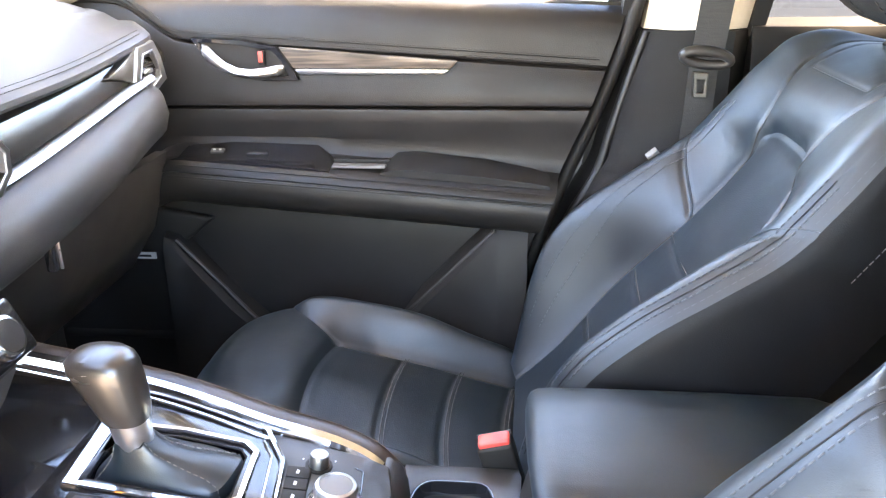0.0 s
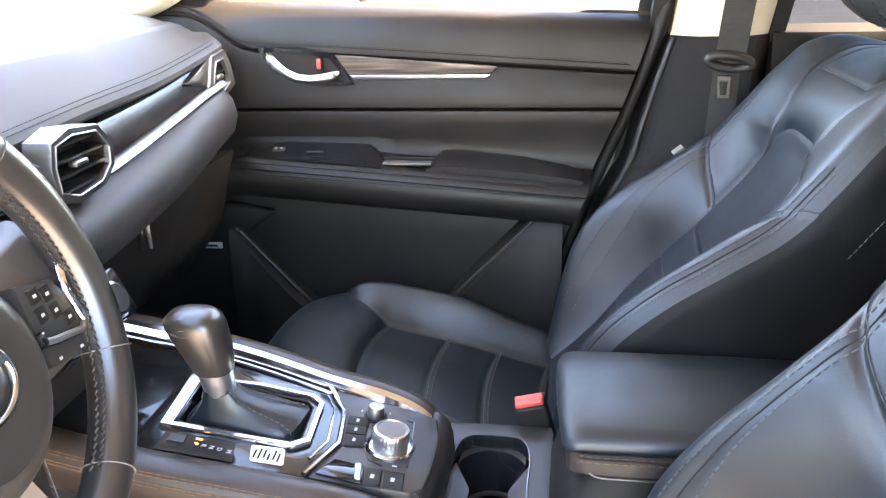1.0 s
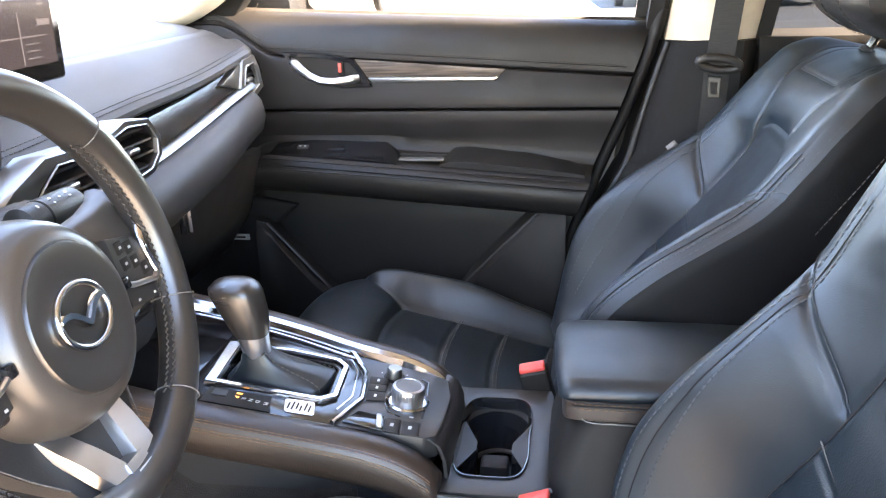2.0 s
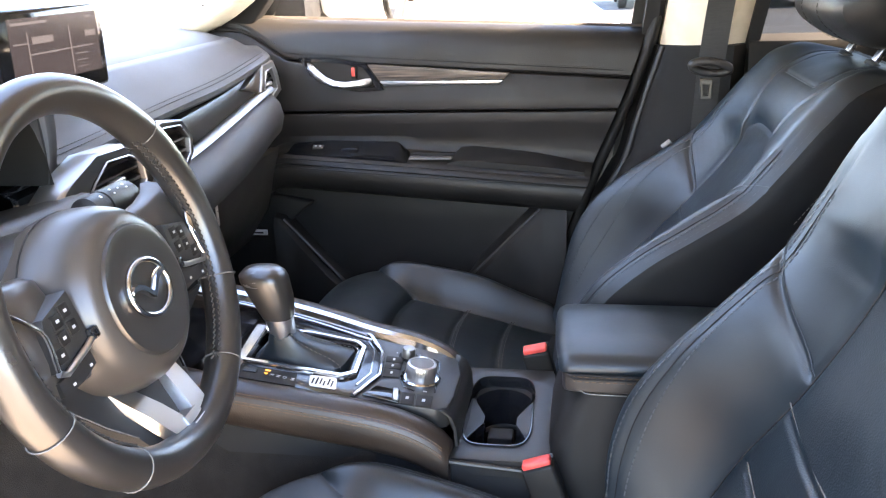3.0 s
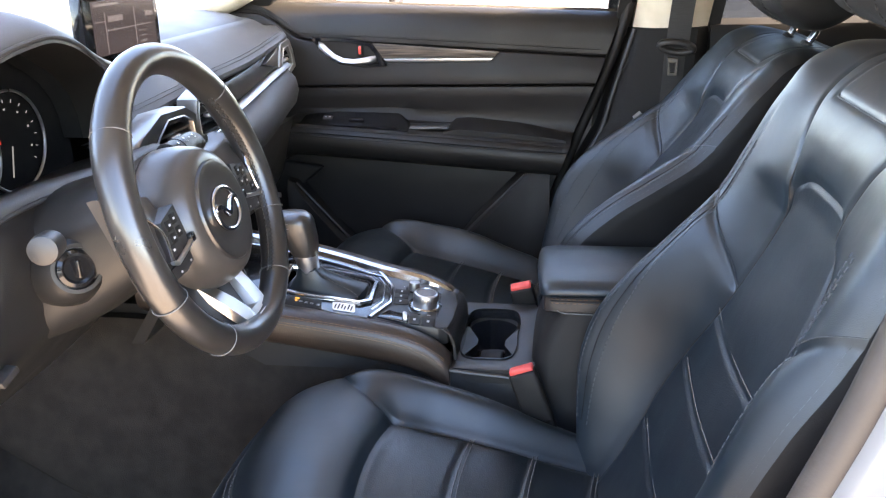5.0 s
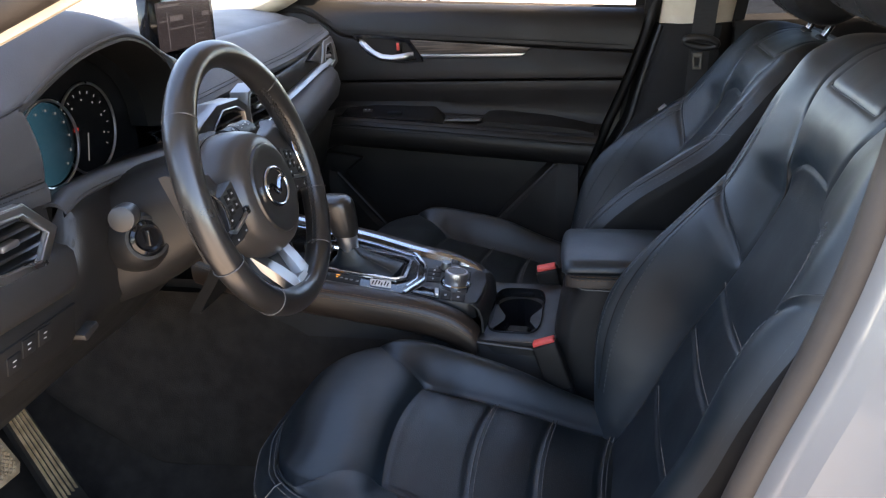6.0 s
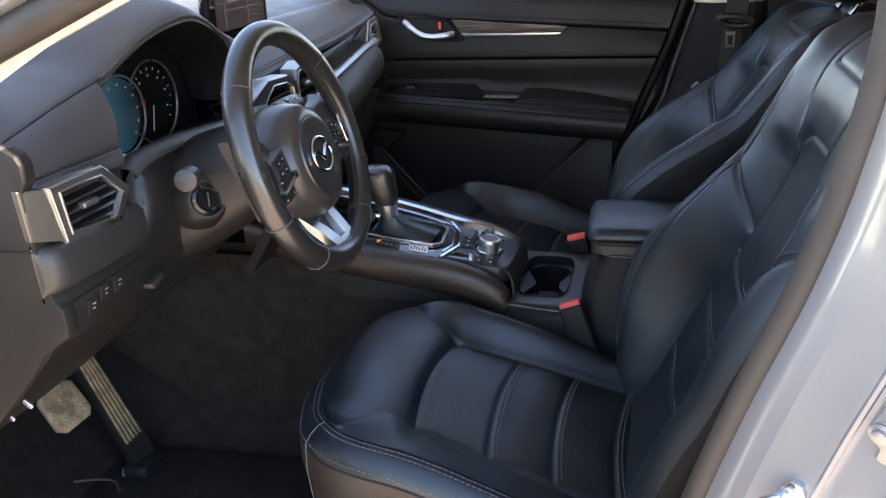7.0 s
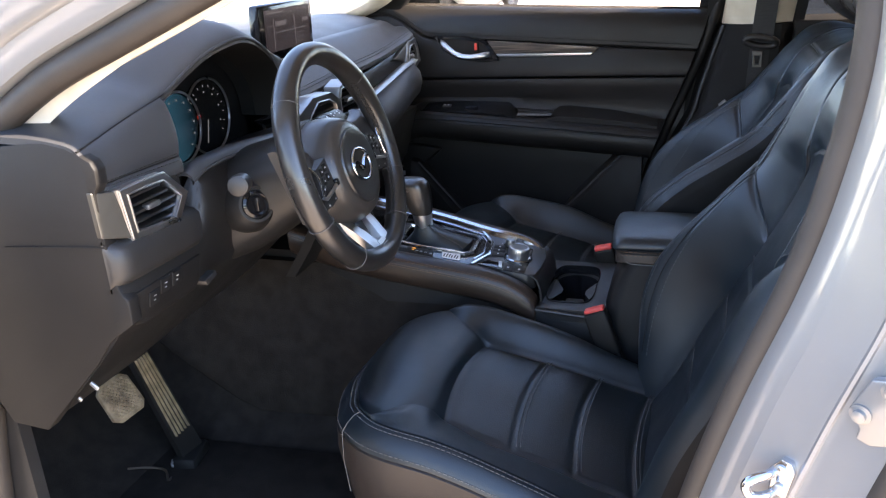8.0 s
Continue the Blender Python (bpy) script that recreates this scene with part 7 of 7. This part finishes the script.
for i, (lo, hi) in enumerate(((-0.090, -0.076), (-0.091, -0.073), (-0.088, -0.074), (-0.091, -0.079), (-0.089, -0.072), (-0.091, -0.076))):
    x0 = -0.2925 + 0.0052 * i
    part("print_bar", slab([(x0, lo), (x0 - 0.001, hi), (x0 + 0.0012, hi), (x0 + 0.0022, lo)], 0.0022, 0.0025, 0), DARK, sticker)
# rotary controls
KX, KY = -0.158, -0.029
kz = top_z(KX)
knob = thing("rotary_controller", "knurled silver rotary controller knob", "knob", (KX, KY, kz))
part("ring", lathe([(0.0275, 0.0), (0.0275, 0.003), (0.0255, 0.005), (0.0235, 0.003), (0.023, 0.001)], (KX, KY, kz), (0.13, 0, 1), 48), CHROME, knob, "chrome ring")
grip = []
for r, h, wave in ((0.0200, 0.001, 0.0), (0.0202, 0.004, 0.0), (0.0196, 0.0105, 0.0), (0.0203, 0.0115, 0.0003), (0.0203, 0.0205, 0.0003), (0.0192, 0.0235, 0.0), (0.0165, 0.0245, 0.0), (0.0160, 0.0235, 0.0)):
    grip.append([(KX + 0.13 * h + (r + wave * math.cos(32 * q)) * math.cos(q), KY + (r + wave * math.cos(32 * q)) * math.sin(q), kz + h - 0.13 * r * math.cos(q)) for q in np.linspace(0, 2 * np.pi, 128, endpoint=False)])
part("grip", loft(grip, True, True), SATIN, knob, "bright knurled grip")
part("cap", lathe([(0.0163, 0.018), (0.0160, 0.0238), (0.010, 0.0245), (0.001, 0.0247)], (KX, KY, kz), (0.13, 0, 1), 40), GREY_PLASTIC, knob, "grey cap")
small = thing("volume_knob", "small silver volume knob", "knob", (-0.186, 0.025, top_z(-0.186)))
part("grip", lathe([(0.0098, 0.0), (0.0100, 0.003), (0.0096, 0.0125), (0.0086, 0.0150), (0.0070, 0.0152)], (-0.186, 0.025, top_z(-0.186)), (0.13, 0, 1), 40), VENT_SILVER, small, "satin silver grip")
part("cap", lathe([(0.0070, 0.013), (0.0068, 0.0146), (0.001, 0.0148)], (-0.186, 0.025, top_z(-0.186)), (0.13, 0, 1), 32), GREY_PLASTIC, small, "grey cap")
part("ring", lathe([(0.014, 0.0), (0.0138, 0.0015), (0.011, 0.0015)], (-0.186, 0.025, top_z(-0.186)), (0.13, 0, 1), 36), DARK, small)
for x, y in ((-0.2045, 0.031), (-0.172, 0.035)):
    part("symbol", slab([(x, y), (x, y + 0.0025), (x + 0.0015, y + 0.0025), (x + 0.0015, y)], 0.0, 0.0004, 0), GREY_MARK, console)
# shortcut keys in front of the controller
SHORTCUTS = ([(-0.2155, 0.016), (-0.191, 0.018), (-0.1895, 0.001), (-0.2135, -0.0005)], [(-0.2132, -0.0018), (-0.1894, -0.0002), (-0.1882, -0.0165), (-0.2112, -0.0185)], [(-0.2110, -0.0198), (-0.1880, -0.0178), (-0.1845, -0.0365), (-0.2080, -0.0420)])
for poly in SHORTCUTS:
    key = part("shortcut_key", slab(poly, 0.0, 0.0022, 0.0008), DARK, console)
    mx, my = np.mean(poly, 0)
    part("symbol", slab([(mx - 0.002, my - 0.003), (mx - 0.002, my + 0.003), (mx + 0.001, my + 0.002), (mx + 0.001, my - 0.003)], 0.0022, 0.0026, 0), GREY_MARK, key)
for line_pts in (((-0.150, 0.030), (-0.1405, 0.026), (-0.1345, -0.030), (-0.1335, -0.060)), ((-0.184, -0.040), (-0.176, -0.058), (-0.160, -0.064))):
    part("panel_groove", tube([(x, y, top_z(x)) for x, y in line_pts], 0.0011, 6), PIANO, console)
part("symbol", slab([(-0.149, -0.062), (-0.149, -0.060), (-0.144, -0.060), (-0.144, -0.062)], 0.0, 0.0005, 0), GREY_MARK, console)
for x0, x1 in ((-0.1745, -0.1570), (-0.1550, -0.1335)):
    key = part("push_switch", slab([(x0, -0.0735), (x1, -0.0725), (x1 + 0.0025, -0.101), (x0 + 0.0035, -0.102)], 0.0, 0.0024, 0.0009), DARK, console, "square push switch")
    mx = 0.5 * (x0 + x1) + 0.001
    part("symbol", slab([(mx - 0.002, -0.090), (mx - 0.002, -0.084), (mx + 0.002, -0.084), (mx + 0.002, -0.090)], 0.0024, 0.0028, 0), GREY_MARK, key)
brake_key = part("parking_brake_switch", slab([(-0.2225, -0.0975), (-0.2095, -0.0690), (-0.1765, -0.0725), (-0.1730, -0.1020)], 0.0, 0.003, 0.0012), PIANO, console, "gloss parking brake switch")
part("switch_edge", slab([(-0.1855, -0.0760), (-0.1785, -0.0750), (-0.1735, -0.1010), (-0.1800, -0.1015)], 0.003, 0.0085, 0.002), SATIN, brake_key, "bright switch lip")

# gear lever
lever = thing("gear_lever", "black leather gear lever with silver collar and boot", "gear lever", (-0.34, 0.0, 0.8))
boot = []
for h, sx, sy, ox, oy in ((-0.016, 0.070, 0.040, -0.328, -0.008), (-0.004, 0.068, 0.038, -0.328, -0.008), (0.003, 0.058, 0.032, -0.331, -0.010), (0.012, 0.040, 0.025, -0.340, -0.014), (0.022, 0.024, 0.020, -0.348, -0.017), (0.034, 0.0165, 0.0165, -0.352, -0.019)):
    boot.append([(ox + sx * math.copysign(abs(math.cos(q)) ** 0.6, math.cos(q)) + 0.0015 * math.sin(5 * q), oy + sy * math.copysign(abs(math.sin(q)) ** 0.6, math.sin(q)), top_z(ox) + h + 0.0025 * math.cos(4 * q + h * 60)) for q in np.linspace(0, 2 * np.pi, 48, endpoint=False)])
bt = part("boot", loft(boot, True, True), LEATHER, lever, "creased leather boot")
for q in (0.6, 2.5, -0.6, -2.5):
    i = int((q % (2 * math.pi)) / (2 * math.pi) * 48)
    part("boot_stitch", dashes([np.array(r[i]) + (0, 0, 0.002) for r in boot], 0.004, 0.003, 0.0006), THREAD, bt, kind="stuff")
collar_at = (-0.352, -0.019, 0.842)
ax = (-0.12, -0.02, 1)
part("collar", lathe([(0.0155, -0.008), (0.0172, -0.004), (0.0185, 0.012), (0.0195, 0.024), (0.017, 0.026)], collar_at, ax, 36), SATIN, lever, "satin silver collar")
kn = []
for h, rx, ry, ox in ((0.024, 0.0205, 0.0202, 0.0), (0.035, 0.0240, 0.0225, -0.001), (0.052, 0.0280, 0.0248, -0.003), (0.068, 0.0308, 0.0262, -0.006), (0.080, 0.0325, 0.027, -0.008), (0.088, 0.031, 0.026, -0.009), (0.094, 0.0245, 0.021, -0.009), (0.0965, 0.012, 0.010, -0.009)):
    kn.append([(collar_at[0] - 0.12 * h + ox + rx * math.copysign(abs(math.cos(q)) ** 0.8, math.cos(q)), collar_at[1] - 0.02 * h + ry * math.copysign(abs(math.sin(q)) ** 0.8, math.sin(q)), collar_at[2] + h) for q in np.linspace(0, 2 * np.pi, 40, endpoint=False)])
gk = part("knob", loft(kn, True, True), WHEEL_LEATHER, lever, "smooth leather knob")
part("knob_inlay", loft([[(collar_at[0] - 0.020 + (0.019 * math.cos(q) * r), collar_at[1] - 0.0275 - h + 9.0 * (0.019 * math.cos(q) * r) ** 2, collar_at[2] + 0.0795 + 0.0055 * math.sin(q) * r) for q in np.linspace(0, 2 * np.pi, 24, endpoint=False)] for r, h in ((1, -0.004), (1, 0.0), (0.7, 0.0008))], True, True), SATIN, gk, "silver inlay")

# cup holders
cups = thing("cup_holder", "black double cup holder with a gloss rim", "cup holder", (-0.05, 0, 0.66))


def cup_line(hx, hy, waist, n=40):
    """Rounded oblong outline with a slight waist."""
    out = []
    for q in np.linspace(0, 2 * math.pi, n, endpoint=False):
        x = hx * math.copysign(abs(math.cos(q)) ** 0.42, math.cos(q))
        y = hy * math.copysign(abs(math.sin(q)) ** 0.5, math.sin(q))
        out.append((-0.053 + x * (1 - waist * math.exp(-(y / 0.02) ** 2)), y))
    return out


def well_line(n=40):
    """Outline of two round wells with a neck between them."""
    out = []
    for q in np.linspace(0, 2 * math.pi, n, endpoint=False):
        c, d = math.cos(q), math.sin(q)
        far = 0.023 / max(abs(c), 1e-6) if abs(0.023 / max(abs(c), 1e-6) * d) < 0.045 else 0.0
        along_ray = 0.0455 * abs(d)
        inside = 0.0425 ** 2 - (0.0455 ** 2 - along_ray ** 2)
        if inside > 0:
            far = max(far, along_ray + math.sqrt(inside))
        out.append((-0.053 + far * c, far * d))
    return out


rim_in, rim_out = cup_line(0.0455, 0.0905, 0.04), cup_line(0.0472, 0.0922, 0.03)
v, f = frame_ring(rim_out, rim_in, "z", 0.705, 0.7268, 0.0015)
part("rim", (v, f), PIANO, cups, "gloss black rim")
well = well_line(80)
step = cup_line(0.0455, 0.0905, 0.04, 80)
part("cup_step", loft([[(x, y, 0.724) for x, y in step], [(x, y, 0.7085) for x, y in step], [(x, y, 0.7075) for x, y in well], [(x, y, 0.7055) for x, y in well]], True, False), HARD, cups, "dark satin step between the wells")
part("cup_well", loft([[(-0.053 + (x + 0.053) * k, y * k, z) for x, y in well] for k, z in ((1.0, 0.7065), (0.985, 0.68), (0.95, 0.645), (0.90, 0.638), (0.05, 0.637))], True, False), PIANO, cups, "dark gloss double well")
part("divider", box((-0.053, 0.0, 0.662), (0.036, 0.030, 0.05), 0.004), DARK, cups, "low divider between the wells")
for y in (-0.0455, 0.0455):
    part("well_ring", tube([(-0.053 + 0.036 * math.cos(q), y + 0.036 * math.sin(q), 0.648) for q in np.linspace(0, 2 * math.pi, 40, endpoint=False)], 0.003, 8, True), HARD, cups, "round cup seat")
deck_out = []
for x, y in rim_out:
    dx, dy = x + 0.046, y
    k = min((0.066 if dx < 0 else 0.066) / max(abs(dx), 1e-4), 0.122 / max(abs(dy), 1e-4))
    deck_out.append((-0.046 + dx * k, dy * k))
v, f = frame_ring(deck_out, rim_out, "z", 0.700, 0.7245, 0.001)
part("deck", (v, f), HARD, console, "dark plastic surface round the cup holders")

# armrest box
armrest = thing("armrest", "padded black leather armrest box between the seats", "armrest", (0.17, 0, 0.69))


def bowed(x, y, z):
    """The front of the lid bows forwards in its middle."""
    return (x + 0.55 * (y - 0.04) ** 2 * smoothstep((0.10 - x) / 0.08), y, z)


lid = []
for x, o, drop in ((0.0215, 0.012, 0.016), (0.0225, 0.006, 0.010), (0.026, 0.002, 0.0045), (0.033, 0.0, 0.0012), (0.045, 0.0, 0.0), (0.10, 0.0, -0.001), (0.22, 0.0, -0.001), (0.31, 0.0, 0.001), (0.335, 0.004, 0.006), (0.345, 0.012, 0.016)):
    yl, yh, zt, zb = -0.0985 + o, 0.104 - o, 0.8565 - drop, 0.8375
    lid.append([bowed(x, y, z) for y, z in ((yl + 0.060, zt + 0.001), (yl + 0.022, zt), (yl + 0.011, zt - 0.0022), (yl + 0.0035, zt - 0.007), (yl, max(zt - 0.014, zb + 0.002)), (yl + 0.0015, zb), (yh - 0.0015, zb - 0.012), (yh, zb - 0.006), (yh - 0.002, zt - 0.016), (yh - 0.009, zt - 0.009), (yh - 0.022, zt - 0.004), (yh - 0.060, zt))])
part("lid", loft(lid, True, True), LEATHER, armrest, "padded leather lid", smooth=80)
base_rows = []
for x, o in ((0.0265, 0.014), (0.028, 0.006), (0.034, 0.002), (0.05, 0.0), (0.20, 0.0), (0.34, 0.006)):
    base_rows.append([bowed(x, y, z) for y, z in ((-0.0975 + o, 0.8372), (-0.0995 + o, 0.8355), (-0.0985 + o, 0.832), (-0.0995 + o, 0.8285), (-0.100 + o, 0.815), (-0.094 + o, 0.811), (0.095 - o, 0.800), (0.101 - o, 0.806), (0.102 - o, 0.824), (0.10 - o, 0.826))])
part("lid_base", loft(base_rows, True, True), SKIRT_LEATHER, armrest, "stitched lower edge of the lid")
for z, mat, r in ((0.8372, DARK, 0.0010), (0.8320, DARK, 0.0010), (0.8285, BROWN_THREAD, 0.0005), (0.8350, BROWN_THREAD, 0.0005)):
    line_at = [(0.33, -0.1002, z), (0.20, -0.1002, z), (0.06, -0.1002, z), (0.040, -0.0990, z), (0.0325, -0.094, z), (0.0285, -0.080, z), (0.0270, -0.04, z), (0.0265, 0.03, z)]
    line_at = [bowed(*p) for p in line_at]
    part("seam" if mat is DARK else "stitching", tube(line_at, r, 6) if mat is DARK else dashes(line_at, 0.0055, 0.0030, r), mat, armrest, "" if mat is DARK else "brown stitches", kind="stuff" if mat is BROWN_THREAD else "")
box_rows = []
for x, wd, z in ((0.012, 0.122, 0.43), (0.014, 0.118, 0.60), (0.0155, 0.112, 0.70), (0.0175, 0.108, 0.722), (0.0225, 0.104, 0.745), (0.031, 0.100, 0.770), (0.041, 0.097, 0.792), (0.052, 0.095, 0.810), (0.056, 0.094, 0.819)):
    box_rows.append([(x + 0.030, -wd, z), (x + 0.012, -wd + 0.004, z), (x + 0.003, -wd + 0.014, z), (x, -wd + 0.035, z), (x - 0.001, 0.0, z), (x, wd - 0.035, z), (x + 0.004, wd - 0.012, z), (x + 0.02, wd - 0.002, z), (0.335, wd - 0.002, z), (0.335, -wd, z)])
part("box", loft(box_rows, True, True), DARK, armrest, "black plastic box curving down to the cup holders", smooth=60)
part("box_edge", tube(spline([(0.30, -0.1015, 0.812), (0.10, -0.1015, 0.8125), (0.064, -0.1010, 0.8135), (0.055, -0.098, 0.8180)], 24), 0.0011, 8), PLATE_SILVER, armrest, "thin bright edge of the box")

# ---- footwell ----
accelerator = thing("accelerator_pedal", "black ribbed accelerator pedal hinged at the floor", "pedal", (-0.80, -0.30, 0.42))
foot_pt, head_pt = Vector((-0.80, -0.298, 0.425)), Vector((-0.845, -0.345, 0.668))
along = (head_pt - foot_pt)
across = Vector((0.12, 1, 0.1)).normalized()
up = along.cross(across).normalized()
if up.x < 0:
    up = -up


def on_pedal(t, a, h):
    return foot_pt + along * t + across * a + up * h


part("plate", loft([[on_pedal(t, -wd, 0.0), on_pedal(t, -wd, 0.014), on_pedal(t, wd, 0.014), on_pedal(t, wd, 0.0)] for t, wd in ((0.0, 0.027), (0.03, 0.028), (0.5, 0.025), (0.97, 0.021), (1.0, 0.019))], True, True), DARK, accelerator, "black rubber plate")
for i in range(5):
    a = -0.019 + 0.0095 * i
    part("rib", loft([[on_pedal(t, a * (1 - 0.25 * t) - 0.0016, 0.014), on_pedal(t, a * (1 - 0.25 * t) - 0.0011, 0.0190), on_pedal(t, a * (1 - 0.25 * t) + 0.0011, 0.0190), on_pedal(t, a * (1 - 0.25 * t) + 0.0016, 0.014)] for t in (0.22, 0.5, 0.97)], True, True), PEDAL_PAD, accelerator)
part("hinge_block", box(foot_pt + Vector((0.005, 0, -0.01)), (0.05, 0.08, 0.03), 0.008, 2, (0, 0, 10)), DARK, accelerator)
part("bolt", lathe([(0.007, 0), (0.007, 0.005), (0.004, 0.008), (0.004, 0.014)], (-0.812, -0.333, 0.412), (0.2, -0.3, 1), 10), METAL, accelerator, "bright fixing bolt")
brake = thing("brake_pedal", "worn brake pedal with dusty checkered rubber pad", "pedal", (-0.85, -0.41, 0.60))
bp = Matrix.Translation((-0.835, -0.413, 0.612)) @ pose(0, 0, 0, 0, 58, -6) @ Matrix.Scale(0.8, 4)
bm = prism([(-0.050, -0.030), (-0.050, 0.030), (-0.036, 0.048), (0.034, 0.050), (0.050, 0.036), (0.052, -0.030), (0.038, -0.050), (-0.034, -0.048)], "z", -0.006, 0.006, 0.003)
bm.transform(bp)
pad = part("pad", bm, PEDAL_PAD, brake, "dusty brown rubber pad")
stud_v, stud_f = [], []
for i in range(-6, 7):
    for j in range(-6, 7):
        px, py = 0.0078 * (i - j) * 0.72, 0.0078 * (i + j) * 0.72
        if abs(px) < 0.044 and abs(py) < 0.042 and abs(px) + abs(py) < 0.074:
            k = len(stud_v)
            stud_v += [bp @ Vector(p) for p in ((px - 0.0048, py, 0.006), (px, py - 0.0048, 0.006), (px + 0.0048, py, 0.006), (px, py + 0.0048, 0.006), (px, py, 0.0105))]
            stud_f += [(k, k + 1, k + 4), (k + 1, k + 2, k + 4), (k + 2, k + 3, k + 4), (k + 3, k, k + 4)]
part("pad_studs", (stud_v, stud_f), PEDAL_PAD, pad, "checkered studs", smooth=10, kind="stuff")
part("arm", tube(spline([(-0.845, -0.413, 0.61), (-0.90, -0.405, 0.68), (-0.93, -0.40, 0.80), (-0.93, -0.40, 0.92)], 14), 0.010, 10, squash=0.6), DARK, brake, "dark steel arm")
cable = single("floor_cable", tube(spline([(-0.80, -0.47, 0.50), (-0.78, -0.44, 0.485), (-0.77, -0.41, 0.46), (-0.785, -0.39, 0.42), (-0.80, -0.36, 0.405)], 24), 0.0022, 8), RUBBER, "thin black cable below the brake pedal", "cable")
floor_mat = single("floor_mat", prism([(-0.98, -0.60), (-0.98, -0.24), (-0.45, -0.22), (-0.40, -0.26), (-0.40, -0.62), (-0.45, -0.66)], "z", 0.4005, 0.409, 0.003), CARPET, "black carpet mat in the driver footwell", "floor mat")
single("footwell_side", sheet([[(-1.24, 0.745, z), (-0.62, 0.745, z)] for z in (0.38, 0.7, 1.14)], 0.02, (0, -1, 0)), HARD, "dark plastic kick panel of the passenger footwell", "panel", kind="structure")
single("footwell_side", sheet([[(-1.1, -0.735, z), (-0.72, -0.735, z)] for z in (0.40, 0.6, 0.80)], 0.02, (0, 1, 0)), HARD, "dark plastic kick panel", "panel", kind="structure")
